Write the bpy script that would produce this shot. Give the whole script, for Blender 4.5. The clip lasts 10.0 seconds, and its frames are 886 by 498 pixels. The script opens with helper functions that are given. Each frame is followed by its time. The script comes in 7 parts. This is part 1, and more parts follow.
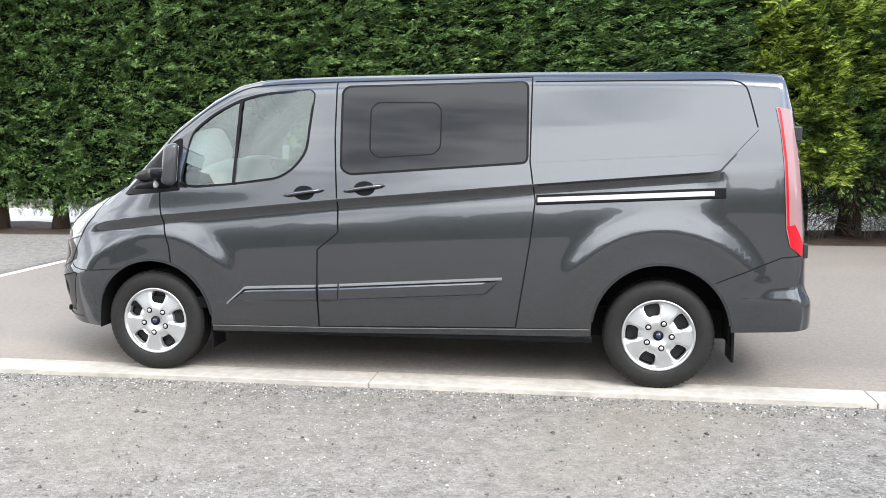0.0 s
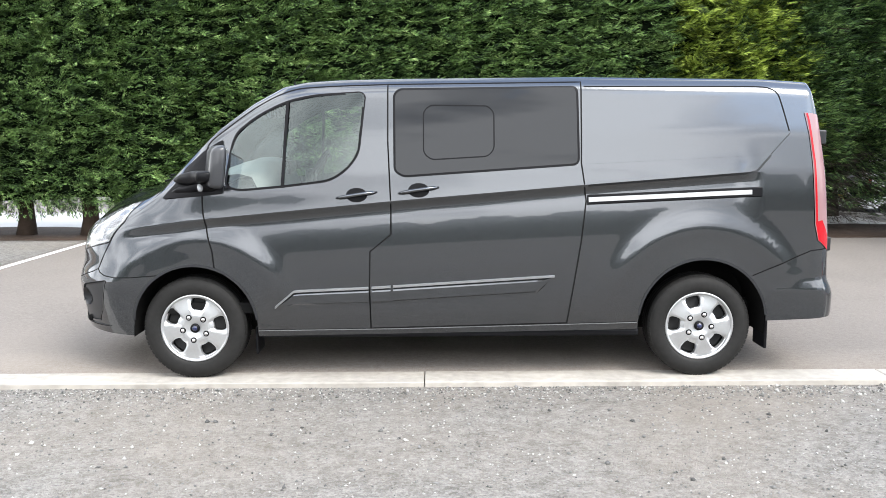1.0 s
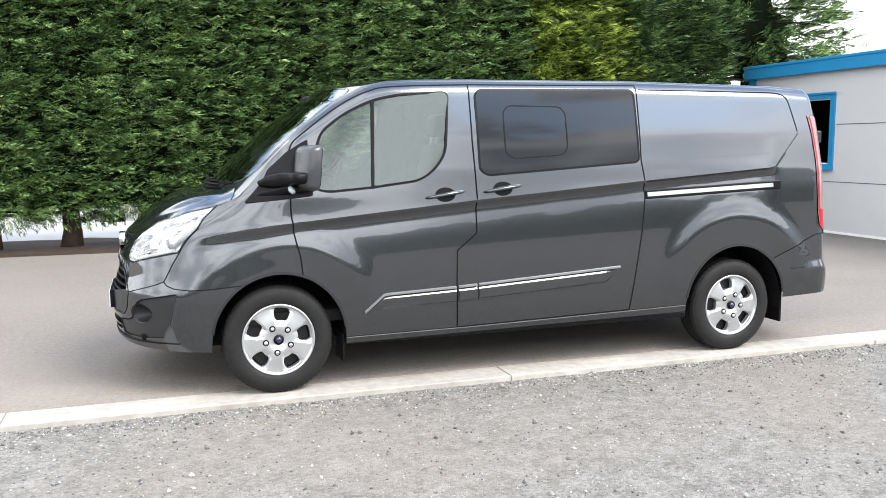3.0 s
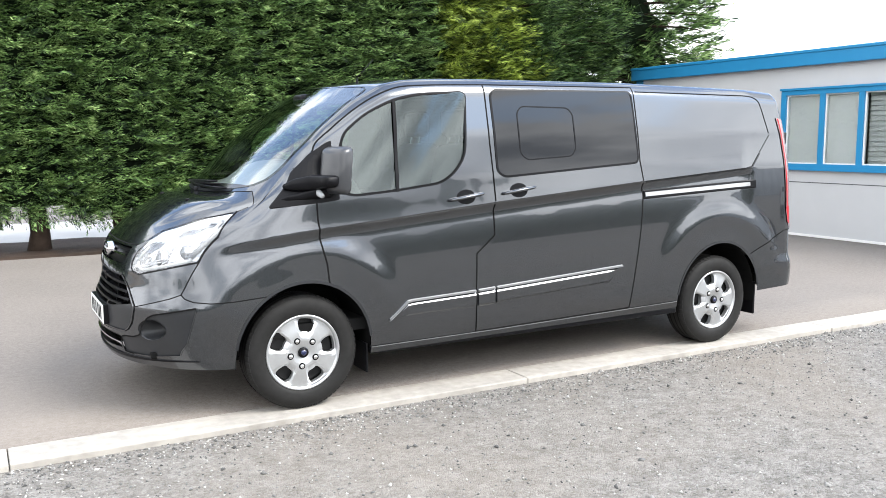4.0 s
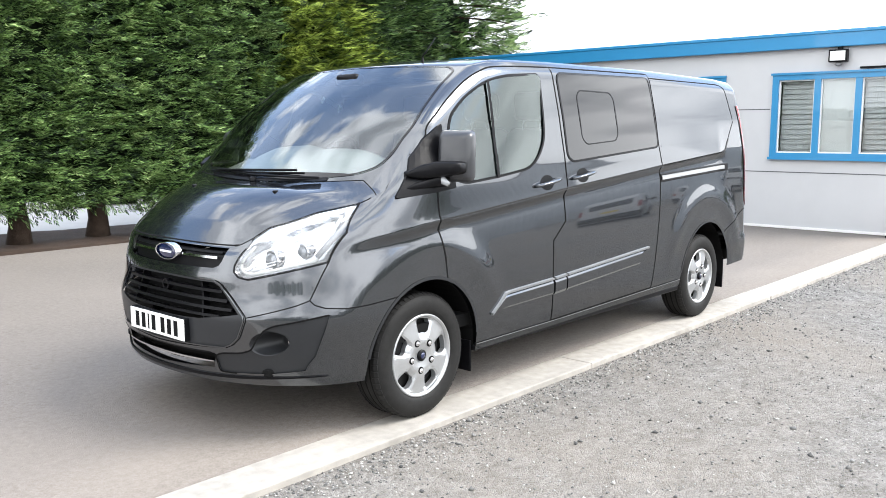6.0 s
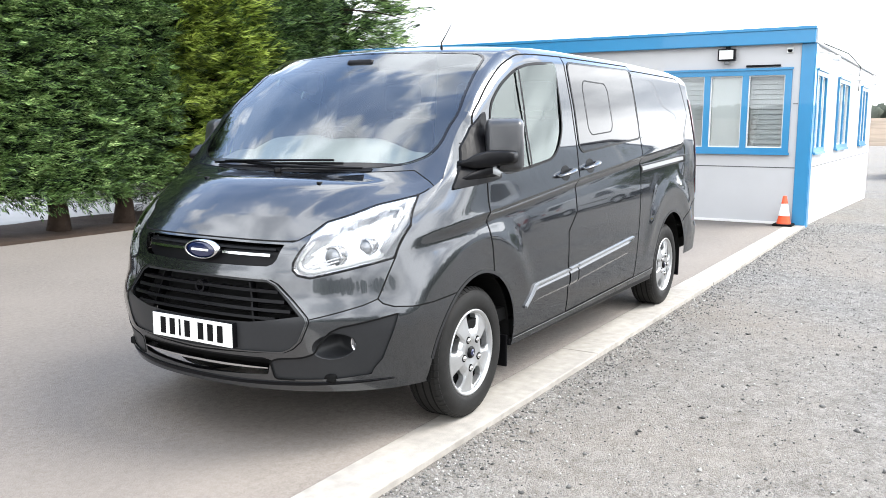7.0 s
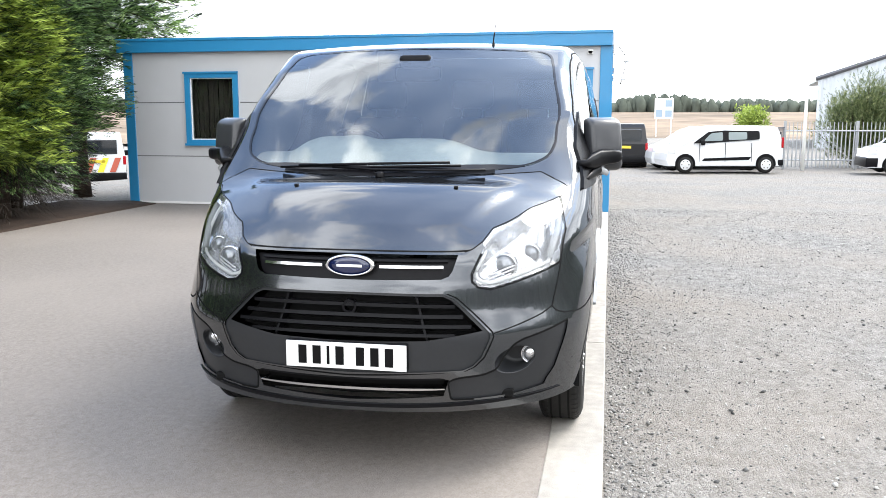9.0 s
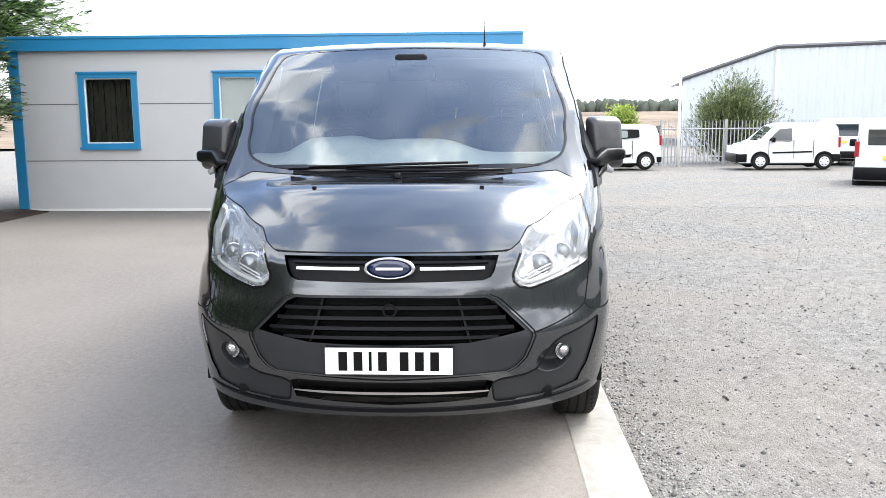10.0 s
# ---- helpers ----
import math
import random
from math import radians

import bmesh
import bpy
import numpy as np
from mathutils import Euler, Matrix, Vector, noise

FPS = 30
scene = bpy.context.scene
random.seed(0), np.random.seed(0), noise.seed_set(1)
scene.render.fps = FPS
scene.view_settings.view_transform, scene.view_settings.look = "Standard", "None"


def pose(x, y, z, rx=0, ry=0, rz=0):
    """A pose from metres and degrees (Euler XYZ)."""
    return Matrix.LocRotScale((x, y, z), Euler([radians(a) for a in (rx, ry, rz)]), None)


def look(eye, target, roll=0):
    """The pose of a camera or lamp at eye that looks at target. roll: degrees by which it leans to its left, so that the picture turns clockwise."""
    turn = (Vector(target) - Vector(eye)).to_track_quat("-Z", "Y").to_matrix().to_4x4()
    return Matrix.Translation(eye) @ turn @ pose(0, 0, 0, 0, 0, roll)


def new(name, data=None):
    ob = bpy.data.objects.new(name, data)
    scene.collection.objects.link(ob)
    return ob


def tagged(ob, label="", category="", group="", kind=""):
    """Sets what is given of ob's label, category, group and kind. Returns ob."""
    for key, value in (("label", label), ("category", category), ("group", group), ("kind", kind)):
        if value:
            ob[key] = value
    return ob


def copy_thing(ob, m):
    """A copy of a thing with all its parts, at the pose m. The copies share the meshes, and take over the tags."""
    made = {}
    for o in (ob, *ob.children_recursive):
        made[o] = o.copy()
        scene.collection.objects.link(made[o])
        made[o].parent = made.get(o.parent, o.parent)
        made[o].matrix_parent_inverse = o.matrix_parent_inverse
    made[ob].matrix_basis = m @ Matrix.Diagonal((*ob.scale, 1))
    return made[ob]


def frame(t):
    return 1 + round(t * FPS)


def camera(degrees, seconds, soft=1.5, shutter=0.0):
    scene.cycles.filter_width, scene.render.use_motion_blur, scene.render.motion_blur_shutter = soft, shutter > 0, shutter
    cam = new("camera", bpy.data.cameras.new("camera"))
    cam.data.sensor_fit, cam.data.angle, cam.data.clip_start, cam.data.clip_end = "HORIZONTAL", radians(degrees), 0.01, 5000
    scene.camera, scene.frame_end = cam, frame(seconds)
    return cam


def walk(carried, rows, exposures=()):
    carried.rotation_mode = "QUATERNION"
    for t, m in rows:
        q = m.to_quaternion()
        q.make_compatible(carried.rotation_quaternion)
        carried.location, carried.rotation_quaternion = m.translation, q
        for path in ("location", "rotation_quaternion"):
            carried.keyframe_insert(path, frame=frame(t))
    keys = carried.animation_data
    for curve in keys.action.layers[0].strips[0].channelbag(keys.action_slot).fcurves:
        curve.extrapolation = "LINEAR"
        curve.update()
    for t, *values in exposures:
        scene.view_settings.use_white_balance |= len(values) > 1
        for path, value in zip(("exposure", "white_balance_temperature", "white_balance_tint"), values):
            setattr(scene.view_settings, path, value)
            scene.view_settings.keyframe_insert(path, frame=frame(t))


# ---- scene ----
cam = camera(54.8, 10.0, soft=0.75)
PATH = [
    (0, (2.788, -5.213, 1.512), (2.482, -3.252, 1.267), -0.2),
    (0.5, (2.173, -5.336, 1.512), (2.001, -3.358, 1.269), -0.2),
    (1, (1.583, -5.411, 1.544), (1.597, -3.427, 1.293), -0.2),
    (1.5, (1.006, -5.476, 1.554), (1.189, -3.5, 1.301), -0.2),
    (2, (0.436, -5.412, 1.51), (0.803, -3.46, 1.274), -0.3),
    (2.5, (-0.144, -5.313, 1.504), (0.351, -3.39, 1.272), -0.4),
    (4, (-1.639, -4.554, 1.558), (-0.677, -2.819, 1.304), -0.2),
    (4.5, (-2.113, -4.238, 1.528), (-0.978, -2.609, 1.286), -0.3),
    (5, (-2.465, -3.871, 1.51), (-1.202, -2.338, 1.271), -0.3),
    (5.5, (-2.851, -3.443, 1.51), (-1.472, -2.016, 1.265), -0.2),
    (5.7, (-3.008, -3.257, 1.526), (-1.596, -1.865, 1.265), -0.2),
    (6.8, (-3.626, -2.179, 1.498), (-1.968, -1.097, 1.213), 0.1),
    (7, (-3.718, -2.0, 1.486), (-2.024, -0.976, 1.199), 0.15),
    (7.5, (-3.897, -1.508, 1.498), (-2.122, -0.636, 1.202), 0.1),
    (8, (-4.093, -1.019, 1.497), (-2.248, -0.305, 1.202), 0.1),
    (8.5, (-4.181, -0.502, 1.51), (-2.281, 0.045, 1.209), 0.1),
    (9, (-4.3, -0.032, 1.51), (-2.359, 0.343, 1.211), 0.0),
    (9.5, (-4.315, 0.329, 1.501), (-2.349, 0.544, 1.202), -0.2),
    (10, (-4.341, 0.647, 1.506), (-2.366, 0.735, 1.208), -0.4),
]
walk(cam, [(t, look(eye, target, roll)) for t, eye, target, roll in PATH], [(0, 1.05)])

# ---------------------------------------------------------------- world and light
world = bpy.data.worlds.new("sky")
scene.world = world
world.use_nodes = True
SUN_EL, SUN_AZ = radians(48), radians(138)      # azimuth counted from +y clockwise


def sky_nodes():
    nt = world.node_tree
    nt.nodes.clear()
    N, L = nt.nodes.new, nt.links.new
    out, bg = N("ShaderNodeOutputWorld"), N("ShaderNodeBackground")
    sky = N("ShaderNodeTexSky")
    sky.sky_type, sky.sun_disc = "NISHITA", False
    sky.sun_elevation, sky.sun_rotation = SUN_EL, SUN_AZ
    sky.air_density, sky.dust_density, sky.ozone_density = 1.0, 1.5, 1.5
    co, mp = N("ShaderNodeTexCoord"), N("ShaderNodeMapping")
    mp.inputs["Scale"].default_value = (1.0, 1.0, 2.2)
    noise_a = N("ShaderNodeTexNoise")
    noise_a.inputs["Scale"].default_value, noise_a.inputs["Detail"].default_value = 1.9, 7.0
    noise_a.inputs["Roughness"].default_value = 0.56
    ramp = N("ShaderNodeValToRGB")
    ramp.color_ramp.elements[0].position, ramp.color_ramp.elements[1].position = 0.515, 0.585
    cloud = N("ShaderNodeMix")
    cloud.data_type = "RGBA"
    # grey bellies and white tops within the cloud
    tone, noise_b, tr = N("ShaderNodeMix"), N("ShaderNodeTexNoise"), N("ShaderNodeMapRange")
    tone.data_type = "RGBA"
    tone.inputs["A"].default_value, tone.inputs["B"].default_value = (5.7, 6.0, 6.45, 1), (13.9, 14.2, 14.6, 1)
    noise_b.inputs["Scale"].default_value, noise_b.inputs["Detail"].default_value = 3.4, 6.0
    tr.inputs["From Min"].default_value, tr.inputs["From Max"].default_value = 0.38, 0.54
    L(mp.outputs["Vector"], noise_b.inputs["Vector"])
    L(noise_b.outputs["Fac"], tr.inputs["Value"])
    L(tr.outputs["Result"], tone.inputs["Factor"])
    L(tone.outputs["Result"], cloud.inputs["B"])
    L(co.outputs["Generated"], mp.inputs["Vector"])
    L(mp.outputs["Vector"], noise_a.inputs["Vector"])
    # haze closes the gaps between clouds towards the horizon
    sep, low, mx = N("ShaderNodeSeparateXYZ"), N("ShaderNodeMapRange"), N("ShaderNodeMath")
    L(co.outputs["Generated"], sep.inputs["Vector"])
    low.inputs["From Min"].default_value, low.inputs["From Max"].default_value = 0.22, 0.42
    low.inputs["To Min"].default_value, low.inputs["To Max"].default_value = 1.0, 0.0
    L(sep.outputs["Z"], low.inputs["Value"])
    # more cloud lower down, clearer overhead and away from the sun
    clear = N("ShaderNodeVectorMath")
    clear.operation = "DOT_PRODUCT"
    clear.inputs[1].default_value = (0.50, 0.35, 0.79)
    L(co.outputs["Generated"], clear.inputs[0])
    lean = N("ShaderNodeMath")
    lean.operation = "MULTIPLY_ADD"
    lean.inputs[1].default_value = -0.17
    L(clear.outputs["Value"], lean.inputs[0])
    fill = N("ShaderNodeMath")
    fill.operation = "ADD"
    fill.inputs[1].default_value = 0.163
    L(noise_a.outputs["Fac"], fill.inputs[0])
    L(fill.outputs[0], lean.inputs[2])
    L(lean.outputs[0], ramp.inputs["Fac"])
    mx.operation = "MAXIMUM"
    L(ramp.outputs["Color"], mx.inputs[0])
    L(low.outputs["Result"], mx.inputs[1])
    # a thin veil lies over the clear parts too
    veil = N("ShaderNodeMath")
    veil.operation = "MAXIMUM"
    veil.inputs[1].default_value = 0.20
    L(mx.outputs[0], veil.inputs[0])
    L(veil.outputs[0], cloud.inputs["Factor"])
    dim = N("ShaderNodeMix")
    dim.data_type, dim.blend_type = "RGBA", "MULTIPLY"
    dim.inputs["Factor"].default_value = 1.0
    dim.inputs["B"].default_value = (1.60, 1.90, 2.10, 1)
    L(sky.outputs["Color"], dim.inputs["A"])
    L(dim.outputs["Result"], cloud.inputs["A"])
    L(cloud.outputs["Result"], bg.inputs["Color"])
    bg.inputs["Strength"].default_value = 0.15
    L(bg.outputs["Background"], out.inputs["Surface"])


sky_nodes()
sun_data = bpy.data.lights.new("sun", "SUN")
sun_data.energy, sun_data.angle, sun_data.color = 2.4, radians(30), (1.0, 0.955, 0.89)
sun = new("sun", sun_data)
sun.matrix_world = look((0, 0, 30), (-30 * math.sin(SUN_AZ) * math.cos(SUN_EL), -30 * math.cos(SUN_AZ) * math.cos(SUN_EL), 30 - 30 * math.sin(SUN_EL)))

# ---------------------------------------------------------------- materials


def material(name, color, rough=0.5, metal=0.0, coat=0.0, coat_ior=1.5, spec=0.5, vary=0.0, scale=20.0, bump=0.0, bump_scale=80.0, emit=0.0, per_object=0.0):
    """A principled material with colour variation at two scales and a fine relief."""
    m = bpy.data.materials.new(name)
    m.use_nodes = True
    nt = m.node_tree
    N, L = nt.nodes.new, nt.links.new
    b = nt.nodes["Principled BSDF"]
    b.inputs["Base Color"].default_value = (*color, 1)
    b.inputs["Roughness"].default_value, b.inputs["Metallic"].default_value = rough, metal
    b.inputs["Coat Weight"].default_value, b.inputs["Coat Roughness"].default_value = coat, 0.03
    b.inputs["Specular IOR Level"].default_value = spec
    b.inputs["Coat IOR"].default_value = coat_ior
    if emit:
        b.inputs["Emission Color"].default_value, b.inputs["Emission Strength"].default_value = (*color, 1), emit
    co = N("ShaderNodeTexCoord")
    if vary:
        n1, n2, add, rng, mix = N("ShaderNodeTexNoise"), N("ShaderNodeTexNoise"), N("ShaderNodeMath"), N("ShaderNodeMapRange"), N("ShaderNodeMix")
        n1.inputs["Scale"].default_value, n2.inputs["Scale"].default_value = scale, scale * 0.13
        n1.inputs["Detail"].default_value = n2.inputs["Detail"].default_value = 5
        L(co.outputs["Object"], n1.inputs["Vector"])
        L(co.outputs["Object"], n2.inputs["Vector"])
        L(n1.outputs["Fac"], add.inputs[0])
        L(n2.outputs["Fac"], add.inputs[1])
        rng.inputs["From Min"].default_value, rng.inputs["From Max"].default_value = 0.6, 1.4
        rng.inputs["To Min"].default_value, rng.inputs["To Max"].default_value = 1 - vary, 1 + vary
        L(add.outputs[0], rng.inputs["Value"])
        last = rng.outputs["Result"]
        if per_object:
            oi, mul, rr = N("ShaderNodeObjectInfo"), N("ShaderNodeMath"), N("ShaderNodeMapRange")
            rr.inputs["To Min"].default_value, rr.inputs["To Max"].default_value = 1 - per_object, 1 + per_object
            L(oi.outputs["Random"], rr.inputs["Value"])
            mul.operation = "MULTIPLY"
            L(last, mul.inputs[0])
            L(rr.outputs["Result"], mul.inputs[1])
            last = mul.outputs[0]
        mix.data_type, mix.blend_type = "RGBA", "MULTIPLY"
        mix.inputs["Factor"].default_value = 1.0
        mix.inputs["A"].default_value = (*color, 1)
        L(last, mix.inputs["B"])
        L(mix.outputs["Result"], b.inputs["Base Color"])
    if bump:
        n3, bp = N("ShaderNodeTexNoise"), N("ShaderNodeBump")
        n3.inputs["Scale"].default_value, n3.inputs["Detail"].default_value = bump_scale, 4
        L(co.outputs["Object"], n3.inputs["Vector"])
        L(n3.outputs["Fac"], bp.inputs["Height"])
        bp.inputs["Strength"].default_value, bp.inputs["Distance"].default_value = bump, 0.01
        L(bp.outputs["Normal"], b.inputs["Normal"])
    return m


def glass(name, color, tint, rough=0.0, ior=1.5):
    """A thin pane: a clear or tinted film that mirrors at grazing angles."""
    m = bpy.data.materials.new(name)
    m.use_nodes = True
    nt = m.node_tree
    nt.nodes.clear()
    N, L = nt.nodes.new, nt.links.new
    out, mix, tr, gl, fr = N("ShaderNodeOutputMaterial"), N("ShaderNodeMixShader"), N("ShaderNodeBsdfTransparent"), N("ShaderNodeBsdfGlossy"), N("ShaderNodeFresnel")
    tr.inputs["Color"].default_value = (*tint, 1)
    gl.inputs["Color"].default_value, gl.inputs["Roughness"].default_value = (*color, 1), rough
    fr.inputs["IOR"].default_value = ior
    L(fr.outputs["Fac"], mix.inputs["Fac"])
    L(tr.outputs["BSDF"], mix.inputs[1])
    L(gl.outputs["BSDF"], mix.inputs[2])
    L(mix.outputs["Shader"], out.inputs["Surface"])
    return m


PAINT = material("grey_metallic_paint", (0.078, 0.083, 0.090), 0.2, 0.92, coat=1.0, coat_ior=1.56, vary=0.04, scale=900)
PAINT.node_tree.nodes["Principled BSDF"].inputs["Specular Tint"].default_value = (0.35, 0.37, 0.40, 1)
PAINT_DARK = material("dark_grey_plastic", (0.020, 0.021, 0.023), 0.42, 0.0, coat=0.06, spec=0.32, vary=0.1, scale=60)
BLACK = material("black_plastic", (0.005, 0.005, 0.006), 0.36, spec=0.13, vary=0.2, scale=50, bump=0.05, bump_scale=700)
MATT = material("matt_black", (0.005, 0.005, 0.005), 0.85, spec=0.15)
RUBBER = material("tyre_rubber", (0.013, 0.0127, 0.0122), 0.66, spec=0.22, vary=0.35, scale=30, bump=0.1, bump_scale=300)
CHROME = material("chrome", (0.66, 0.67, 0.69), 0.13, 1.0)
ALLOY = material("silver_alloy", (0.52, 0.53, 0.54), 0.3, 0.75, coat=0.5, vary=0.05, scale=80)
STEEL = material("dull_steel", (0.22, 0.225, 0.23), 0.5, 0.7, vary=0.3, scale=40)
GLASS = glass("clear_glass", (0.92, 0.96, 1.0), (0.82, 0.92, 0.92), ior=2.1)
SIDEGLASS = glass("side_glass", (0.90, 0.99, 0.97), (0.66, 0.78, 0.76), ior=1.85)
LAMPGLASS = glass("lamp_glass", (1, 1, 1), (0.96, 0.97, 0.98))
PRIVACY = material("privacy_glass", (0.005, 0.006, 0.008), 0.03, 0.0, spec=0.1, coat=1.0, coat_ior=1.37)
LAMPBOWL = material("faceted_reflector", (0.66, 0.67, 0.69), 0.16, 0.85, bump=0.35, bump_scale=26)
REFLECTOR = material("lamp_reflector", (0.78, 0.79, 0.80), 0.25, 0.5)
RED = material("red_lens", (0.34, 0.004, 0.010), 0.2, coat=0.25, spec=0.3)
WHITELENS = material("clear_lens", (0.22, 0.12, 0.125), 0.18, coat=0.4)
CLEARLENS = material("clear_side_lens", (0.36, 0.37, 0.38), 0.15, coat=0.5)
NUT = material("wheel_nut", (0.62, 0.62, 0.62), 0.25, 0.9)
PLATE = material("plate_white", (0.82, 0.82, 0.80), 0.35, coat=0.3)
BLUE = material("badge_blue", (0.010, 0.016, 0.06), 0.15, coat=1.0)
SEAT = material("seat_cloth", (0.07, 0.074, 0.08), 0.9, vary=0.3, scale=120, bump=0.3, bump_scale=500)
DASH = material("dash_plastic", (0.33, 0.35, 0.35), 0.6, vary=0.15, scale=80)

BULKHEAD = material("bulkhead_grey", (0.30, 0.31, 0.31), 0.7)
STEELGREY = material("lamp_grey", (0.20, 0.21, 0.22), 0.5, 0.3)
PALEGLASS = material("frosted_glass", (0.62, 0.63, 0.62), 0.2, coat=0.5)
# Near-black metal: the shade behind the wheel spokes is put into the colour.
BRAKE_SHADE = material("brake_disc", (0.010, 0.010, 0.010), 0.6, 0.3)
MIRRORGREY = material("mirror_grey_plastic", (0.028, 0.029, 0.032), 0.36, spec=0.4, coat=0.35, vary=0.06, scale=60)
DARKLENS = material("lamp_lens", (0.24, 0.25, 0.26), 0.08, 0.5, coat=1.0)
CHROMISH = material("satin_strip", (0.27, 0.275, 0.28), 0.3, 0.6, coat=0.5)
RAILMAT = material("rail_metal", (0.37, 0.372, 0.375), 0.34, 0.6, coat=0.3)
SCREENBAND = material("screen_band", (0.010, 0.010, 0.012), 0.1, spec=0.4)

# ---------------------------------------------------------------- mesh helpers


def bm_object(name, bm, mat, parent=None, smooth=True, label="", outward=True):
    if outward:
        bmesh.ops.recalc_face_normals(bm, faces=bm.faces[:])
    me = bpy.data.meshes.new(name)
    bm.to_mesh(me)
    bm.free()
    return mesh_object(name, me, mat, parent, smooth, label)


def mesh_object(name, me, mat, parent=None, smooth=True, label=""):
    for mm in (mat if isinstance(mat, (list, tuple)) else [mat]):
        me.materials.append(mm)
    if smooth:
        me.polygons.foreach_set("use_smooth", [True] * len(me.polygons))
    ob = new(name, me)
    if parent is not None:
        ob.parent = parent
    if label:
        tagged(ob, label)
    return ob


def part(name, bm, mat, parent, label="", smooth=False, outward=True):
    return bm_object(name, bm, mat, parent, smooth, label, outward)


def empty(name, label, category, group="", kind="", at=(0, 0, 0)):
    ob = new(name)
    ob.location = at
    return tagged(ob, label, category, group, kind)


def box_bm(x0, x1, y0, y1, z0, z1, bevel=0.0, bm=None, seg=2):
    bm = bm or bmesh.new()
    vs = [bm.verts.new((x, y, z)) for x in (x0, x1) for y in (y0, y1) for z in (z0, z1)]
    fs = [bm.faces.new([vs[i] for i in q]) for q in ((0, 1, 3, 2), (4, 6, 7, 5), (0, 4, 5, 1), (2, 3, 7, 6), (0, 2, 6, 4), (1, 5, 7, 3))]
    if bevel:
        es = {e for f in fs for e in f.edges}
        bmesh.ops.bevel(bm, geom=list(es), offset=bevel, segments=seg, profile=0.5, affect="EDGES")
    return bm


def thicken(bm, geom, thickness):
    """Give a sheet of faces a back, set behind its front along the normals."""
    bm.normal_update()
    way = {tuple(round(c, 5) for c in v.co): v.normal.copy() for v in bm.verts}
    ret = bmesh.ops.extrude_face_region(bm, geom=geom)
    for v in ret["geom"]:
        if isinstance(v, bmesh.types.BMVert):
            v.co -= way[tuple(round(c, 5) for c in v.co)] * thickness
    return bm


def lathe_bm(profile, n=48, axis="y", bm=None, centre=(0, 0, 0)):
    """Turn (radius, along) pairs round an axis."""
    bm = bm or bmesh.new()
    rings = []
    for r, a in profile:
        ring = []
        for k in range(n):
            c, s = math.cos(2 * math.pi * k / n) * r, math.sin(2 * math.pi * k / n) * r
            q = {"y": (c, a, s), "z": (c, -s, a), "x": (a, c, s)}[axis]
            ring.append(bm.verts.new(Vector(centre) + Vector(q)))
        rings.append(ring)
    for a, b in zip(rings, rings[1:]):
        for k in range(n):
            bm.faces.new((a[k], a[(k + 1) % n], b[(k + 1) % n], b[k]))
    return bm


def tube_bm(points, radius, n=8, bm=None, closed=False, squash=1.0):
    bm = bm or bmesh.new()
    pts = [Vector(p) for p in points]
    rings = []
    for i, p in enumerate(pts):
        a, b = pts[max(0, i - 1)], pts[min(len(pts) - 1, i + 1)]
        if closed:
            a, b = pts[i - 1], pts[(i + 1) % len(pts)]
        d = (b - a).normalized()
        u = d.orthogonal().normalized() if abs(d.z) > 0.95 else d.cross(Vector((0, 0, 1))).normalized()
        w = d.cross(u)
        r = radius[i] if isinstance(radius, (list, tuple)) else radius
        rings.append([bm.verts.new(p + u * math.cos(2 * math.pi * k / n) * r + w * math.sin(2 * math.pi * k / n) * r * squash) for k in range(n)])
    pairs = list(zip(rings, rings[1:])) + ([(rings[-1], rings[0])] if closed else [])
    for a, b in pairs:
        for k in range(n):
            bm.faces.new((a[k], a[(k + 1) % n], b[(k + 1) % n], b[k]))
    if not closed:
        bm.faces.new(rings[0][::-1])
        bm.faces.new(rings[-1])
    return bm


def smoothstep(x, a, b):
    t = min(1.0, max(0.0, (x - a) / (b - a)))
    return t * t * (3 - 2 * t)


def inside(poly, a, b):
    res, j = False, len(poly) - 1
    for i in range(len(poly)):
        (xi, yi), (xj, yj) = poly[i], poly[j]
        if (yi > b) != (yj > b) and a < (xj - xi) * (b - yi) / (yj - yi) + xi:
            res = not res
        j = i
    return res


def rounded(poly, r, n=4):
    """Round the corners of a polygon of (a, b)."""
    out = []
    for i, q in enumerate(poly):
        p0, p1, p2 = Vector(poly[i - 1]), Vector(q), Vector(poly[(i + 1) % len(poly)])
        d0, d1 = (p0 - p1), (p2 - p1)
        k = min(r, d0.length * 0.45, d1.length * 0.45)
        s, e = p1 + d0.normalized() * k, p1 + d1.normalized() * k
        for j in range(n + 1):
            t = j / n
            out.append(tuple(s * (1 - t) ** 2 + p1 * 2 * t * (1 - t) + e * t * t))
    return out


def dense(poly, step, closed=True):
    out = []
    for i in range(len(poly) if closed else len(poly) - 1):
        a, b = Vector(poly[i]), Vector(poly[(i + 1) % len(poly)])
        n = max(1, math.ceil((b - a).length / step))
        out += [tuple(a.lerp(b, k / n)) for k in range(n)]
    if not closed:
        out.append(tuple(poly[-1]))
    return out


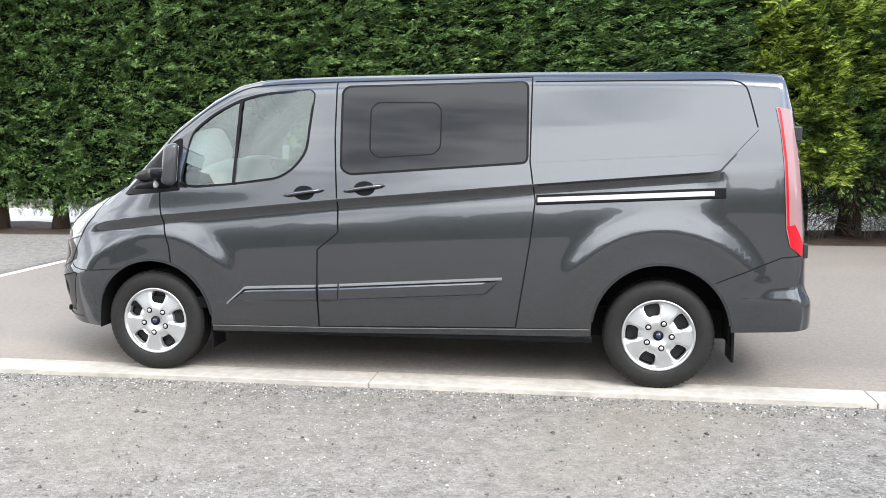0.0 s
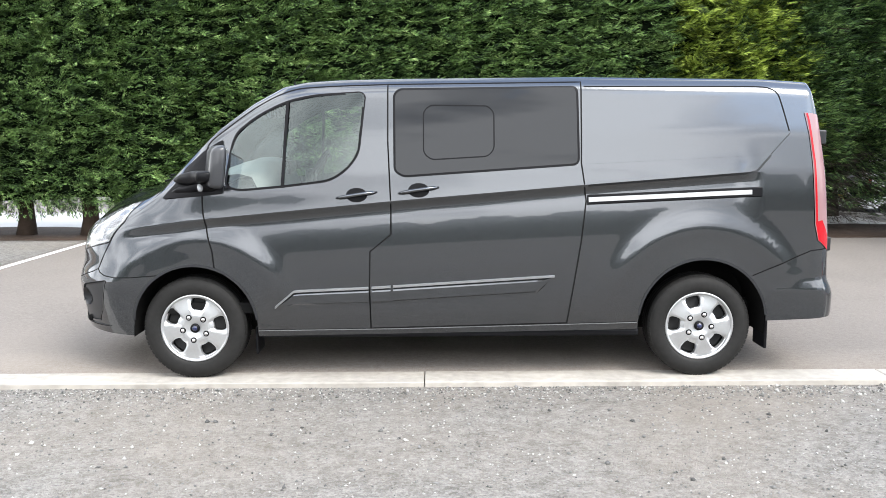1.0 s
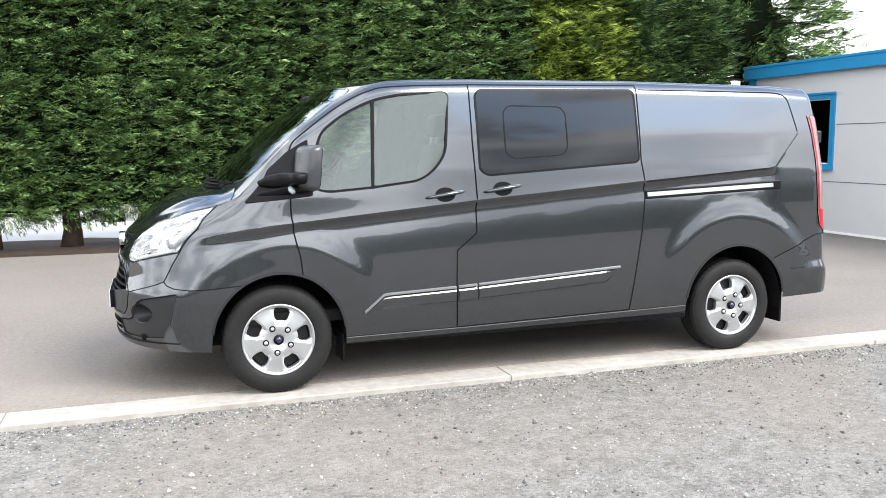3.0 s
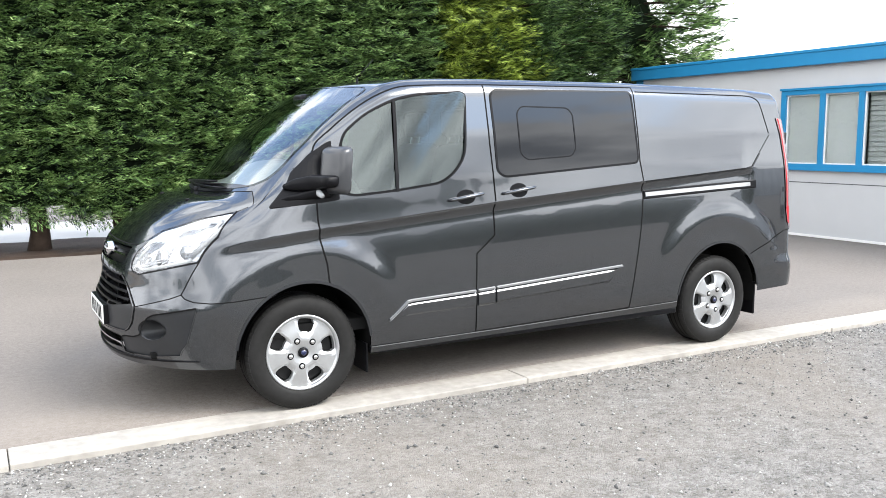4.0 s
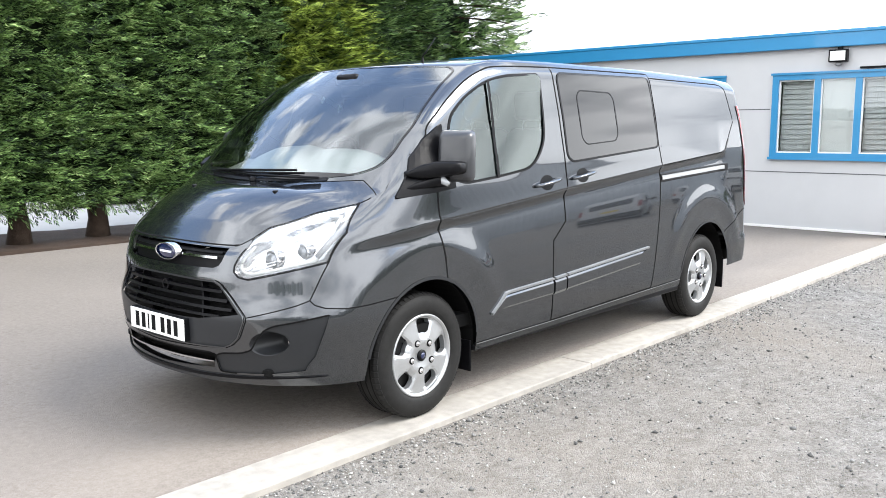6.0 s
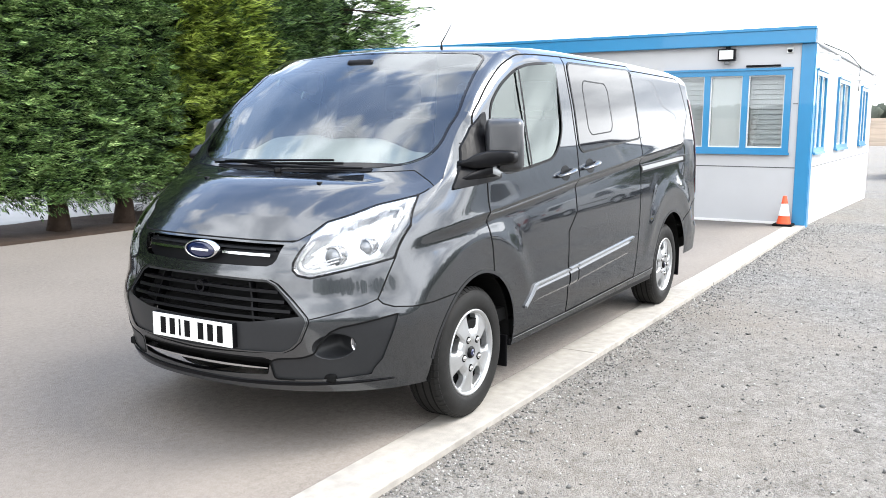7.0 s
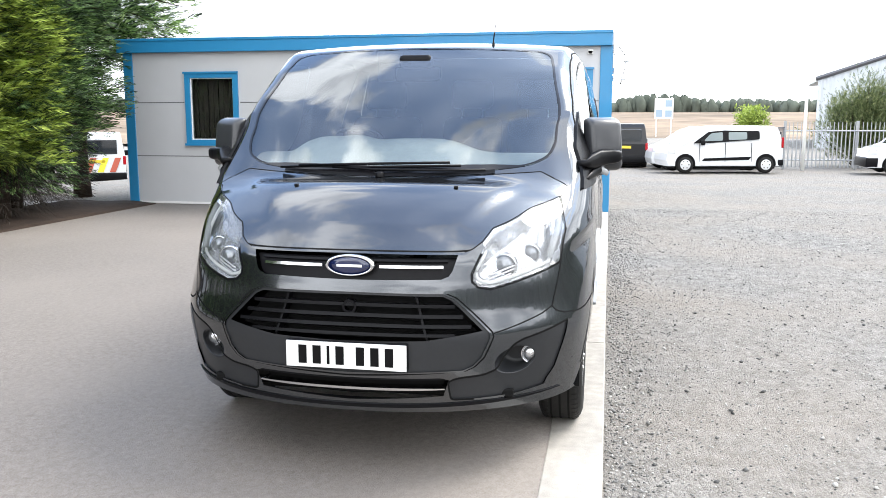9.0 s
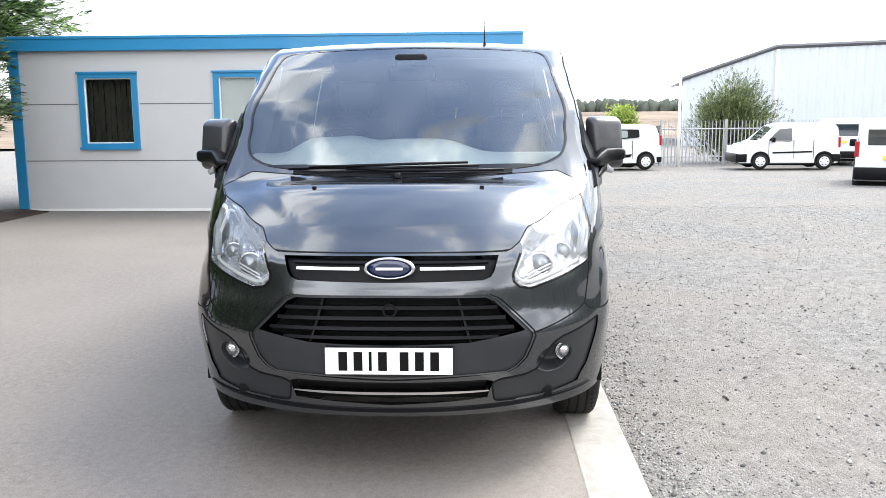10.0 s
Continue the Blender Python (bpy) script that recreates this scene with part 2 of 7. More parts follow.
def cut(bm, poly):
    """Cut the flat sheet bm along the outline of poly."""
    lo = (min(p[0] for p in poly), min(p[1] for p in poly))
    hi = (max(p[0] for p in poly), max(p[1] for p in poly))

    def near(f, a, b):
        xs, ys = [v.co.x for v in f.verts], [v.co.y for v in f.verts]
        return max(xs) >= a[0] and min(xs) <= b[0] and max(ys) >= a[1] and min(ys) <= b[1]
    for i in range(len(poly)):
        a, b = Vector((*poly[i], 0)), Vector((*poly[(i + 1) % len(poly)], 0))
        d = b - a
        if d.length < 1e-6:
            continue
        e = 1e-5
        if i % 6 == 0:
            pool = [f for f in bm.faces if near(f, lo, hi)]
        else:
            pool = [f for f in pool if f.is_valid]
        s0, s1 = (min(a.x, b.x) - e, min(a.y, b.y) - e), (max(a.x, b.x) + e, max(a.y, b.y) + e)
        fs = [f for f in pool if near(f, s0, s1)]
        geom = list({v for f in fs for v in f.verts}) + list({q for f in fs for q in f.edges}) + fs
        res = bmesh.ops.bisect_plane(bm, geom=geom, dist=1e-5, plane_co=a, plane_no=Vector((-d.y, d.x, 0)).normalized())
        seen = set(pool)
        pool += [g for g in res["geom"] if isinstance(g, bmesh.types.BMFace) and g not in seen]


def faces_mesh(name, faces, fn, flip=False):
    """A mesh of some faces of a flat sheet, carried into space by fn(a, b)."""
    index, co, fl = {}, [], []
    for f in faces:
        ids = []
        for v in f.verts:
            if v not in index:
                index[v] = len(co)
                co.append(tuple(fn(v.co.x, v.co.y)))
            ids.append(index[v])
        fl.append(ids[::-1] if flip else ids)
    me = bpy.data.meshes.new(name)
    me.from_pydata(co, [], fl)
    me.update()
    return me

# ---------------------------------------------------------------- ground materials


def ground_material(name, c_dark, c_light, stone, bump, patch, rough=0.9, wet=0.0, patch_color=None):
    """Loose chippings: cells of differing grey, dust in patches and a relief."""
    m = bpy.data.materials.new(name)
    m.use_nodes = True
    nt = m.node_tree
    N, L = nt.nodes.new, nt.links.new
    b = nt.nodes["Principled BSDF"]
    b.inputs["Roughness"].default_value = rough
    co = N("ShaderNodeTexCoord")
    v1, v2, n1, n2 = N("ShaderNodeTexVoronoi"), N("ShaderNodeTexVoronoi"), N("ShaderNodeTexNoise"), N("ShaderNodeTexNoise")
    v1.inputs["Scale"].default_value, v2.inputs["Scale"].default_value = stone, stone * 2.3
    n1.inputs["Scale"].default_value, n1.inputs["Detail"].default_value = patch, 6
    n2.inputs["Scale"].default_value, n2.inputs["Detail"].default_value = stone * 0.18, 5
    for n in (v1, v2, n1, n2):
        L(co.outputs["Object"], n.inputs["Vector"])
    sep, sep2 = N("ShaderNodeSeparateColor"), N("ShaderNodeSeparateColor")
    L(v1.outputs["Color"], sep.inputs["Color"])
    L(v2.outputs["Color"], sep2.inputs["Color"])
    mixa = N("ShaderNodeMix")
    mixa.inputs["Factor"].default_value = 0.4
    L(sep.outputs["Red"], mixa.inputs["A"])
    L(sep2.outputs["Red"], mixa.inputs["B"])
    add = N("ShaderNodeMath")
    add.operation = "MULTIPLY_ADD"
    add.inputs[1].default_value = 0.85
    L(mixa.outputs["Result"], add.inputs[0])
    rng = N("ShaderNodeMapRange")
    rng.inputs["From Min"].default_value, rng.inputs["From Max"].default_value = 0.3, 0.7
    rng.inputs["To Min"].default_value, rng.inputs["To Max"].default_value = -0.14, 0.32
    L(n2.outputs["Fac"], rng.inputs["Value"])
    L(rng.outputs["Result"], add.inputs[2])
    col = N("ShaderNodeMix")
    col.data_type = "RGBA"
    col.inputs["A"].default_value, col.inputs["B"].default_value = (*c_dark, 1), (*c_light, 1)
    L(add.outputs[0], col.inputs["Factor"])
    dust = N("ShaderNodeMix")
    dust.data_type = "RGBA"
    pr = N("ShaderNodeMapRange")
    pr.inputs["From Min"].default_value, pr.inputs["From Max"].default_value = 0.38, 0.78
    pr.inputs["To Max"].default_value = 0.72
    L(n1.outputs["Fac"], pr.inputs["Value"])
    L(pr.outputs["Result"], dust.inputs["Factor"])
    L(col.outputs["Result"], dust.inputs["A"])
    dust.inputs["B"].default_value = (*(patch_color or c_light), 1)
    L(dust.outputs["Result"], b.inputs["Base Color"])
    hb = N("ShaderNodeMath")
    hb.operation = "ADD"
    L(v1.outputs["Distance"], hb.inputs[0])
    L(v2.outputs["Distance"], hb.inputs[1])
    bp = N("ShaderNodeBump")
    bp.inputs["Strength"].default_value, bp.inputs["Distance"].default_value = bump, 0.012
    bp.invert = True
    L(hb.outputs[0], bp.inputs["Height"])
    L(bp.outputs["Normal"], b.inputs["Normal"])
    return m


GRAVEL = ground_material("grey_gravel", (0.078, 0.072, 0.064), (0.305, 0.292, 0.270), 58, 0.9, 0.45, patch_color=(0.247, 0.213, 0.175))
TARMAC = ground_material("worn_tarmac", (0.108, 0.090, 0.076), (0.205, 0.184, 0.164), 140, 0.25, 0.6, 0.8, patch_color=(0.196, 0.172, 0.150))
CONCRETE = material("kerb_concrete", (0.33, 0.308, 0.275), 0.85, vary=0.28, scale=14, bump=0.25, bump_scale=160, per_object=0.06)
# Front greyer, side paler: the sun on the side is put into the colours.
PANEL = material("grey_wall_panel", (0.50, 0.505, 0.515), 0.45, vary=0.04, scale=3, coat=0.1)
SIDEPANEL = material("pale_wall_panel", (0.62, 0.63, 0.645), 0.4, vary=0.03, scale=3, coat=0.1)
BLUETRIM = material("blue_trim", (0.020, 0.215, 0.43), 0.4, vary=0.04, scale=6, coat=0.3)
UPVC = material("white_upvc", (0.78, 0.78, 0.76), 0.35, vary=0.03, scale=8)
BLIND = material("roller_blind", (0.90, 0.895, 0.87), 0.85, vary=0.04, scale=30)
SLAT = material("blind_slat", (0.78, 0.78, 0.77), 0.5)
# Near-black albedo: the shade of the unlit room is put into the colour.
ROOM_SHADE = material("dark_room", (0.03, 0.03, 0.03), 0.9)
PANE = glass("window_pane", (0.95, 0.97, 1.0), (0.86, 0.88, 0.88))
WHITELINE = material("road_paint", (0.72, 0.71, 0.68), 0.8, vary=0.25, scale=22)
BARK = material("bark", (0.040, 0.028, 0.021), 0.9, spec=0.15, vary=0.4, scale=14, bump=0.8, bump_scale=40)
PALEYARD = material("pale_concrete", (0.42, 0.41, 0.39), 0.85, vary=0.12, scale=1.5, bump=0.2, bump_scale=120)
# Dark humus; the hedge's shade is put into the colour as well.
DIRT = material("bare_soil", (0.036, 0.025, 0.019), 0.95, spec=0.15, vary=0.4, scale=8, bump=0.6, bump_scale=60)


def stone_material():
    m = material("stone_chip", (0.40, 0.40, 0.39), 0.85)
    nt = m.node_tree
    g, r = nt.nodes.new("ShaderNodeNewGeometry"), nt.nodes.new("ShaderNodeValToRGB")
    e = r.color_ramp.elements
    e[0].color, e[1].color = (0.05, 0.05, 0.048, 1), (0.46, 0.445, 0.415, 1)
    e.new(0.60).color = (0.22, 0.215, 0.205, 1)
    nt.links.new(g.outputs["Random Per Island"], r.inputs["Fac"])
    nt.links.new(r.outputs["Color"], nt.nodes["Principled BSDF"].inputs["Base Color"])
    return m


STONE = stone_material()


def leaf_material(name, c_dark, c_light, c_tip):
    m = bpy.data.materials.new(name)
    m.use_nodes = True
    nt = m.node_tree
    N, L = nt.nodes.new, nt.links.new
    b = nt.nodes["Principled BSDF"]
    b.inputs["Roughness"].default_value, b.inputs["Specular IOR Level"].default_value = 0.6, 0.25
    g, co, n = N("ShaderNodeNewGeometry"), N("ShaderNodeTexCoord"), N("ShaderNodeTexNoise")
    n.inputs["Scale"].default_value, n.inputs["Detail"].default_value = 4.5, 3
    oi, va = N("ShaderNodeObjectInfo"), N("ShaderNodeVectorMath")
    L(co.outputs["Object"], va.inputs[0])
    L(oi.outputs["Location"], va.inputs[1])
    L(va.outputs["Vector"], n.inputs["Vector"])
    r = N("ShaderNodeValToRGB")
    e = r.color_ramp.elements
    e[0].position, e[0].color, e[1].position, e[1].color = 0.32, (*c_dark, 1), 0.7, (*c_light, 1)
    e.new(1.0).color = (*c_tip, 1)
    mixv = N("ShaderNodeMath")
    mixv.operation = "MULTIPLY_ADD"
    mixv.inputs[1].default_value = 0.6
    L(g.outputs["Random Per Island"], mixv.inputs[0])
    sc = N("ShaderNodeMapRange")
    sc.inputs["From Min"].default_value, sc.inputs["From Max"].default_value = 0.3, 0.7
    sc.inputs["To Min"].default_value, sc.inputs["To Max"].default_value = -0.02, 0.42
    L(n.outputs["Fac"], sc.inputs["Value"])
    L(sc.outputs["Result"], mixv.inputs[2])
    L(mixv.outputs[0], r.inputs["Fac"])
    L(r.outputs["Color"], b.inputs["Base Color"])
    tr, mx = N("ShaderNodeBsdfTranslucent"), N("ShaderNodeMixShader")
    L(r.outputs["Color"], tr.inputs["Color"])
    mx.inputs["Fac"].default_value = 0.2
    L(b.outputs["BSDF"], mx.inputs[1])
    L(tr.outputs["BSDF"], mx.inputs[2])
    L(mx.outputs["Shader"], nt.nodes["Material Output"].inputs["Surface"])
    return m


LEAF = leaf_material("conifer_leaf", (0.010, 0.023, 0.010), (0.162, 0.285, 0.080), (0.51, 0.66, 0.275))
LEAF2 = leaf_material("dark_conifer_leaf", (0.007, 0.018, 0.008), (0.086, 0.160, 0.046), (0.29, 0.40, 0.14))
GOLD = leaf_material("golden_conifer_leaf", (0.022, 0.042, 0.010), (0.285, 0.385, 0.058), (0.56, 0.65, 0.16))
SHRUB = leaf_material("shrub_leaf", (0.05, 0.075, 0.03), (0.20, 0.24, 0.10), (0.40, 0.40, 0.20))
# Near-black: the shade deep inside the foliage is put into this colour.
CORE_SHADE = material("hedge_core", (0.005, 0.009, 0.004), 0.95, spec=0.05, vary=0.5, scale=9)

# ---------------------------------------------------------------- ground
GRAVEL_Z = -0.035


def grid_bm(x0, x1, y0, y1, nx, ny, fz):
    bm = bmesh.new()
    vs = [[bm.verts.new((x0 + (x1 - x0) * i / nx, y0 + (y1 - y0) * j / ny, 0)) for j in range(ny + 1)] for i in range(nx + 1)]
    for i in range(nx + 1):
        for j in range(ny + 1):
            vs[i][j].co.z = fz(vs[i][j].co.x, vs[i][j].co.y)
    for i in range(nx):
        for j in range(ny):
            bm.faces.new((vs[i][j], vs[i + 1][j], vs[i + 1][j + 1], vs[i][j + 1]))
    return bm


def axis(marks):
    out = []
    for a, b, n in marks:
        out += [a + (b - a) * k / n for k in range(n)]
    return out + [marks[-1][1]]


def gravel_height(x, y):
    near = smoothstep(abs(x), 60, 25) if abs(x) > 25 else 1.0
    h = noise.noise((x * 0.35, y * 0.35, 3)) * 0.018 + noise.noise((x * 1.7, y * 1.7, 5)) * 0.006
    slope = -0.5 * min(1.0, max(0.0, (x - 11) / 19)) - 0.8 * smoothstep(y, 13, 24) - (2.2 if math.hypot(x, y) > 110 else 0)
    edge = smoothstep(-y, 0.1, 0.7)
    return GRAVEL_Z + slope + h * near * (edge if -30 < y < 0.3 else 0) - (0.10 if y > 0.1 and -60 < x < 10.2 and y < 14 else 0)


gx = axis([(-700, -60, 8), (-60, -12, 12), (-12, 14, 110), (14, 60, 30), (60, 900, 24)])
gy = axis([(-700, -40, 8), (-40, -9, 12), (-9, 0.09, 50), (0.09, 0.12, 1), (0.12, 14, 8), (14, 60, 16), (60, 900, 24)])
bm = bmesh.new()
gv = [[bm.verts.new((x, y, gravel_height(x, y))) for y in gy] for x in gx]
for i in range(len(gx) - 1):
    for j in range(len(gy) - 1):
        bm.faces.new((gv[i][j], gv[i + 1][j], gv[i + 1][j + 1], gv[i][j + 1]))
tagged(bm_object("ground", bm, GRAVEL, outward=False), "pale grey gravel yard with dusty brown patches", "ground", kind="structure")

bm = grid_bm(-60, 10.1, 0.21, 13.5, 90, 20, lambda x, y: -0.003)
thicken(bm, bm.faces[:], 0.12)
tagged(bm_object("road", bm, TARMAC), "worn grey tarmac of the parking yard", "tarmac", kind="structure")

bm = bmesh.new()
box_bm(-3.86, -3.78, 2.6, 9.0, -0.01, 0.004, bm=bm)
tagged(bm_object("trim", bm, WHITELINE, smooth=False), "worn white painted parking bay line on the tarmac", "road marking", kind="structure")

bm = grid_bm(-24, -3.93, 2.7, 8.02, 60, 20, lambda x, y: 0.006 + 0.008 * noise.noise((x * 1.1, y * 1.1, 9)))
thicken(bm, bm.faces[:], 0.03)
tagged(bm_object("ground", bm, GRAVEL), "loose grey gravel beyond the painted bay line", "gravel", kind="structure")

# kerb of long flush concrete edging pieces
KERB = empty("kerb", "pale concrete edging strip between tarmac and gravel", "kerb", kind="structure")
bm = box_bm(0, 3.045, -0.045, 0.215, -0.16, 0.0, 0.007)
kerb_mesh = bpy.data.meshes.new("kerb_stone")
bm.to_mesh(kerb_mesh)
bm.free()
kerb_mesh.materials.append(CONCRETE)
for k in range(-14, 4):
    ob = new("kerb_stone", kerb_mesh)
    ob.parent = KERB
    ob.location = (-1.55 + k * 3.05 - (0.3 if k == 3 else 0), 0.003 * math.sin(k * 2.1), 0.001 * math.sin(k * 1.3))

# ---------------------------------------------------------------- office building
WX, BY0, BY1, BH = 10.085, -0.02, 8.60, 2.72
WIN = [(6.43, 7.44, 1), (2.92, 5.13, 3), (0.26, 2.17, 3)]
WZ0, WZ1 = 1.06, 2.34


def wall_with_holes(u0, u1, z0, z1, holes, place, thick):
    """A wall in the plane (u, z) with rectangular openings through it; place(u, z, depth) gives the point."""
    bm = bmesh.new()
    us = sorted({u0, u1, *[h[0] for h in holes], *[h[1] for h in holes]})
    zs = sorted({z0, z1, *[h[2] for h in holes], *[h[3] for h in holes]})
    for a, b in zip(us, us[1:]):
        for c, d in zip(zs, zs[1:]):
            m = ((a + b) / 2, (c + d) / 2)
            if any(h[0] < m[0] < h[1] and h[2] < m[1] < h[3] for h in holes):
                continue
            bm.faces.new([bm.verts.new(place(*q, 0)) for q in ((a, c), (b, c), (b, d), (a, d))])
    bmesh.ops.remove_doubles(bm, verts=bm.verts[:], dist=1e-5)
    bmesh.ops.recalc_face_normals(bm, faces=bm.faces[:])
    inner = Vector(place(0, 0, thick)) - Vector(place(0, 0, 0))
    ret = bmesh.ops.extrude_face_region(bm, geom=bm.faces[:])
    bmesh.ops.translate(bm, verts=[v for v in ret["geom"] if isinstance(v, bmesh.types.BMVert)], vec=inner)
    bmesh.ops.recalc_face_normals(bm, faces=bm.faces[:])
    return bm


OFFICE = empty("office_building", "single storey grey panelled office with bright blue trim", "building", at=(WX, 4, 0))
OFFICE.location = (0, 0, 0)


def wall_panels(levels, u0, u1, holes, place, mat, name):
    """Horizontal wall panels, one above the other, with a shadow joint between them."""
    for a, b in zip(levels, levels[1:]):
        hs = [(h[0], h[1], max(h[2], a), min(h[3], b)) for h in holes if h[2] < b and h[3] > a]
        part(name, wall_with_holes(u0, u1, a + 0.006, b - 0.006, hs, place, 0.10), mat, OFFICE)


front_holes = [(a, b, WZ0, WZ1) for a, b, _ in WIN]
side_holes = [(10.35, 11.5, WZ0, WZ1), (13.0, 14.7, WZ0, WZ1), (16.9, 18.2, WZ0, WZ1)]
LEVELS = (-0.6, 0.86, 1.815, 2.72)
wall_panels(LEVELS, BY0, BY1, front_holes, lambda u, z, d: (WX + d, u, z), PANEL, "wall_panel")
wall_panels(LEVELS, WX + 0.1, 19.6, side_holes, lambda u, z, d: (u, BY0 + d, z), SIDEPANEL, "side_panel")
# wall core painted dark, so joints and room behind read as shade
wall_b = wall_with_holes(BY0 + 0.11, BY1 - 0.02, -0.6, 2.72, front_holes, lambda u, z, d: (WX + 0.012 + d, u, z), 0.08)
part("wall_core", wall_b, ROOM_SHADE, OFFICE)
part("wall_core", wall_with_holes(WX + 0.2, 19.5, -0.6, 2.72, side_holes, lambda u, z, d: (u, BY0 + 0.012 + d, z), 0.08), ROOM_SHADE, OFFICE)
part("back_wall", box_bm(WX + 0.1, 19.6, BY1 - 0.1, BY1, -0.6, 2.72), PANEL, OFFICE)
part("back_wall", box_bm(19.5, 19.6, BY0 + 0.1, BY1 - 0.1, -0.6, 2.72), PANEL, OFFICE)
part("floor", box_bm(WX + 0.12, 19.5, BY0 + 0.12, BY1 - 0.1, -0.1, 0.02), ROOM_SHADE, OFFICE)
part("roof", box_bm(WX - 0.02, 19.7, BY0, BY1 + 0.05, 2.722, 2.9, 0.01), PANEL, OFFICE)
bm = box_bm(WX - 0.10, WX - 0.022, BY0 - 0.02, BY1 + 0.10, 2.69, 2.90, 0.012)
box_bm(WX - 0.115, WX - 0.0, BY0 - 0.03, BY1 + 0.11, 2.885, 2.935, 0.01, bm=bm)
part("fascia", bm, BLUETRIM, OFFICE, "bright blue roof fascia")
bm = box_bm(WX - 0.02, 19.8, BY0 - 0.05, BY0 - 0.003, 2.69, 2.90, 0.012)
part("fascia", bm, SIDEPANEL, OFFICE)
for y0, y1 in ((BY0 - 0.02, BY0 + 0.17), (BY1 - 0.16, BY1 + 0.02)):
    part("corner_trim", box_bm(WX - 0.03, WX - 0.004, y0, y1, -0.14, 2.69, 0.006), BLUETRIM, OFFICE, "blue corner flashing")
part("corner_trim", box_bm(WX - 0.004, WX + 0.2, BY0 - 0.03, BY0 - 0.004, -0.14, 2.69, 0.006), BLUETRIM, OFFICE)
part("skirting", box_bm(WX - 0.012, WX - 0.002, BY0 + 0.18, BY1 - 0.17, -0.1, 0.035), UPVC, OFFICE)


def office_window(u0, u1, z0, z1, panes, swap, fills):
    """A blue-framed window; swap turns (along, into the wall) into x and y."""
    win = new("window")
    win.parent = OFFICE
    tagged(win, "bright blue window frame with white inner frames")

    def bx(a, b, d0, d1, c, d, bev=0.0, bm=None):
        (xa, ya), (xb, yb) = swap(a, d0), swap(b, d1)
        return box_bm(min(xa, xb), max(xa, xb), min(ya, yb), max(ya, yb), c, d, bev, bm)
    f = 0.095
    bm = bx(u0, u0 + f, -0.035, 0.06, z0 + f, z1 - f)
    bx(u1 - f, u1, -0.035, 0.06, z0 + f, z1 - f, bm=bm)
    bx(u0, u1, -0.035, 0.06, z0, z0 + f, bm=bm)
    bx(u0, u1, -0.035, 0.06, z1 - f, z1, bm=bm)
    bx(u0 - 0.02, u1 + 0.02, -0.06, -0.036, z0 - 0.01, z0 + 0.03, bm=bm)
    bx(u0 - 0.02, u1 + 0.02, -0.055, -0.036, z1 - 0.02, z1 + 0.012, bm=bm)
    part("frame", bm, BLUETRIM, win)
    w = (u1 - u0 - 2 * f) / panes
    for k in range(panes):
        a, b = u0 + f + w * k, u0 + f + w * (k + 1)
        if k:
            part("mullion", bx(a - 0.045, a + 0.045, -0.03, 0.05, z0 + f, z1 - f), BLUETRIM, win)
            a += 0.045
        if k < panes - 1:
            b -= 0.045
        g = 0.018
        bm = bx(a, a + g, 0.0, 0.05, z0 + f, z1 - f)
        bx(b - g, b, 0.0, 0.05, z0 + f, z1 - f, bm=bm)
        bx(a + g, b - g, 0.0, 0.05, z0 + f, z0 + f + g, bm=bm)
        bx(a + g, b - g, 0.0, 0.05, z1 - f - g, z1 - f, bm=bm)
        part("sash", bm, UPVC, win)
        p = part("pane", bx(a + g, b - g, 0.02, 0.026, z0 + f + g, z1 - f - g), PANE, win)
        p.visible_shadow = False
        if fills[k] == "blind":
            part("roller_blind", bx(a + 0.01, b - 0.01, 0.058, 0.062, z0 + f, z1 - f), BLIND, win, "cream roller blind drawn down")
        elif fills[k] == "slats":
            n = 15
            for q in range(n):
                z = z0 + f + 0.02 + (z1 - z0 - 2 * f - 0.04) * q / (n - 1)
                bm = bmesh.new()
                pa, pb, pc, pd = swap(a + 0.01, 0.10), swap(b - 0.01, 0.10), swap(b - 0.01, 0.13), swap(a + 0.01, 0.13)
                bm.faces.new([bm.verts.new((*pa, z - 0.036)), bm.verts.new((*pb, z - 0.036)), bm.verts.new((*pc, z + 0.036)), bm.verts.new((*pd, z + 0.036))])
                thicken(bm, bm.faces[:], 0.002)
                part("slat", bm, SLAT, win)
        else:
            bm = bmesh.new()
            n = 9
            for q in range(n):
                t = a + 0.02 + (b - a - 0.04) * q / (n - 1)
                bx(t - 0.044, t + 0.044, 0.16 + 0.01 * (q % 2), 0.165 + 0.01 * (q % 2), z0 + f, z1 - f, bm=bm)
            part("curtain", bm, CURTAIN, win, "dark vertical blind hanging inside")


CURTAIN = material("dark_blind", (0.045, 0.040, 0.030), 0.9, vary=0.3, scale=6)
to_front = lambda u, d: (WX + d, u)
JOINT = material("panel_joint", (0.10, 0.10, 0.105), 0.7)
edges = [BY0 + 0.18] + [q for a, b, _ in reversed(WIN) for q in (a - 0.03, b + 0.03)] + [BY1 - 0.17]
for z, cuts in ((LEVELS[1], [edges[0], edges[-1]]), (LEVELS[2], edges)):
    for a, b in zip(cuts[::2], cuts[1::2]):
        part("panel_joint", box_bm(WX - 0.003, WX + 0.011, a, b, z - 0.007, z + 0.007), JOINT, OFFICE)
to_side = lambda u, d: (u, BY0 + d)
office_window(*WIN[0][:2], WZ0, WZ1, 1, to_front, ["dark"])
office_window(*WIN[1][:2], WZ0, WZ1, 3, to_front, ["slats", "blind", "blind"])
office_window(*WIN[2][:2], WZ0, WZ1, 3, to_front, ["slats", "blind", "slats"])
for h in side_holes:
    office_window(*h, 2, to_side, ["blind", "blind"])

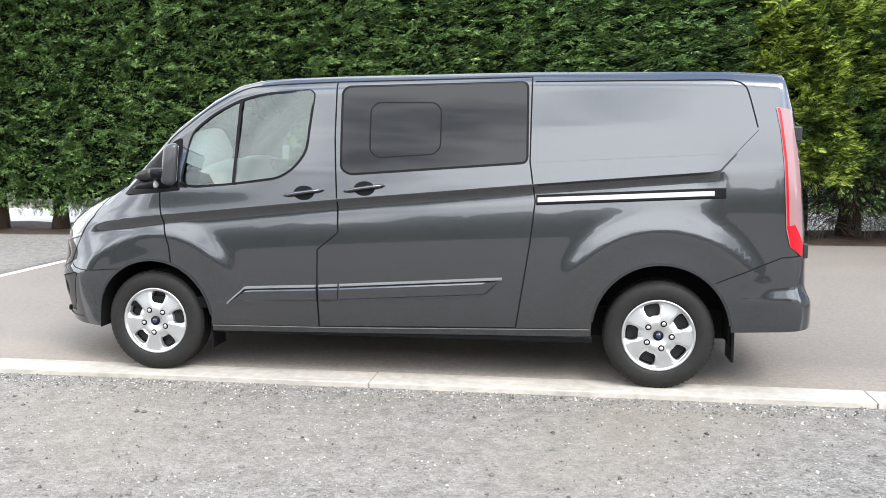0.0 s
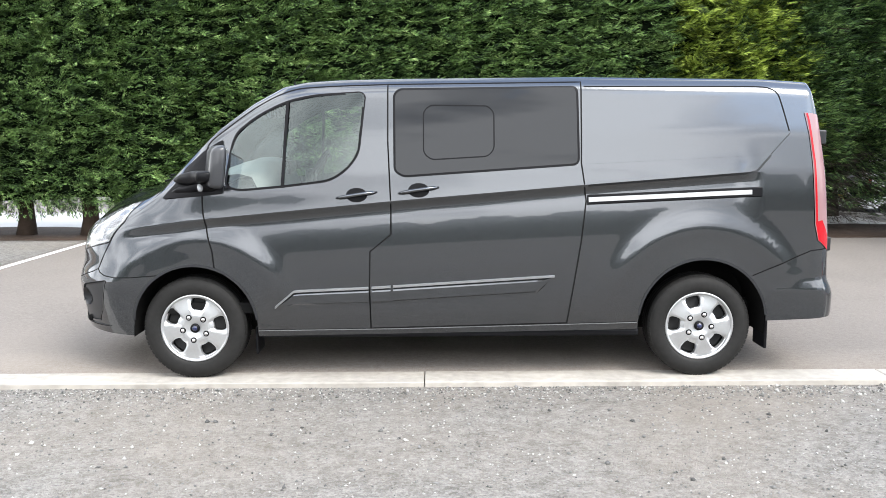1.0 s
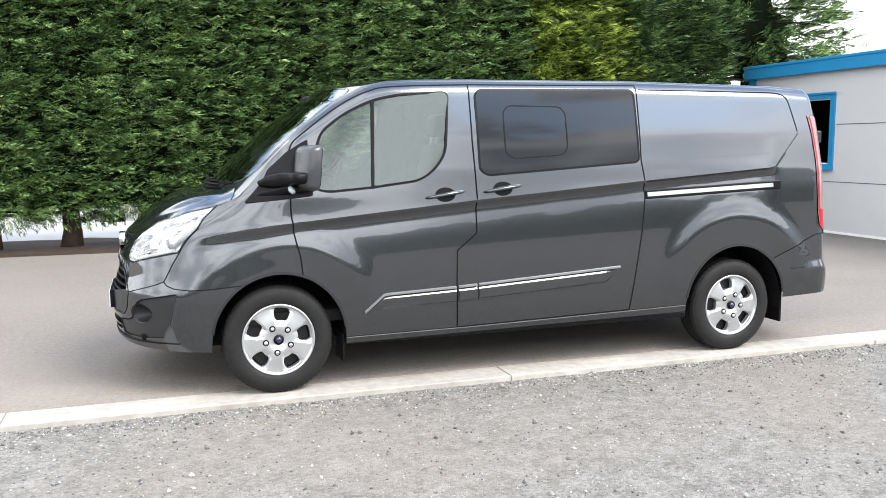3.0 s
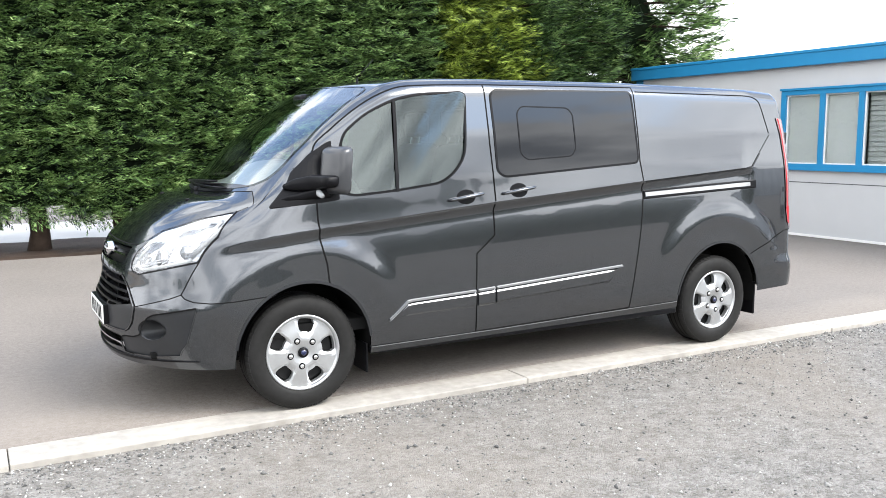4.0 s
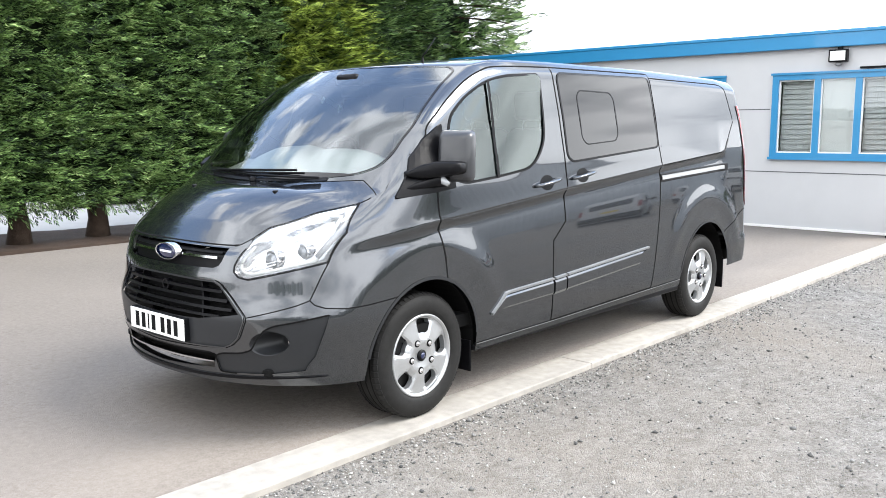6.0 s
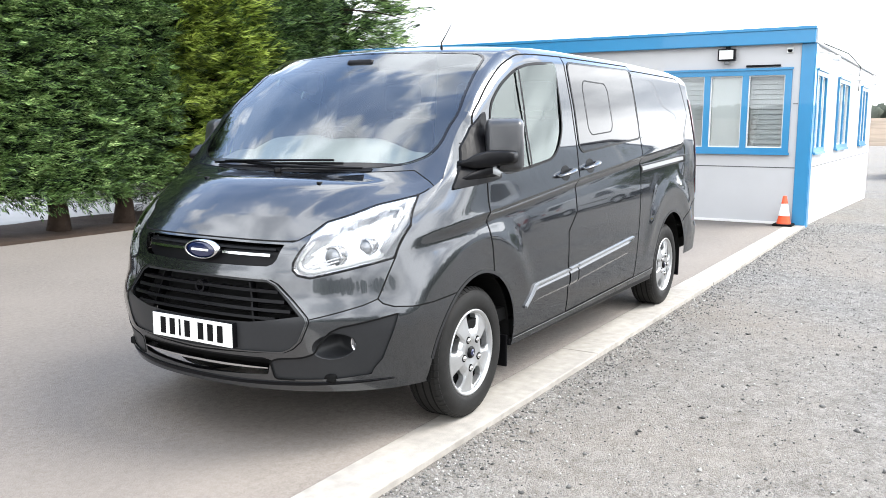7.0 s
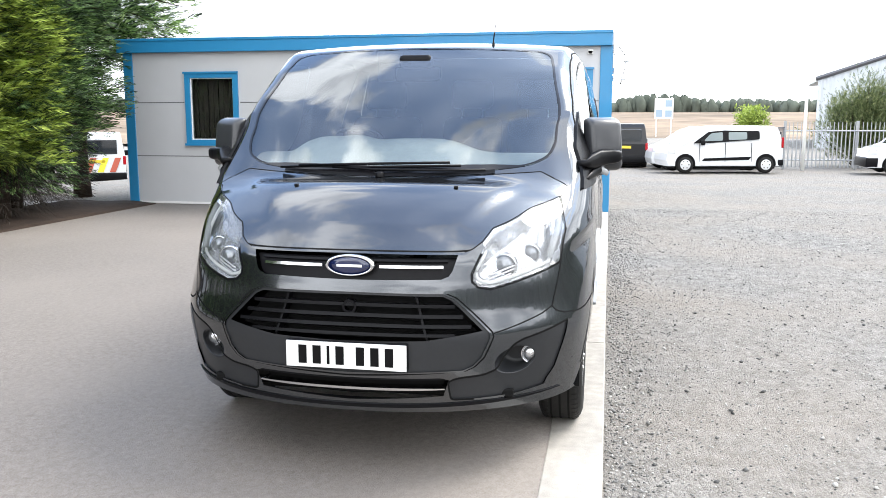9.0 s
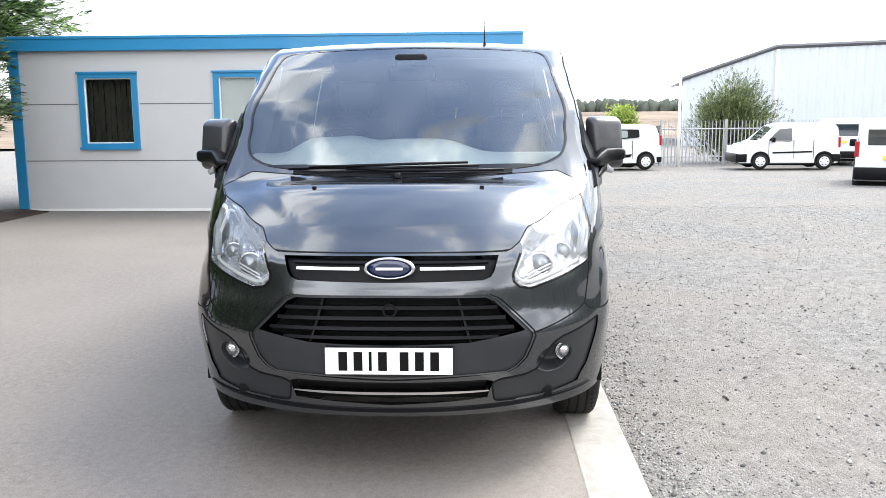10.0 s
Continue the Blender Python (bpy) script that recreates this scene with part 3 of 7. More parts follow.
# ---------------------------------------------------------------- conifer hedge


def fronds(points, out_dirs, size, rng, droop=0.25, blades=9, slim=0.052, spread=0.60, loose=0.20):
    """Flat feathery sprays of narrow leaflets; one sheet of geometry for all the points."""
    n = len(points)
    d = out_dirs + rng.normal(0, loose, (n, 3))
    d[:, 2] += droop * rng.uniform(-1.0, 1.0, n)
    d /= np.linalg.norm(d, axis=1)[:, None]
    side = np.cross(d, rng.normal(0, 0.55, (n, 3)) + (0, 0, 1.0))
    side /= np.linalg.norm(side, axis=1)[:, None]
    nrm = np.cross(d, side)
    s = size * rng.uniform(0.6, 1.4, n)
    verts = []
    for k in range(blades):
        t = k / (blades - 1)
        ang = (-1) ** k * spread * (1 - 0.75 * t)
        root = points + d * (s * 0.70 * t)[:, None]
        way = d * math.cos(ang) + side * math.sin(ang)
        wide = np.cross(way, nrm) * (s * slim)[:, None]
        length = (s * (0.50 - 0.22 * abs(t - 0.35)))[:, None]
        mid = root + way * length * 0.5 + nrm * (s * 0.05 * rng.normal(0, 1, n))[:, None]
        tip = root + way * length - np.array([0, 0, 1.0]) * length * 0.05
        verts += [root, mid + wide, tip, mid - wide]
    co = np.stack(verts, axis=1).reshape(-1, 3)
    base = np.arange(n * blades) * 4
    return co, np.stack([base, base + 1, base + 2, base + 3], axis=1)


def tufts(centres, out_dirs, per, reach, rng):
    """Sprays gathered in tufts that point the same way, with gaps between the tufts."""
    n = len(centres)
    d = out_dirs / np.linalg.norm(out_dirs, axis=1)[:, None]
    along = rng.uniform(-1, 1, (n, per, 1)) * reach
    pts = centres[:, None, :] + d[:, None, :] * along + rng.normal(0, 1, (n, per, 3)) * reach * np.array([0.42, 0.30, 0.20])
    return pts.reshape(-1, 3), np.repeat(d, per, axis=0)


def sheet_mesh(name, co, fl):
    me = bpy.data.meshes.new(name)
    me.vertices.add(len(co))
    me.vertices.foreach_set("co", np.asarray(co, dtype=np.float32).ravel())
    me.loops.add(fl.size)
    me.loops.foreach_set("vertex_index", fl.astype(np.int32).ravel())
    me.polygons.add(len(fl))
    me.polygons.foreach_set("loop_start", np.arange(0, fl.size, fl.shape[1], dtype=np.int32))
    me.update(calc_edges=True)
    me.validate()
    return me


def lump(x, z, seed):
    return 0.07 * noise.noise((x * 1.3, z * 1.1, seed)) + 0.06 * noise.noise((x * 3.4, z * 3.4, seed + 7)) + 0.05 * noise.noise((x * 6.5, z * 8.0, seed + 3))


HEDGE_Y, TREE_W = 8.05, 1.12


def hedge_tree(seed, z_low, top, mat, size=0.125, count=560, per=12, bulge=0.0, wild=1.0, blades=6, slim=0.050):
    """A clipped conifer: trunk, near-black core that paints the inner shade, and a face of tufted sprays; stands at the
    origin, face towards -y.
    """
    rng = np.random.default_rng(seed)
    tree = empty("conifer", "clipped dark green conifer in the tall hedge", "tree", group="hedge conifers")
    bm = tube_bm([(0.0, 0.55, -0.1), (0.03, 0.56, 0.3), (-0.02, 0.6, 0.9), (0.0, 0.6, 2.2)], [0.19, 0.13, 0.115, 0.08], 10)
    part("trunk", bm, BARK, tree, smooth=True)
    w = TREE_W * 0.62
    # added sheet behind the sprays, painted dark for the shaded gaps
    us = np.linspace(-w, w, 12)
    zs = np.linspace(z_low + 0.12, top - 0.1, 34)
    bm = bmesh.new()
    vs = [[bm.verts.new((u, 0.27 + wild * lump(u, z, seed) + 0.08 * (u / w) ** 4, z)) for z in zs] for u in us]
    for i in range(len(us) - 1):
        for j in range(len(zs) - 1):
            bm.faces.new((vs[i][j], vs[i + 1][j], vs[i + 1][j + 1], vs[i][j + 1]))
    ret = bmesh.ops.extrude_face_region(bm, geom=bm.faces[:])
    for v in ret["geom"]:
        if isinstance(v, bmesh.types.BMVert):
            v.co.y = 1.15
    part("foliage_core", bm, CORE_SHADE, tree)
    u = rng.uniform(-w, w, count)
    z = z_low + (top - z_low) * rng.uniform(0, 1, count)
    y = np.array([wild * lump(a, b, seed) for a, b in zip(u, z)]) + 0.08 * (u / w) ** 4 + rng.uniform(0.02, 0.20, count) - bulge
    cen = np.stack([u, y, z], axis=1)
    out = np.tile([0.95, -0.62, 0.12], (count, 1)) + rng.normal(0, 0.20, (count, 3))
    pts, dirs = tufts(cen, out, per, 0.105, rng)
    n1 = int(count * 1.6)
    u1, z1 = rng.uniform(-w, w, n1), z_low + (top - z_low) * rng.uniform(0, 1, n1)
    y1 = np.array([wild * lump(a, b, seed) for a, b in zip(u1, z1)]) + 0.08 * (u1 / w) ** 4 + rng.uniform(0.10, 0.30, n1)
    n2, n3 = count, count // 2
    pts = np.vstack([pts, np.stack([u1, y1, z1], axis=1),
                     np.stack([rng.uniform(-w, w, n2), rng.uniform(0, 1.1, n2), top + rng.uniform(-0.15, 0.12, n2)], axis=1),
                     np.stack([rng.uniform(-w, w, n3), rng.uniform(0.05, 1.1, n3), z_low + rng.uniform(-0.1, 0.2, n3)], axis=1)])
    dirs = np.vstack([dirs, np.tile([0.8, -0.75, 0.0], (n1, 1)), np.tile([0.2, -0.3, 1.0], (n2, 1)), np.tile([0.3, -0.5, -0.6], (n3, 1))])
    co, fl = fronds(pts, dirs, size, rng, 0.22, blades, slim)
    mesh_object("foliage", sheet_mesh("foliage", co, fl), mat, tree, False)
    return tree


variants = [hedge_tree(11, 0.50, 5.0, LEAF), hedge_tree(23, 0.56, 5.0, LEAF), hedge_tree(37, 0.47, 5.0, LEAF)]
gold = hedge_tree(51, 0.98, 4.9, GOLD, 0.22, 330, 16, 0.08, 3.2, 9, 0.034)
tagged(gold, "yellow-green golden conifer standing in the hedge")
k = 0
for i in range(-5, 10):
    x = -3.0 + i * TREE_W * 0.97
    if x > 5.4:
        continue
    src = variants[k % 3]
    m = pose(x, HEDGE_Y + 0.08 * math.sin(i * 1.7), 0.02 * math.sin(i * 3.0))
    if k < 3:
        src.matrix_world = m
    else:
        copy_thing(src, m)
    k += 1
gold.matrix_world = pose(5.95, HEDGE_Y + 0.02, 0)

# ---------------------------------------------------------------- the grey van
CY, XS, XE = 1.02, 0.2, 3.96         # centre line, where the front and rear corners begin
NF = 2.36


def tab(x, xs, ys):
    return float(np.interp(x, xs, ys))


def smooth_tab(xs, ys, width):
    """A table read with its corners rounded."""
    gx_ = np.linspace(xs[0], xs[-1], 600)
    gy_ = np.interp(gx_, xs, ys)
    k = max(1, int(width / (gx_[1] - gx_[0])))
    pad = np.concatenate([2 * gy_[0] - gy_[k:0:-1], gy_, 2 * gy_[-1] - gy_[-2:-k - 2:-1]])
    ker = np.hanning(2 * k + 1)
    sm = np.convolve(pad, ker / ker.sum(), "valid")
    return lambda x: float(np.interp(x, gx_, sm))


nose_x = smooth_tab([0.15, 0.30, 0.36, 0.46, 0.62, 0.72, 0.83, 0.93, 1.0, 1.08, 1.16, 1.30, 1.5], [-0.90, -0.955, -0.965, -0.98, -0.98, -0.945, -0.93, -0.90, -0.84, -0.72, -0.55, -0.30, -0.1], 0.04)
tail_x = smooth_tab([0.3, 0.40, 0.55, 0.62, 0.9, 1.3, 1.7, 1.9, 2.05], [4.20, 4.245, 4.245, 4.20, 4.19, 4.15, 4.09, 4.03, 3.99], 0.05)
corner_x = smooth_tab([0.2, 0.62, 0.98, 1.6], [-0.15, -0.15, 0.2, 0.2], 0.08)
corner_n = smooth_tab([0.2, 0.40, 0.52, 0.62, 0.98, 1.2, 1.34, 1.7], [2.2, 2.25, 2.35, 2.45, 2.8, 2.95, 3.0, 3.3], 0.07)
half_w = smooth_tab([0.2, 0.30, 0.42, 0.55, 0.75, 0.95, 1.1, 1.2, 1.35, 1.6, 1.85, 2.0], [0.935, 0.966, 0.982, 0.988, 0.989, 0.986, 0.983, 0.980, 0.968, 0.928, 0.872, 0.835], 0.06)
top_z = smooth_tab([-1.1, -0.85, -0.82, -0.70, -0.50, -0.31, -0.19, -0.08, 0.05, 0.2, 0.4, 0.6, 0.75, 0.95, 1.3, 2.5, 3.7, 3.95, 4.3],
                   [0.958, 0.958, 0.960, 1.045, 1.12, 1.165, 1.230, 1.355, 1.49, 1.635, 1.785, 1.892, 1.922, 1.934, 1.942, 1.950, 1.932, 1.915, 1.89], 0.028)
low_z = smooth_tab([-1.1, -0.6, -0.35, 0.35, 0.45, 2.85, 2.95, 3.6, 3.7, 4.3], [0.295, 0.285, 0.285, 0.285, 0.285, 0.32, 0.33, 0.36, 0.375, 0.40], 0.03)
crease_z = smooth_tab([-1.1, -0.85, -0.5, 0.12, 1.29, 2.53, 3.55, 4.3], [0.86, 0.88, 0.965, 1.052, 1.16, 1.26, 1.335, 1.37], 0.1)
ARCH = [(0.012, 0.35, 0.405, 0.625), (3.305, 0.37, 0.415, 0.655)]


def width_at(x, z):
    w = half_w(z)
    zc = crease_z(x)
    u = zc - z
    on = smoothstep(x, -0.6, -0.15) * (1 - smoothstep(x, 3.5, 3.66))
    if u > 0:
        w += (0.010 - 0.034 * min(1.0, u / 0.05) ** 0.85) * math.exp(-max(0, u - 0.05) / 0.15) * on
    else:
        w += 0.010 * math.exp(u / 0.09) * on
    # the cab draws in towards the windscreen pillars
    w -= 0.055 * smoothstep(z, 1.22, 1.5) * (1 - smoothstep(x, 0.1, 0.95))
    for cx, cz, r0, r1 in ARCH:
        r = math.hypot(x - cx, (z - cz) * (1.0 if z > cz else 0.6))
        if r < r1 + 0.2:
            fade = smoothstep(z, 0.38, 0.80)
            f = 0.5 * (1 - smoothstep(r, r1 - 0.11, r1 + 0.11)) + 0.5 * math.exp(-((r - r1 + 0.03) / 0.065) ** 2)
            w += 0.020 * f * fade
    # pressed panel behind the sliding door and the body's rounded shoulder
    t = top_z(x) - z
    w -= 0.055 * max(0.0, 1 - t / 0.09) ** 2 * smoothstep(x, -0.2, 0.5)
    if x > 3.55 and 0.36 < z < 0.62:
        w += 0.012 * smoothstep(x, 3.6, 3.8)
    if 3.6 < x < 4.0:
        w += 0.007 * math.exp(-((z - 0.655) / 0.022) ** 2) * smoothstep(x, 3.66, 3.74) * smoothstep(x, 3.97, 3.90)
    return w


def wall_xy(p, z):
    if p < 1:
        th = max(0.0, p) * math.pi / 2
        c, s = max(0.0, math.cos(th)) ** (2 / NF), math.sin(th) ** (2 / NF) if th > 0 else 0.0
        x = XS - (XS - nose_x(z)) * c
        n = corner_n(z)
        u = max(0.0, (corner_x(z) - x) / (corner_x(z) - nose_x(z)))
        return x, width_at(x, z) * max(0.0, 1 - min(1.0, u) ** n) ** (1 / n)
    if p < 1 + XE - XS:
        x = XS + p - 1
        return x, width_at(x, z)
    th = min(1.0, p - 1 - (XE - XS)) * math.pi / 2
    c, s = max(0.0, math.cos(th)), math.sin(th)
    x = XE + (tail_x(z) - XE) * s ** 0.7
    return x, width_at(XE, z) * (0.02 + 0.98 * c ** 0.32)


P_END = 2 + XE - XS


def p_of(x=None, v=None, z=0.5):
    """The wall's own coordinate for a place given along the van (x) or from the centre line (v)."""
    if x is not None and x >= XS:
        if x <= XE:
            return 1 + x - XS
        lo, hi = 1 + XE - XS, P_END
        for _ in range(40):
            mid = (lo + hi) / 2
            lo, hi = (mid, hi) if wall_xy(mid, z)[0] < x else (lo, mid)
        return lo
    lo, hi = 0.0, 1.0
    for _ in range(40):
        mid = (lo + hi) / 2
        q = wall_xy(mid, z)
        low = (q[0] < x) if x is not None else (q[1] < v)
        lo, hi = (mid, hi) if low else (lo, mid)
    return lo


def wall_point(p, z, off=0.0):
    x, v = wall_xy(p, z)
    q = Vector((x, CY - v, z))
    if off:
        e = 0.004
        a, b = wall_xy(p + e, z), wall_xy(p - e if p > e else p, z)
        c, d = wall_xy(p, z + e), wall_xy(p, z - e)
        tp = Vector((a[0] - b[0], b[1] - a[1], 0))
        tz = Vector((c[0] - d[0], d[1] - c[1], 2 * e))
        n = tp.cross(tz).normalized()
        q += n * off
    return q


def flip_y(q):
    return Vector((q[0], 2 * CY - q[1], q[2]))


def outline(points, step=0.03, closed=True, r=0.0):
    """Points given as (x, z) or ('v', v, z) become wall coordinates."""
    conv = [(p_of(v=q[1], z=q[2]), q[2]) if q[0] == "v" else ((q[1], q[2]) if q[0] == "p" else (p_of(x=q[0], z=q[1]), q[1])) for q in points]
    if r:
        conv = rounded(conv, r)
    return conv


def arc(pts, n=4):
    """A smooth open curve through the given points."""
    got = []
    ext = [pts[0]] + list(pts) + [pts[-1]]
    for p0, p1, p2, p3 in zip(ext, ext[1:], ext[2:], ext[3:]):
        for k in range(n):
            t = k / n
            got.append(tuple(0.5 * (2 * b + (c - a) * t + (2 * a - 5 * b + 4 * c - d) * t * t + (3 * b - a - 3 * c + d) * t ** 3) for a, b, c, d in zip(p0, p1, p2, p3)))
    return got + [tuple(pts[-1])]


VAN = empty("van", "dark grey metallic long panel van with crew windows, parked on tarmac", "van")

# outlines on the flank, (x, z) in metres
CABWIN = [(0.235, 1.26), (0.265, 1.50), (0.30, 1.60), (0.44, 1.71), (0.63, 1.80), (0.80, 1.835), (1.10, 1.853), (1.125, 1.83), (1.10, 1.60), (1.085, 1.46), (1.0, 1.355), (0.90, 1.295), (0.60, 1.258), (0.32, 1.236)]
SLIDEWIN = [(1.315, 1.355), (1.312, 1.84), (1.345, 1.872), (2.486, 1.885), (2.490, 1.393), (1.37, 1.32)]
INSET = [(1.50, 1.73), (1.54, 1.77), (1.91, 1.765), (1.95, 1.725), (1.95, 1.49), (1.91, 1.445), (1.55, 1.425), (1.50, 1.465)]
DOOR_F = [(0.10, 1.05), (0.092, 1.24), (0.085, 1.40), (0.115, 1.52), (0.20, 1.60), (0.42, 1.76), (0.62, 1.858), (0.80, 1.888), (1.272, 1.905), (1.272, 1.54), (1.288, 1.17), (1.288, 0.95), (1.152, 0.84), (1.146, 0.60), (1.152, 0.335), (0.41, 0.325), (0.33, 0.55), (0.235, 0.66), (0.152, 0.735), (0.14, 0.85)]
DOOR_F = DOOR_F[:2] + arc(DOOR_F[2:9]) + DOOR_F[9:]
DOOR_S = [(1.288, 0.95), (1.288, 1.17), (1.272, 1.54), (1.272, 1.905), (2.512, 1.918), (2.506, 1.40), (2.54, 1.16), (2.51, 0.90), (2.425, 0.365), (1.152, 0.335), (1.146, 0.60), (1.152, 0.84)]
WING = [(-0.655, 0.715), (-0.64, 0.693), (-0.60, 0.676), (-0.52, 0.669), (-0.40, 0.674), (-0.22, 0.69), (0.0, 0.55), (0.14, 0.70), (0.152, 0.735), (0.14, 0.85), (0.10, 1.05), (0.092, 1.24), (0.085, 1.40), (0.115, 1.52), (0.115, 1.66), (-0.315, 1.66), (-0.315, 1.180), (-0.445, 1.030), (-0.555, 0.895)]
TRI = [(-0.175, 1.178), (-0.02, 1.375), (0.088, 1.475), (0.215, 1.555), (0.225, 1.215), (0.09, 1.20)]
LAMP = [("v", 0.507, 0.875), ("v", 0.510, 0.845), ("v", 0.535, 0.822), ("v", 0.585, 0.812), ("v", 0.735, 0.852), (-0.565, 0.892), (-0.553, 0.907), (-0.45, 1.03), (-0.33, 1.165), (-0.33, 1.40), (-0.80, 1.40), ("v", 0.550, 0.985), ("v", 0.540, 0.955)]
TAIL = [(3.94, 1.715), (3.985, 1.40), (4.01, 1.0), (4.035, 0.90), ("p", P_END - 0.62, 0.83), ("p", P_END - 0.60, 0.95), ("p", P_END - 0.62, 1.40), ("p", P_END - 0.74, 1.70)]
TAIL_RED = [(4.012, 1.02), (4.037, 0.90), ("p", P_END - 0.62, 0.83), ("p", P_END - 0.60, 0.92), (4.06, 1.03)]
BUMPER_R = [(3.62, 0.675), (3.99, 0.835), ("p", P_END + 0.1, 0.86), ("p", P_END + 0.1, 0.2), (3.5, 0.2), (3.6, 0.40)]
GRILLE_UP = [("v", -0.3, 0.955), ("v", 0.448, 0.953), ("v", 0.43, 0.89), ("v", 0.415, 0.868), ("v", 0.385, 0.856), ("v", -0.3, 0.850)]
HEX = [("v", -0.3, 0.80), ("v", 0.40, 0.797), ("v", 0.44, 0.78), ("v", 0.51, 0.715), ("v", 0.585, 0.64), ("v", 0.592, 0.618), ("v", 0.555, 0.53), ("v", 0.52, 0.495), ("v", 0.48, 0.477), ("v", -0.3, 0.464)]
GRILLE_LOW = [("v", -0.3, 0.790), ("v", 0.395, 0.786), ("v", 0.43, 0.77), ("v", 0.495, 0.708), ("v", 0.56, 0.645), ("v", 0.33, 0.608), ("v", -0.3, 0.600)]
INTAKE = [("v", -0.3, 0.445), ("v", 0.39, 0.447), ("v", 0.425, 0.437), ("v", 0.40, 0.365), ("v", -0.3, 0.345)]
FOG_V, FOG_Z, FOG_RV, FOG_RZ = 0.688, 0.507, 0.080, 0.060
FOG = [(-0.585, 0.645), (-0.60, 0.60), (-0.635, 0.44), (-0.66, 0.395), ("v", 0.80, 0.366), ("v", 0.68, 0.350), ("v", 0.52, 0.345), ("v", 0.43, 0.347), ("v", 0.42, 0.43), ("v", 0.46, 0.445), ("v", 0.56, 0.453), ("v", 0.612, 0.472), ("v", 0.645, 0.53), ("v", 0.68, 0.575), ("v", 0.72, 0.597)]


def arch_poly(k):
    cx, cz, r, _ = ARCH[k]
    pts = [(cx + r * math.cos(math.pi * j / 28), cz + r * math.sin(math.pi * j / 28)) for j in range(29)]
    return [(cx + r + 0.012, 0.0)] + pts + [(cx - r - 0.012, 0.0)]


O = {k: outline(v) for k, v in dict(cabwin=rounded(CABWIN, 0.12), slidewin=rounded(SLIDEWIN, 0.04), front_door=DOOR_F, sliding_door=DOOR_S, wing=WING, tri=rounded(TRI, 0.012), lamp=LAMP,
                                    tail=TAIL, tail_red=TAIL_RED, rear_bumper=BUMPER_R, fog=FOG, arch_a=arch_poly(0), arch_b=arch_poly(1)).items()}
for k, v in dict(grille_up=GRILLE_UP, hexagon=HEX, grille_low=GRILLE_LOW, intake=INTAKE).items():
    O[k] = [(-0.002 if (q[0] == "v" and q[1] < 0) else p_of(v=q[1], z=q[2]), q[2]) for q in v]
O["fog_cup"] = [(p_of(v=FOG_V + FOG_RV * math.cos(2 * math.pi * k / 32), z=FOG_Z), FOG_Z + FOG_RZ * math.sin(2 * math.pi * k / 32)) for k in range(32)]
for k in ("lamp", "fog"):
    O[k] = rounded(O[k], 0.012, 3)

# flat sheet of the flank: columns along the wall, rows from sill to roof edge
cols = sorted({round(q, 4) for q in [j / 46 for j in range(46)] + [1 + (XE - XS) * j / 124 for j in range(124)] + [1 + XE - XS + j / 18 for j in range(19)]})


def col_rows(p):
    x = wall_xy(p, 0.6)[0]
    if p < 1:
        # the roof edge is met where the leaning nose stands at that height
        zt = 0.96
        for _ in range(25):
            zt += 0.6 * (top_z(wall_xy(p, zt)[0]) - zt)
        x = wall_xy(p, zt)[0]
    else:
        zt = top_z(x)
    zb, zc = low_z(wall_xy(p, 0.35)[0]), min(crease_z(x), zt - 0.06)
    return ([zb + (zc - 0.06 - zb) * j / 26 for j in range(26)] + [zc - 0.06, zc - 0.045, zc - 0.028, zc - 0.012, zc - 0.004, zc] + [zc + 0.005 + (zt - 0.095 - zc) * j / 22 for j in range(22)] * (zt - 0.09 > zc)
            + ([zt - 0.09 + 0.09 * j / 6 for j in range(7)] if zt - 0.09 > zc else [zc + 0.005 + (zt - zc - 0.005) * j / 28 for j in range(29)]))


ROWZ = [col_rows(p) for p in cols]
sheet = bmesh.new()
vg = [[sheet.verts.new((p, z, 0)) for z in zs] for p, zs in zip(cols, ROWZ)]
for i in range(len(cols) - 1):
    for j in range(len(vg[0]) - 1):
        sheet.faces.new((vg[i][j], vg[i + 1][j], vg[i + 1][j + 1], vg[i][j + 1]))
for key in ("arch_a", "arch_b", "cabwin", "slidewin", "front_door", "sliding_door", "wing", "lamp", "tail", "tail_red", "rear_bumper", "fog", "fog_cup", "hexagon", "grille_up", "grille_low", "intake"):
    cut(sheet, O[key])

ORDER = ["arch_a", "arch_b", "cabwin", "slidewin", "lamp", "tail_red", "tail", "grille_up", "grille_low", "intake", "hexagon", "fog_cup", "fog", "front_door", "sliding_door", "wing", "rear_bumper"]
regions = {k: [] for k in ORDER + ["body", "front_bumper"]}
P_FRONT = p_of(x=0.15, z=0.6)
for f in sheet.faces:
    c = f.calc_center_median()
    for k in ORDER:
        if inside(O[k], c.x, c.y):
            regions[k].append(f)
            break
    else:
        regions["front_bumper" if c.x < P_FRONT and c.y < 0.99 and wall_xy(c.x, c.y)[0] < 0.0 else "body"].append(f)


def even_pane(key, off):
    """A drawn pane of glass: one even curve fitted to the region's wall."""
    q = np.array([tuple(wall_point(v.co.x, v.co.y)) for f in regions[key] for v in f.verts])
    terms = lambda x, z: np.stack([np.ones_like(x), x, z, x * x, x * z, z * z], -1)
    k = np.linalg.lstsq(terms(q[:, 0], q[:, 2]), q[:, 1], rcond=None)[0]

    def place(a, b):
        w = wall_point(a, b)
        return Vector((w.x, float(terms(np.array(w.x), np.array(w.z)) @ k) - off, w.z))
    return place


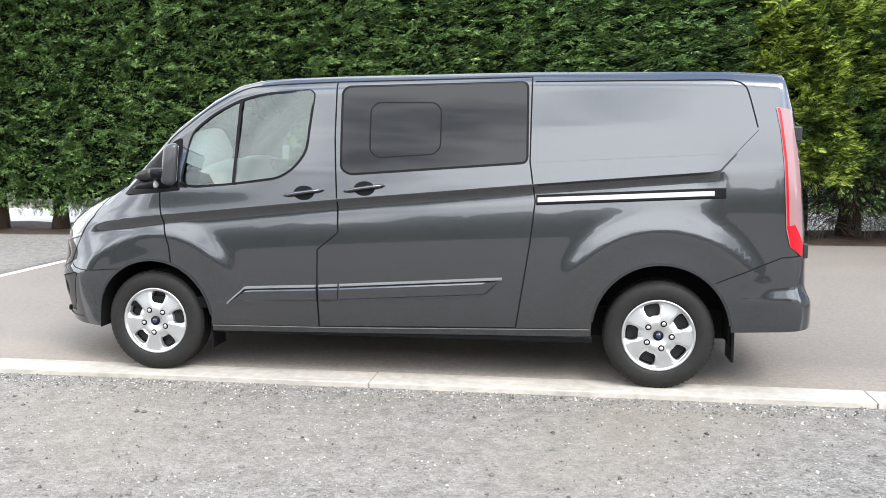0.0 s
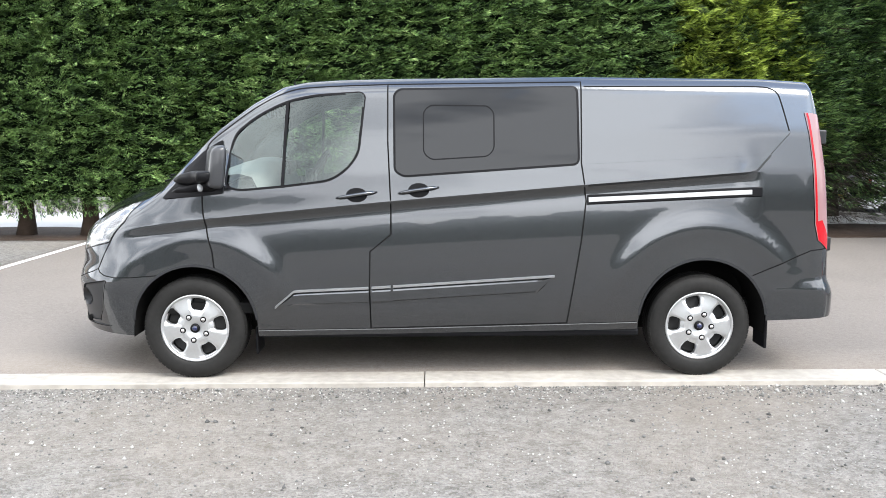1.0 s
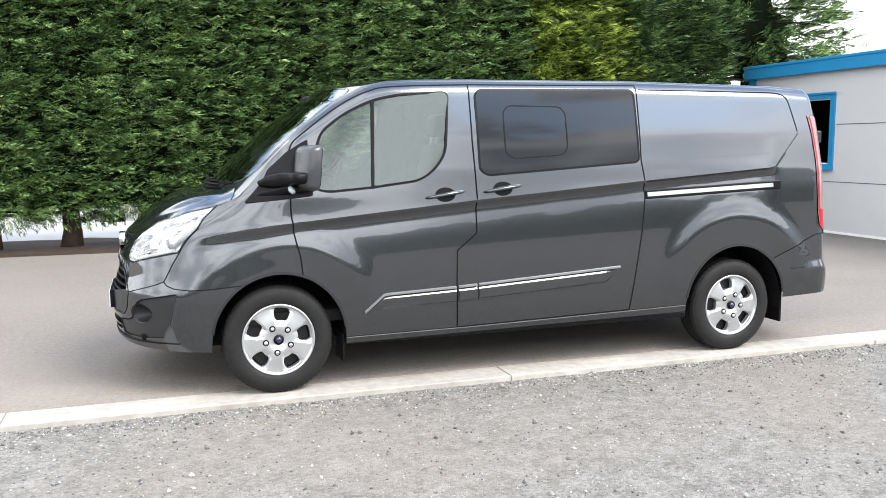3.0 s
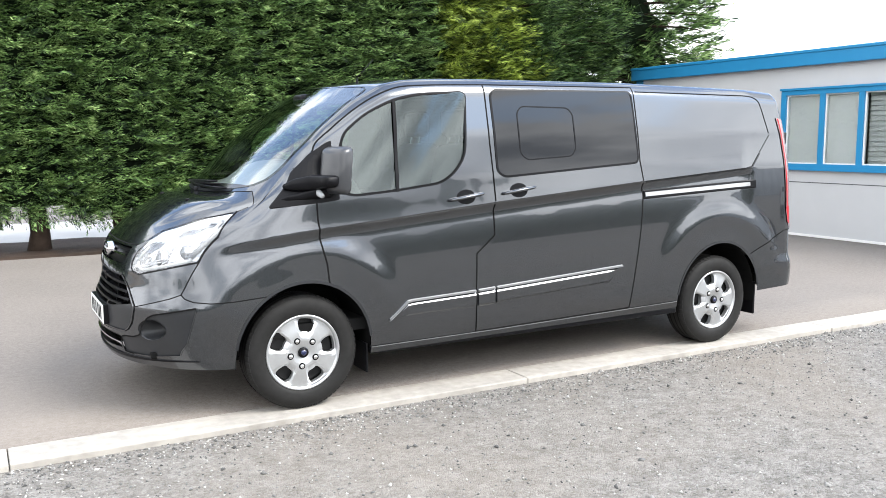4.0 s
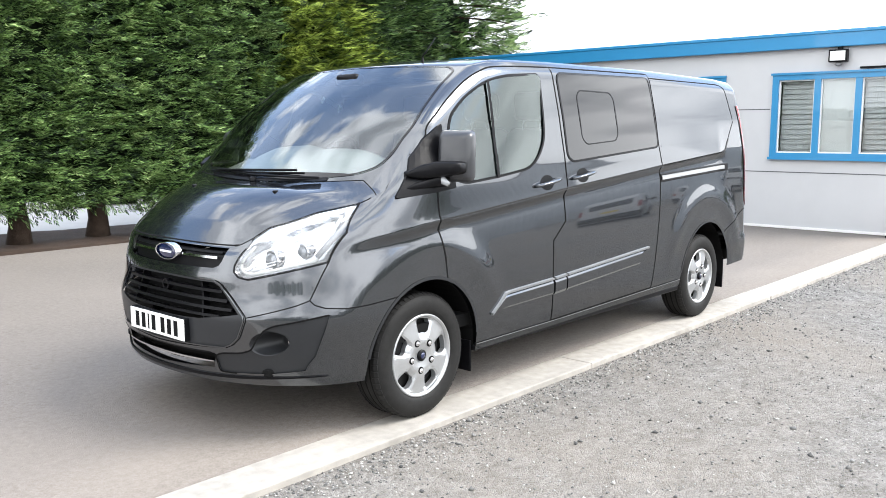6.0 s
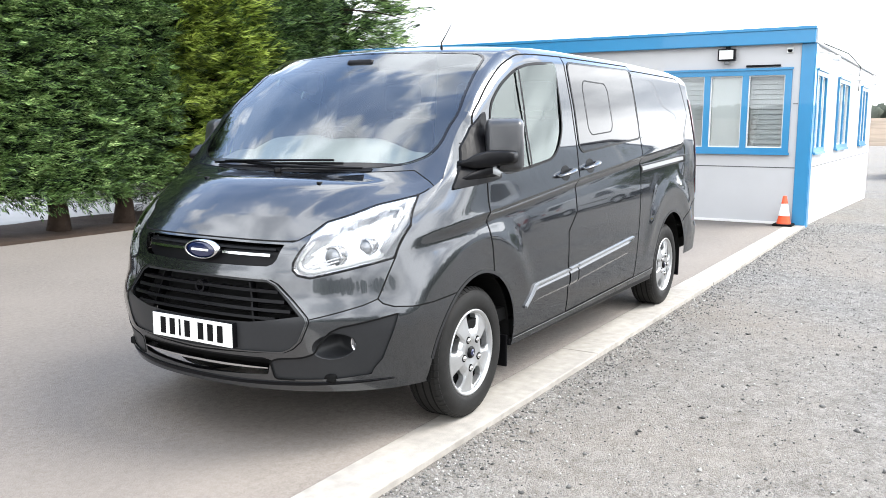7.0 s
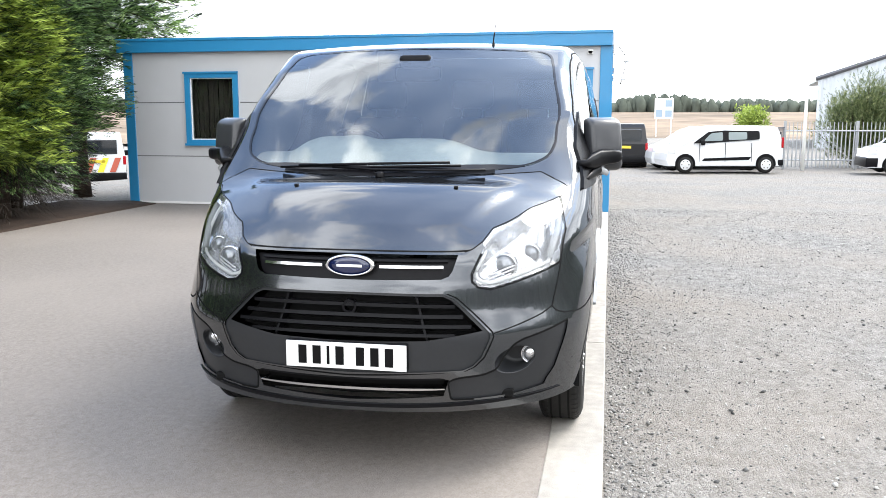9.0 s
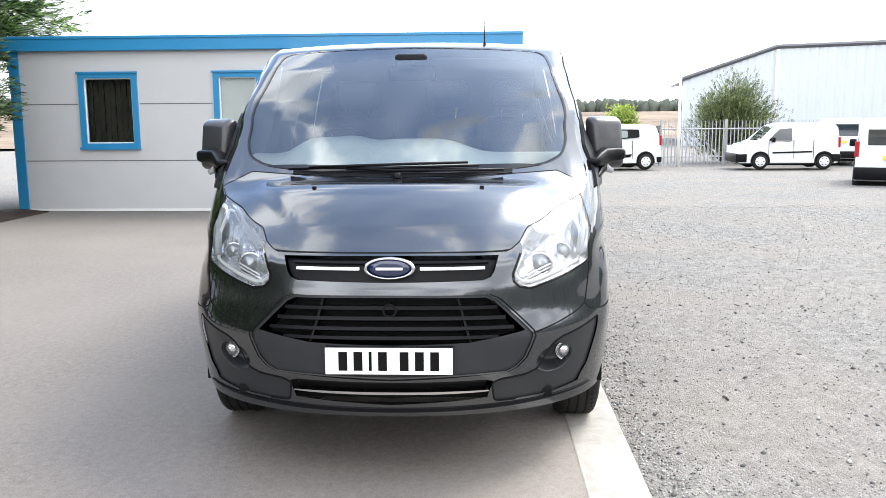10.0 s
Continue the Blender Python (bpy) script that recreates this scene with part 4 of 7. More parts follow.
def both_sides(name, key, mat, off=0.0, parent=None, label="", sides=(0, 1), smooth=True, even=False):
    """The region of the sheet as a panel on each flank."""
    made = []
    place = even_pane(key, off) if even else (lambda a, b: wall_point(a, b, off))
    for s in sides:
        fn = place if s == 0 else (lambda a, b: flip_y(place(a, b)))
        me = faces_mesh(name, regions[key], fn, flip=bool(s))
        made.append(mesh_object(name, me, mat, parent or VAN, smooth, label))
    return made


def centre_panel(name, key, mat, off=0.0, label="", smooth=True):
    """A region that crosses the centre line: both halves in one mesh."""
    b = bmesh.new()
    for s in (0, 1):
        me = faces_mesh(name, regions[key], (lambda a, c: wall_point(a, c, off)) if s == 0 else (lambda a, c: flip_y(wall_point(a, c, off))), flip=bool(s))
        b.from_mesh(me)
        bpy.data.meshes.remove(me)
    bmesh.ops.remove_doubles(b, verts=b.verts[:], dist=1e-4)
    return bm_object(name, b, mat, VAN, smooth, label)


def ribbon(name, pts, width, off, mat, closed=False, sides=(0, 1), parent=None, step=0.03, label=""):
    """A narrow strip that follows the wall along wall coordinates."""
    pts = dense(pts, step, closed)
    n = len(pts)
    for s in sides:
        b = bmesh.new()
        rows = []
        for i, q in enumerate(pts):
            a = Vector(pts[i - 1] if (closed or i) else pts[i])
            c = Vector(pts[(i + 1) % n] if (closed or i < n - 1) else pts[i])
            A, B = wall_point(*a), wall_point(*c)
            o = wall_point(*q, off)
            nrm = (wall_point(*q, off + 0.01) - o).normalized()
            d = (B - A).normalized().cross(nrm) * width / 2
            row = [o - d, o + d]
            rows.append([b.verts.new(flip_y(w) if s else w) for w in row])
        for i in range(n if closed else n - 1):
            r0, r1 = rows[i], rows[(i + 1) % n]
            f = b.faces.new((r0[0], r0[1], r1[1], r1[0]))
            f.normal_update()
            q = pts[i]
            way = wall_point(*q, 0.01) - wall_point(*q)
            if f.normal.dot(flip_y(way) - flip_y((0, 0, 0)) if s else way) < 0:
                f.normal_flip()
        part(name, b, mat, parent or VAN, label, smooth=True, outward=False)


def slab(name, poly, off, mat, sides=(0, 1), step=0.03, inset=0.004, parent=None, label="", base=-0.002, bow=0.0):
    """A proud panel with chamfered rim, laid on the wall over the outline poly."""
    lo, hi = (min(q[0] for q in poly), min(q[1] for q in poly)), (max(q[0] for q in poly), max(q[1] for q in poly))
    b0 = bmesh.new()
    nx, ny = max(2, int((hi[0] - lo[0]) / step)), max(2, int((hi[1] - lo[1]) / step))
    g = [[b0.verts.new((lo[0] - 0.001 + (hi[0] - lo[0] + 0.002) * i / nx, lo[1] - 0.001 + (hi[1] - lo[1] + 0.002) * j / ny, 0)) for j in range(ny + 1)] for i in range(nx + 1)]
    for i in range(nx):
        for j in range(ny):
            b0.faces.new((g[i][j], g[i + 1][j], g[i + 1][j + 1], g[i][j + 1]))
    cut(b0, poly)
    fs = [f for f in b0.faces if inside(poly, *f.calc_center_median().xy)]
    made = []
    for s in sides:
        me = faces_mesh(name, fs, lambda a, c: wall_point(a, c, off), flip=False)
        b = bmesh.new()
        b.from_mesh(me)
        bpy.data.meshes.remove(me)
        rim = [e for e in b.edges if e.is_boundary]
        ret = bmesh.ops.extrude_edge_only(b, edges=rim)
        for v in ret["geom"]:
            if isinstance(v, bmesh.types.BMVert):
                v.co.y += off - base if v.co.y < CY else base - off
        if s:
            for v in b.verts:
                v.co = flip_y(v.co)
            bmesh.ops.reverse_faces(b, faces=b.faces[:])
        made.append(part(name, b, mat, parent or VAN, label))
    b0.free()
    return made


# top sheet: hood, windscreen and roof, rows from edge to edge
rise = smooth_tab([-0.85, -0.6, -0.31, -0.20, -0.135, 0.0, 0.3, 0.56, 0.66, 1.0, 3.5, 4.2], [0.016, 0.03, 0.036, -0.004, -0.056, -0.02, 0.0, 0.012, 0.016, 0.028, 0.040, 0.035], 0.04)
bow = smooth_tab([-0.85, -0.6, -0.31, -0.12, 0.1, 0.56, 0.8, 1.2, 1.8, 4.0, 4.2], [-0.045, -0.11, -0.19, -0.22, -0.21, -0.16, -0.11, -0.05, 0.0, 0.0, 0.03], 0.09)
crown = smooth_tab([-0.85, -0.4, -0.16, 0.5, 0.8, 4.2], [2.4, 3.0, 2.0, 2.0, 2.6, 2.6], 0.08)


def edge_point(i):
    return wall_point(cols[i], ROWZ[i][-1])


def top_edge(x):
    """The roof edge at the place x along it: where the flank ends."""
    return Vector((x, CY - EDGE_V(x), EDGE_Z(x)))


edge_pts = [edge_point(i) for i in range(len(cols))]
first = next(i for i in range(len(cols)) if CY - edge_pts[i].y > 0.455)
last = max(i for i in range(len(cols)) if CY - edge_pts[i].y > 0.70)
ex = [edge_pts[i].x for i in range(first, last + 1)]
EDGE_V = lambda x: float(np.interp(x, ex, [CY - edge_pts[i].y for i in range(first, last + 1)]))
EDGE_Z = lambda x: float(np.interp(x, ex, [edge_pts[i].z for i in range(first, last + 1)]))


nose_v = [CY - edge_pts[i].y for i in range(first + 1)]
NOSE_X = lambda v: float(np.interp(v, nose_v, [edge_pts[i].x for i in range(first + 1)]))
NOSE_Z = lambda v: float(np.interp(v, nose_v, [edge_pts[i].z for i in range(first + 1)]))


GLASS_A, GLASS_B = [(a + bow(a), EDGE_Z(a) + rise(a)) for a in (-0.135, 0.59)]
HOOD_Z = EDGE_Z(-0.5) + rise(-0.5)


def top_point(a, t, off=0.0):
    """a: place along the roof edge; t: -1 (left edge) to 1 (right edge)."""
    e = top_edge(a)
    k = crown(a)
    u = 1 - abs(t) ** k
    v = EDGE_V(a) * abs(t)
    front = 1 - smoothstep(a, ex[0], ex[0] + 0.42)
    x = e.x + bow(a) * (1 - t * t)
    z = e.z + rise(a) * u
    if front > 0:
        v0 = EDGE_V(ex[0]) * abs(t)
        x += front * (NOSE_X(v0) - EX0 - bow(ex[0]) * (1 - t * t))
        z += front * (NOSE_Z(v0) - EZ0 - rise(ex[0]) * u)
    if -0.135 < a < 0.59:
        # the glass is a shallow arc along the middle
        xc = a + bow(a)
        k = (xc - GLASS_A[0]) / (GLASS_B[0] - GLASS_A[0])
        arc = GLASS_A[1] + (GLASS_B[1] - GLASS_A[1]) * k + 0.17 * k * (1 - k)
        z += (arc - EDGE_Z(a) - rise(a)) * (1 - t * t)
    if -0.5 < a <= -0.135:
        # the hood runs on straight to the cowl
        k = (a + 0.5) / 0.365
        line = HOOD_Z + (GLASS_A[1] - HOOD_Z) * k + 0.06 * k * (1 - k)
        z += (line - EDGE_Z(a) - rise(a)) * (1 - abs(t) ** crown(a))
    q = Vector((x, CY + math.copysign(v, t), z))
    if -0.9 < a < -0.2:
        # raised field between two lines in the hood
        edge = tab(a, [-0.78, -0.2], [0.34, 0.64])
        q.z += 0.014 * smoothstep(v, edge + 0.11, edge) * smoothstep(a, -0.76, -0.50) * smoothstep(a, -0.20, -0.34)
    if off:
        h = 0.004
        n = (top_point(a + h, t) - top_point(a - h, t)).cross(top_point(a, t + h) - top_point(a, t - h))
        q += n.normalized() * off
    return q


EX0, EZ0 = ex[0], EDGE_Z(ex[0])
top = bmesh.new()
cross = [-1 + 2 * j / 56 for j in range(57)]
tg = [[top.verts.new((x, t, 0)) for t in cross] for x in ex]
for i in range(len(ex) - 1):
    for j in range(56):
        top.faces.new((tg[i][j], tg[i + 1][j], tg[i + 1][j + 1], tg[i][j + 1]))
SCREEN = rounded([(-0.112, -0.80), (-0.085, -0.90), (-0.03, -0.945), (0.20, -0.95), (0.42, -0.95), (0.535, -0.93), (0.574, -0.86), (0.585, -0.5), (0.59, 0.0), (0.585, 0.5), (0.574, 0.86), (0.535, 0.93), (0.42, 0.95), (0.20, 0.95), (-0.03, 0.945), (-0.085, 0.90), (-0.112, 0.80), (-0.128, 0.4), (-0.13, 0), (-0.128, -0.4)], 0.04)
HOOD = [(-0.90, -1.02), (-0.90, 1.02), (-0.25, 1.02), (-0.215, 0.95), (-0.148, 0.84), (-0.140, 0.4), (-0.140, -0.4), (-0.148, -0.84), (-0.215, -0.95), (-0.25, -1.02)]
cut(top, SCREEN)
cut(top, HOOD)
hood_f, screen_f, roof_f = [], [], []
for f in top.faces:
    c = f.calc_center_median()
    (screen_f if inside(SCREEN, c.x, c.y) else hood_f if inside(HOOD, c.x, c.y) else roof_f).append(f)
mesh_object("windscreen", faces_mesh("windscreen", screen_f, top_point), GLASS, VAN, True, "large raked windscreen mirroring the sky").visible_shadow = False
mesh_object("hood", faces_mesh("hood", hood_f, top_point), PAINT, VAN, True)
me_roof = faces_mesh("roof", roof_f, top_point)
# body shell: both flanks and the roof joined into one skin
b = bmesh.new()
b.from_mesh(me_roof)
bpy.data.meshes.remove(me_roof)
for s in (0, 1):
    me = faces_mesh("flank", regions["body"], (lambda a, c: wall_point(a, c)) if s == 0 else (lambda a, c: flip_y(wall_point(a, c))), flip=bool(s))
    b.from_mesh(me)
    bpy.data.meshes.remove(me)
bmesh.ops.remove_doubles(b, verts=b.verts[:], dist=2e-4)
bm_object("body", b, PAINT, VAN, True)
both_sides("front_wing", "wing", PAINT)
both_sides("front_door", "front_door", PAINT)
both_sides("sliding_door", "sliding_door", PAINT)
both_sides("rear_bumper", "rear_bumper", PAINT)
centre_panel("front_bumper", "front_bumper", PAINT)
for w_ in both_sides("door_window", "cabwin", SIDEGLASS, -0.003, even=True, label="clear side window of the cab"):
    w_.visible_shadow = False
both_sides("crew_window", "slidewin", PRIVACY, 0.0025, even=True, label="dark tinted privacy window")
both_sides("fog_lamp_panel", "fog", PAINT_DARK, -0.006)
centre_panel("grille_panel", "hexagon", PAINT_DARK, -0.004, "dark grey lower grille surround")
both_sides("tail_lamp", "tail", WHITELENS, 0.006, label="tall clear and red tail lamp")
both_sides("tail_lamp_red", "tail_red", RED, 0.006)
ribbon("tail_lamp_edge", outline([(3.955, 1.71), (3.998, 1.40), (4.022, 1.0)]), 0.013, 0.008, RED)

# panel gaps and seals
SEAM = MATT
seam = lambda pts, w=0.009, closed=False: ribbon("seam", outline(pts), w, 0.0015, SEAM, closed)
seam(DOOR_F[:-5])
seam(DOOR_F[-2:] + DOOR_F[:1])
seam(DOOR_S[3:9])
seam(DOOR_S[:3])
seam([(1.146, 0.60), (1.152, 0.335), (2.425, 0.365)])
seam(WING[:6], 0.006)
seam([WING[0], WING[-1], WING[-2]], 0.006)
seam(BUMPER_R[:2] + [("p", P_END - 0.62, 0.845)], 0.006)
seam([(-0.012, 1.398), (0.012, 1.378)], 0.005)
ribbon("seal", outline(rounded(CABWIN, 0.12)), 0.015, 0.003, BLACK, True)
ribbon("seal", outline(rounded(SLIDEWIN, 0.04)), 0.014, 0.0035, BLACK, True)
ribbon("seal", outline(rounded(INSET, 0.03)), 0.008, 0.0045, BLACK, True)
ribbon("divider", outline([(0.60, 1.25), (0.632, 1.80)]), 0.020, 0.008, BLACK)
seam([(2.53, 1.888), (3.10, 1.886)] + arc([(3.62, 1.884), (3.71, 1.876), (3.768, 1.845), (3.795, 1.78), (3.84, 1.60)]), 0.008)
ribbon("lamp_seal", outline(LAMP[12:] + LAMP[:9]), 0.011, 0.001, BLACK)
ribbon("panel_gap", O["fog"], 0.008, 0.001, MATT, True)
# highlight along the lamp panel's edge, laid on as a body-paint strip
ribbon("trim_line", outline(FOG[:7]), 0.006, 0.0025, PAINT)

# ---------------------------------------------------------------- free-growing conifers beside the office


DEADTWIG = material("dead_twig", (0.035, 0.027, 0.020), 0.95)


def free_conifer(name, at, trunk_r, z0, z1, radius, mat, seed, limbs=90, per=34, size=0.26, label="", low=0.0, twigs=0, blades=9, slim=0.040, thick=240):
    """A conifer grown free: tapered trunk, limbs all round and long sprays along each limb."""
    rng = np.random.default_rng(seed)
    tree = empty(name, label, "tree")
    tz = np.linspace(-0.15, z1 - 0.3, 9)
    bm = tube_bm([(0.05 * math.sin(2.1 * z + seed), 0.05 * math.cos(1.7 * z), z) for z in tz], [trunk_r * (1.25 if k == 0 else 1) * (1 - 0.8 * k / 8) for k in range(9)], 12)
    part("trunk", bm, BARK, tree, smooth=True)
    # near-black lump added so the gaps in the crown read as shade
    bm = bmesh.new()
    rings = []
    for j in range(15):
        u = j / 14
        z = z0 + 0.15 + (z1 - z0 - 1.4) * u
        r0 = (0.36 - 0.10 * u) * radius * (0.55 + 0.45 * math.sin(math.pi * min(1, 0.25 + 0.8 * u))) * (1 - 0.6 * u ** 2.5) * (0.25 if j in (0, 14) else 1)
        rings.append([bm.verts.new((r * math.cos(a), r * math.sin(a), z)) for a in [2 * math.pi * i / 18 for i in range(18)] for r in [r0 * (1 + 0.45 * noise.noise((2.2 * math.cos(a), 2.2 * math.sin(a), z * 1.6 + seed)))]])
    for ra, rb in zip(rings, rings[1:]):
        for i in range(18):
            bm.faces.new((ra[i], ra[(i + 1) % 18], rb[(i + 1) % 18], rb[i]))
    part("foliage_core", bm, CORE_SHADE, tree)
    pts, outs = [], []
    for k in range(limbs):
        u = (k + rng.uniform(0, 1)) / limbs
        z = z0 + (z1 - z0) * u
        ang = k * 2.399 + rng.uniform(-0.3, 0.3)
        reach = radius * (0.55 + 0.45 * math.sin(math.pi * min(1, 0.25 + 0.8 * u))) * (1 - 0.55 * u ** 2.5) * rng.uniform(0.72, 1.08)
        d = Vector((math.cos(ang), math.sin(ang), 0))
        bend = [Vector((0, 0, z - 0.1)) + d * reach * t + Vector((0, 0, 0.10 * t - 0.28 * reach * t * t * (1 - u) + 0.15 * t * u)) for t in (0, 0.35, 0.7, 1.0)]
        if k % 2 == 0:
            part("limb", tube_bm(bend, [0.035, 0.026, 0.016, 0.006], 5), BARK, tree, smooth=True)
        for j in range(per):
            t = 0.25 + 0.78 * rng.uniform(0, 1) ** 0.7
            i = min(2, int(t / 0.35)) if t < 1 else 2
            q = bend[0].lerp(bend[3], min(1.0, t)) + Vector((0, 0, 0.10 * t)) + Vector(rng.normal(0, 0.10, 3))
            pts.append(q)
            outs.append(d * 0.8 + Vector((0.35, -0.1, 0.16)))
    if twigs:
        q = np.stack([rng.uniform(-1.3, 1.3, twigs), rng.uniform(-0.5, 1.4, twigs), rng.uniform(0.25, z0 + 0.35, twigs)], axis=1)
        d = np.stack([q[:, 0], q[:, 1], rng.uniform(-0.5, 0.2, twigs)], axis=1)
        co, fl = fronds(q, d, 0.42, rng, 0.2, 6, 0.012)
        mesh_object("dead_brush", sheet_mesh("dead_brush", co, fl), DEADTWIG, tree, False, "bare dark lower twigs")
    if low:
        for j in range(thick):
            ang, z, r = rng.uniform(0, 6.28), rng.uniform(low, z0), rng.uniform(0.2, radius * 0.7)
            pts.append(Vector((r * math.cos(ang), r * math.sin(ang), z)))
            outs.append(Vector((math.cos(ang), math.sin(ang), -0.4)))
    co, fl = fronds(np.array([tuple(q) for q in pts]), np.array([tuple(q) for q in outs]), size, rng, 0.25, blades, slim, 0.50, 0.13)
    mesh_object("foliage", sheet_mesh("foliage", co, fl), mat, tree, False)
    tree.location = at
    return tree


free_conifer("conifer", (7.05, 8.95, 0), 0.17, 1.35, 6.0, 1.5, LEAF2, 5, 140, 190, 0.155, "dark green conifer with a sparse lower trunk", 0.45, 2000, thick=1300, blades=7, slim=0.045)
free_conifer("conifer", (8.35, 9.65, 0), 0.10, 1.6, 6.4, 1.75, LEAF2, 6, 130, 230, 0.19, "tall conifer leaning over the office roof", 0.5, 1800, thick=1500, blades=7, slim=0.045)
free_conifer("conifer", (11.3, 10.4, -0.1), 0.16, 2.9, 6.6, 2.3, LEAF, 8, 110, 85, 0.27, "conifer crown behind the office roof")
free_conifer("conifer", (9.6, 11.9, -0.1), 0.16, 0.8, 6.8, 2.2, LEAF2, 9, 120, 80, 0.25, "dark conifer behind the office corner", 0.3)
free_conifer("conifer", (6.25, 9.0, 0), 0.13, 1.3, 5.6, 1.5, GOLD, 7, 120, 120, 0.23, "yellow-green conifer with long feathery sprays", 1.0, 900)

# soil strip under the hedge
bm = grid_bm(-40, 9.9, 8.02, 9.8, 120, 12, lambda x, y: 0.012 + 0.035 * smoothstep(y, 8.02, 8.5) + 0.03 * noise.noise((x * 1.4, y * 1.6, 2)))
thicken(bm, bm.faces[:], 0.06)
tagged(bm_object("soil_bed", bm, DIRT), "bare brown soil under the hedge", "soil", kind="structure")

bm = grid_bm(-40, 9.95, 9.8, 13.45, 60, 8, lambda x, y: 0.004)
thicken(bm, bm.faces[:], 0.05)
tagged(bm_object("pavement", bm, PALEYARD), "pale sunlit concrete yard behind the hedge", "concrete", kind="structure")

# ---------------------------------------------------------------- distance: fields and wooded ridge
FIELD = material("dry_field", (0.185, 0.140, 0.098), 0.95, spec=0.2, vary=0.6, scale=0.16)
# Greyed green: the haze of distance is put into the colour.
WOOD = material("far_wood", (0.105, 0.120, 0.098), 0.95, spec=0.1, vary=0.4, scale=0.25)
bm = bmesh.new()
prev = None
for k in range(145):
    a = 2 * math.pi * k / 144
    ring = []
    for d, z in ((95, -1.2), (140, -0.6), (200, 1.6), (270, 3.6), (330, 4.2), (480, 3.0)):
        h = z + 0.5 * noise.noise((math.cos(a) * 3, math.sin(a) * 3, d * 0.01))
        ring.append(bm.verts.new((d * math.cos(a), d * math.sin(a), h)))
    if prev:
        for i in range(5):
            bm.faces.new((prev[i], prev[i + 1], ring[i + 1], ring[i]))
    prev = ring
tagged(bm_object("backdrop", bm, FIELD), "dry brown and green fields rising in the distance", "fields", kind="structure")
rng = np.random.default_rng(4)
co, fl = [], []
for k in range(8000):
    a = rng.uniform(0, 2 * math.pi)
    d = rng.uniform(300, 335)
    # added nearer belt, never in view: darkens reflections and cuts low sky light
    if k >= 6500:
        a, d = rng.uniform(-2.85, -0.75), rng.uniform(70, 100)
    hgt = 3.5 + 3.6 * abs(noise.noise((math.cos(a) * 9, math.sin(a) * 9, 0))) + rng.uniform(0, 1.5)
    if d < 200:
        hgt *= 1.9
    c = Vector((d * math.cos(a), d * math.sin(a), 3.4 if d > 200 else -1.5))
    base = len(co)
    n = 6
    for j, (rr, zz) in enumerate(((0.7, 0.0), (1.0, 0.35), (0.85, 0.7), (0.4, 0.95))):
        for i in range(n):
            t = 2 * math.pi * i / n + rng.uniform(-0.3, 0.3)
            r = (1.9 if d > 200 else 3.2) * rr * rng.uniform(0.6, 1.4)
            co.append((c.x + r * math.cos(t), c.y + r * math.sin(t), c.z + zz * hgt * rng.uniform(0.9, 1.1)))
    for j in range(3):
        for i in range(n):
            fl.append((base + j * n + i, base + j * n + (i + 1) % n, base + (j + 1) * n + (i + 1) % n, base + (j + 1) * n + i))
    fl.append((base + 3 * n, base + 3 * n + 1, base + 3 * n + 2, base + 3 * n + 3))
tagged(mesh_object("far_woods", sheet_mesh("far_woods", np.array(co), np.array(fl)), WOOD, None, False), "grey-green woods along the far ridge", "woods", kind="stuff")

# ---------------------------------------------------------------- parked vehicles in the yard
WHITE = material("white_paint", (0.64, 0.65, 0.66), 0.3, coat=0.8, vary=0.02, scale=3)
BLACKPAINT = material("black_paint", (0.010, 0.010, 0.012), 0.25, spec=0.25, coat=0.35, vary=0.05, scale=3)
CARGLASS = material("car_glass", (0.02, 0.024, 0.028), 0.04, spec=0.8, coat=0.6)
# Pale copy of the car glass: brightness in the panes is put into colour.
LIGHTGLASS = material("pale_car_glass", (0.16, 0.20, 0.20), 0.06, spec=0.8, coat=0.6)
YELLOWPLATE = material("yellow_plate", (0.75, 0.55, 0.05), 0.4)
ORANGERED = material("warning_red", (0.45, 0.10, 0.06), 0.5)
YELLOW = material("warning_yellow", (0.75, 0.68, 0.05), 0.4)
STEELRIM = material("steel_wheel_cover", (0.66, 0.67, 0.68), 0.35, 0.3)


def side_shell(profile, w, roof_w, belt, bevel=0.05):
    """A body from its side outline, narrowing above the belt line; nose towards -x."""
    b = bmesh.new()
    zt = max(q[1] for q in profile)

    def wy(z):
        return w if z < belt else w + (roof_w - w) * ((z - belt) / (zt - belt)) ** 1.3
    a = [b.verts.new((x, -wy(z), z)) for x, z in profile]
    c = [b.verts.new((x, wy(z), z)) for x, z in profile]
    n = len(profile)
    for i in range(n):
        b.faces.new((a[i], a[(i + 1) % n], c[(i + 1) % n], c[i]))
    fa, fc = b.faces.new(a[::-1]), b.faces.new(c)
    rim = {e for f in (fa, fc) for e in f.edges}
    bmesh.ops.bevel(b, geom=list(rim), offset=bevel, segments=3, profile=0.6, affect="EDGES")
    bmesh.ops.triangulate(b, faces=[f for f in b.faces if len(f.verts) > 4])
    bmesh.ops.recalc_face_normals(b, faces=b.faces[:])
    return b, wy


def flank_panel(poly, wy, s, off):
    b = bmesh.new()
    vs = [b.verts.new((x, s * (wy(z) + off), z)) for x, z in poly]
    b.faces.new(vs if s < 0 else vs[::-1])
    ret = bmesh.ops.extrude_face_region(b, geom=b.faces[:])
    bmesh.ops.translate(b, verts=[v for v in ret["geom"] if isinstance(v, bmesh.types.BMVert)], vec=(0, -s * 0.05, 0))
    bmesh.ops.recalc_face_normals(b, faces=b.faces[:])
    return b


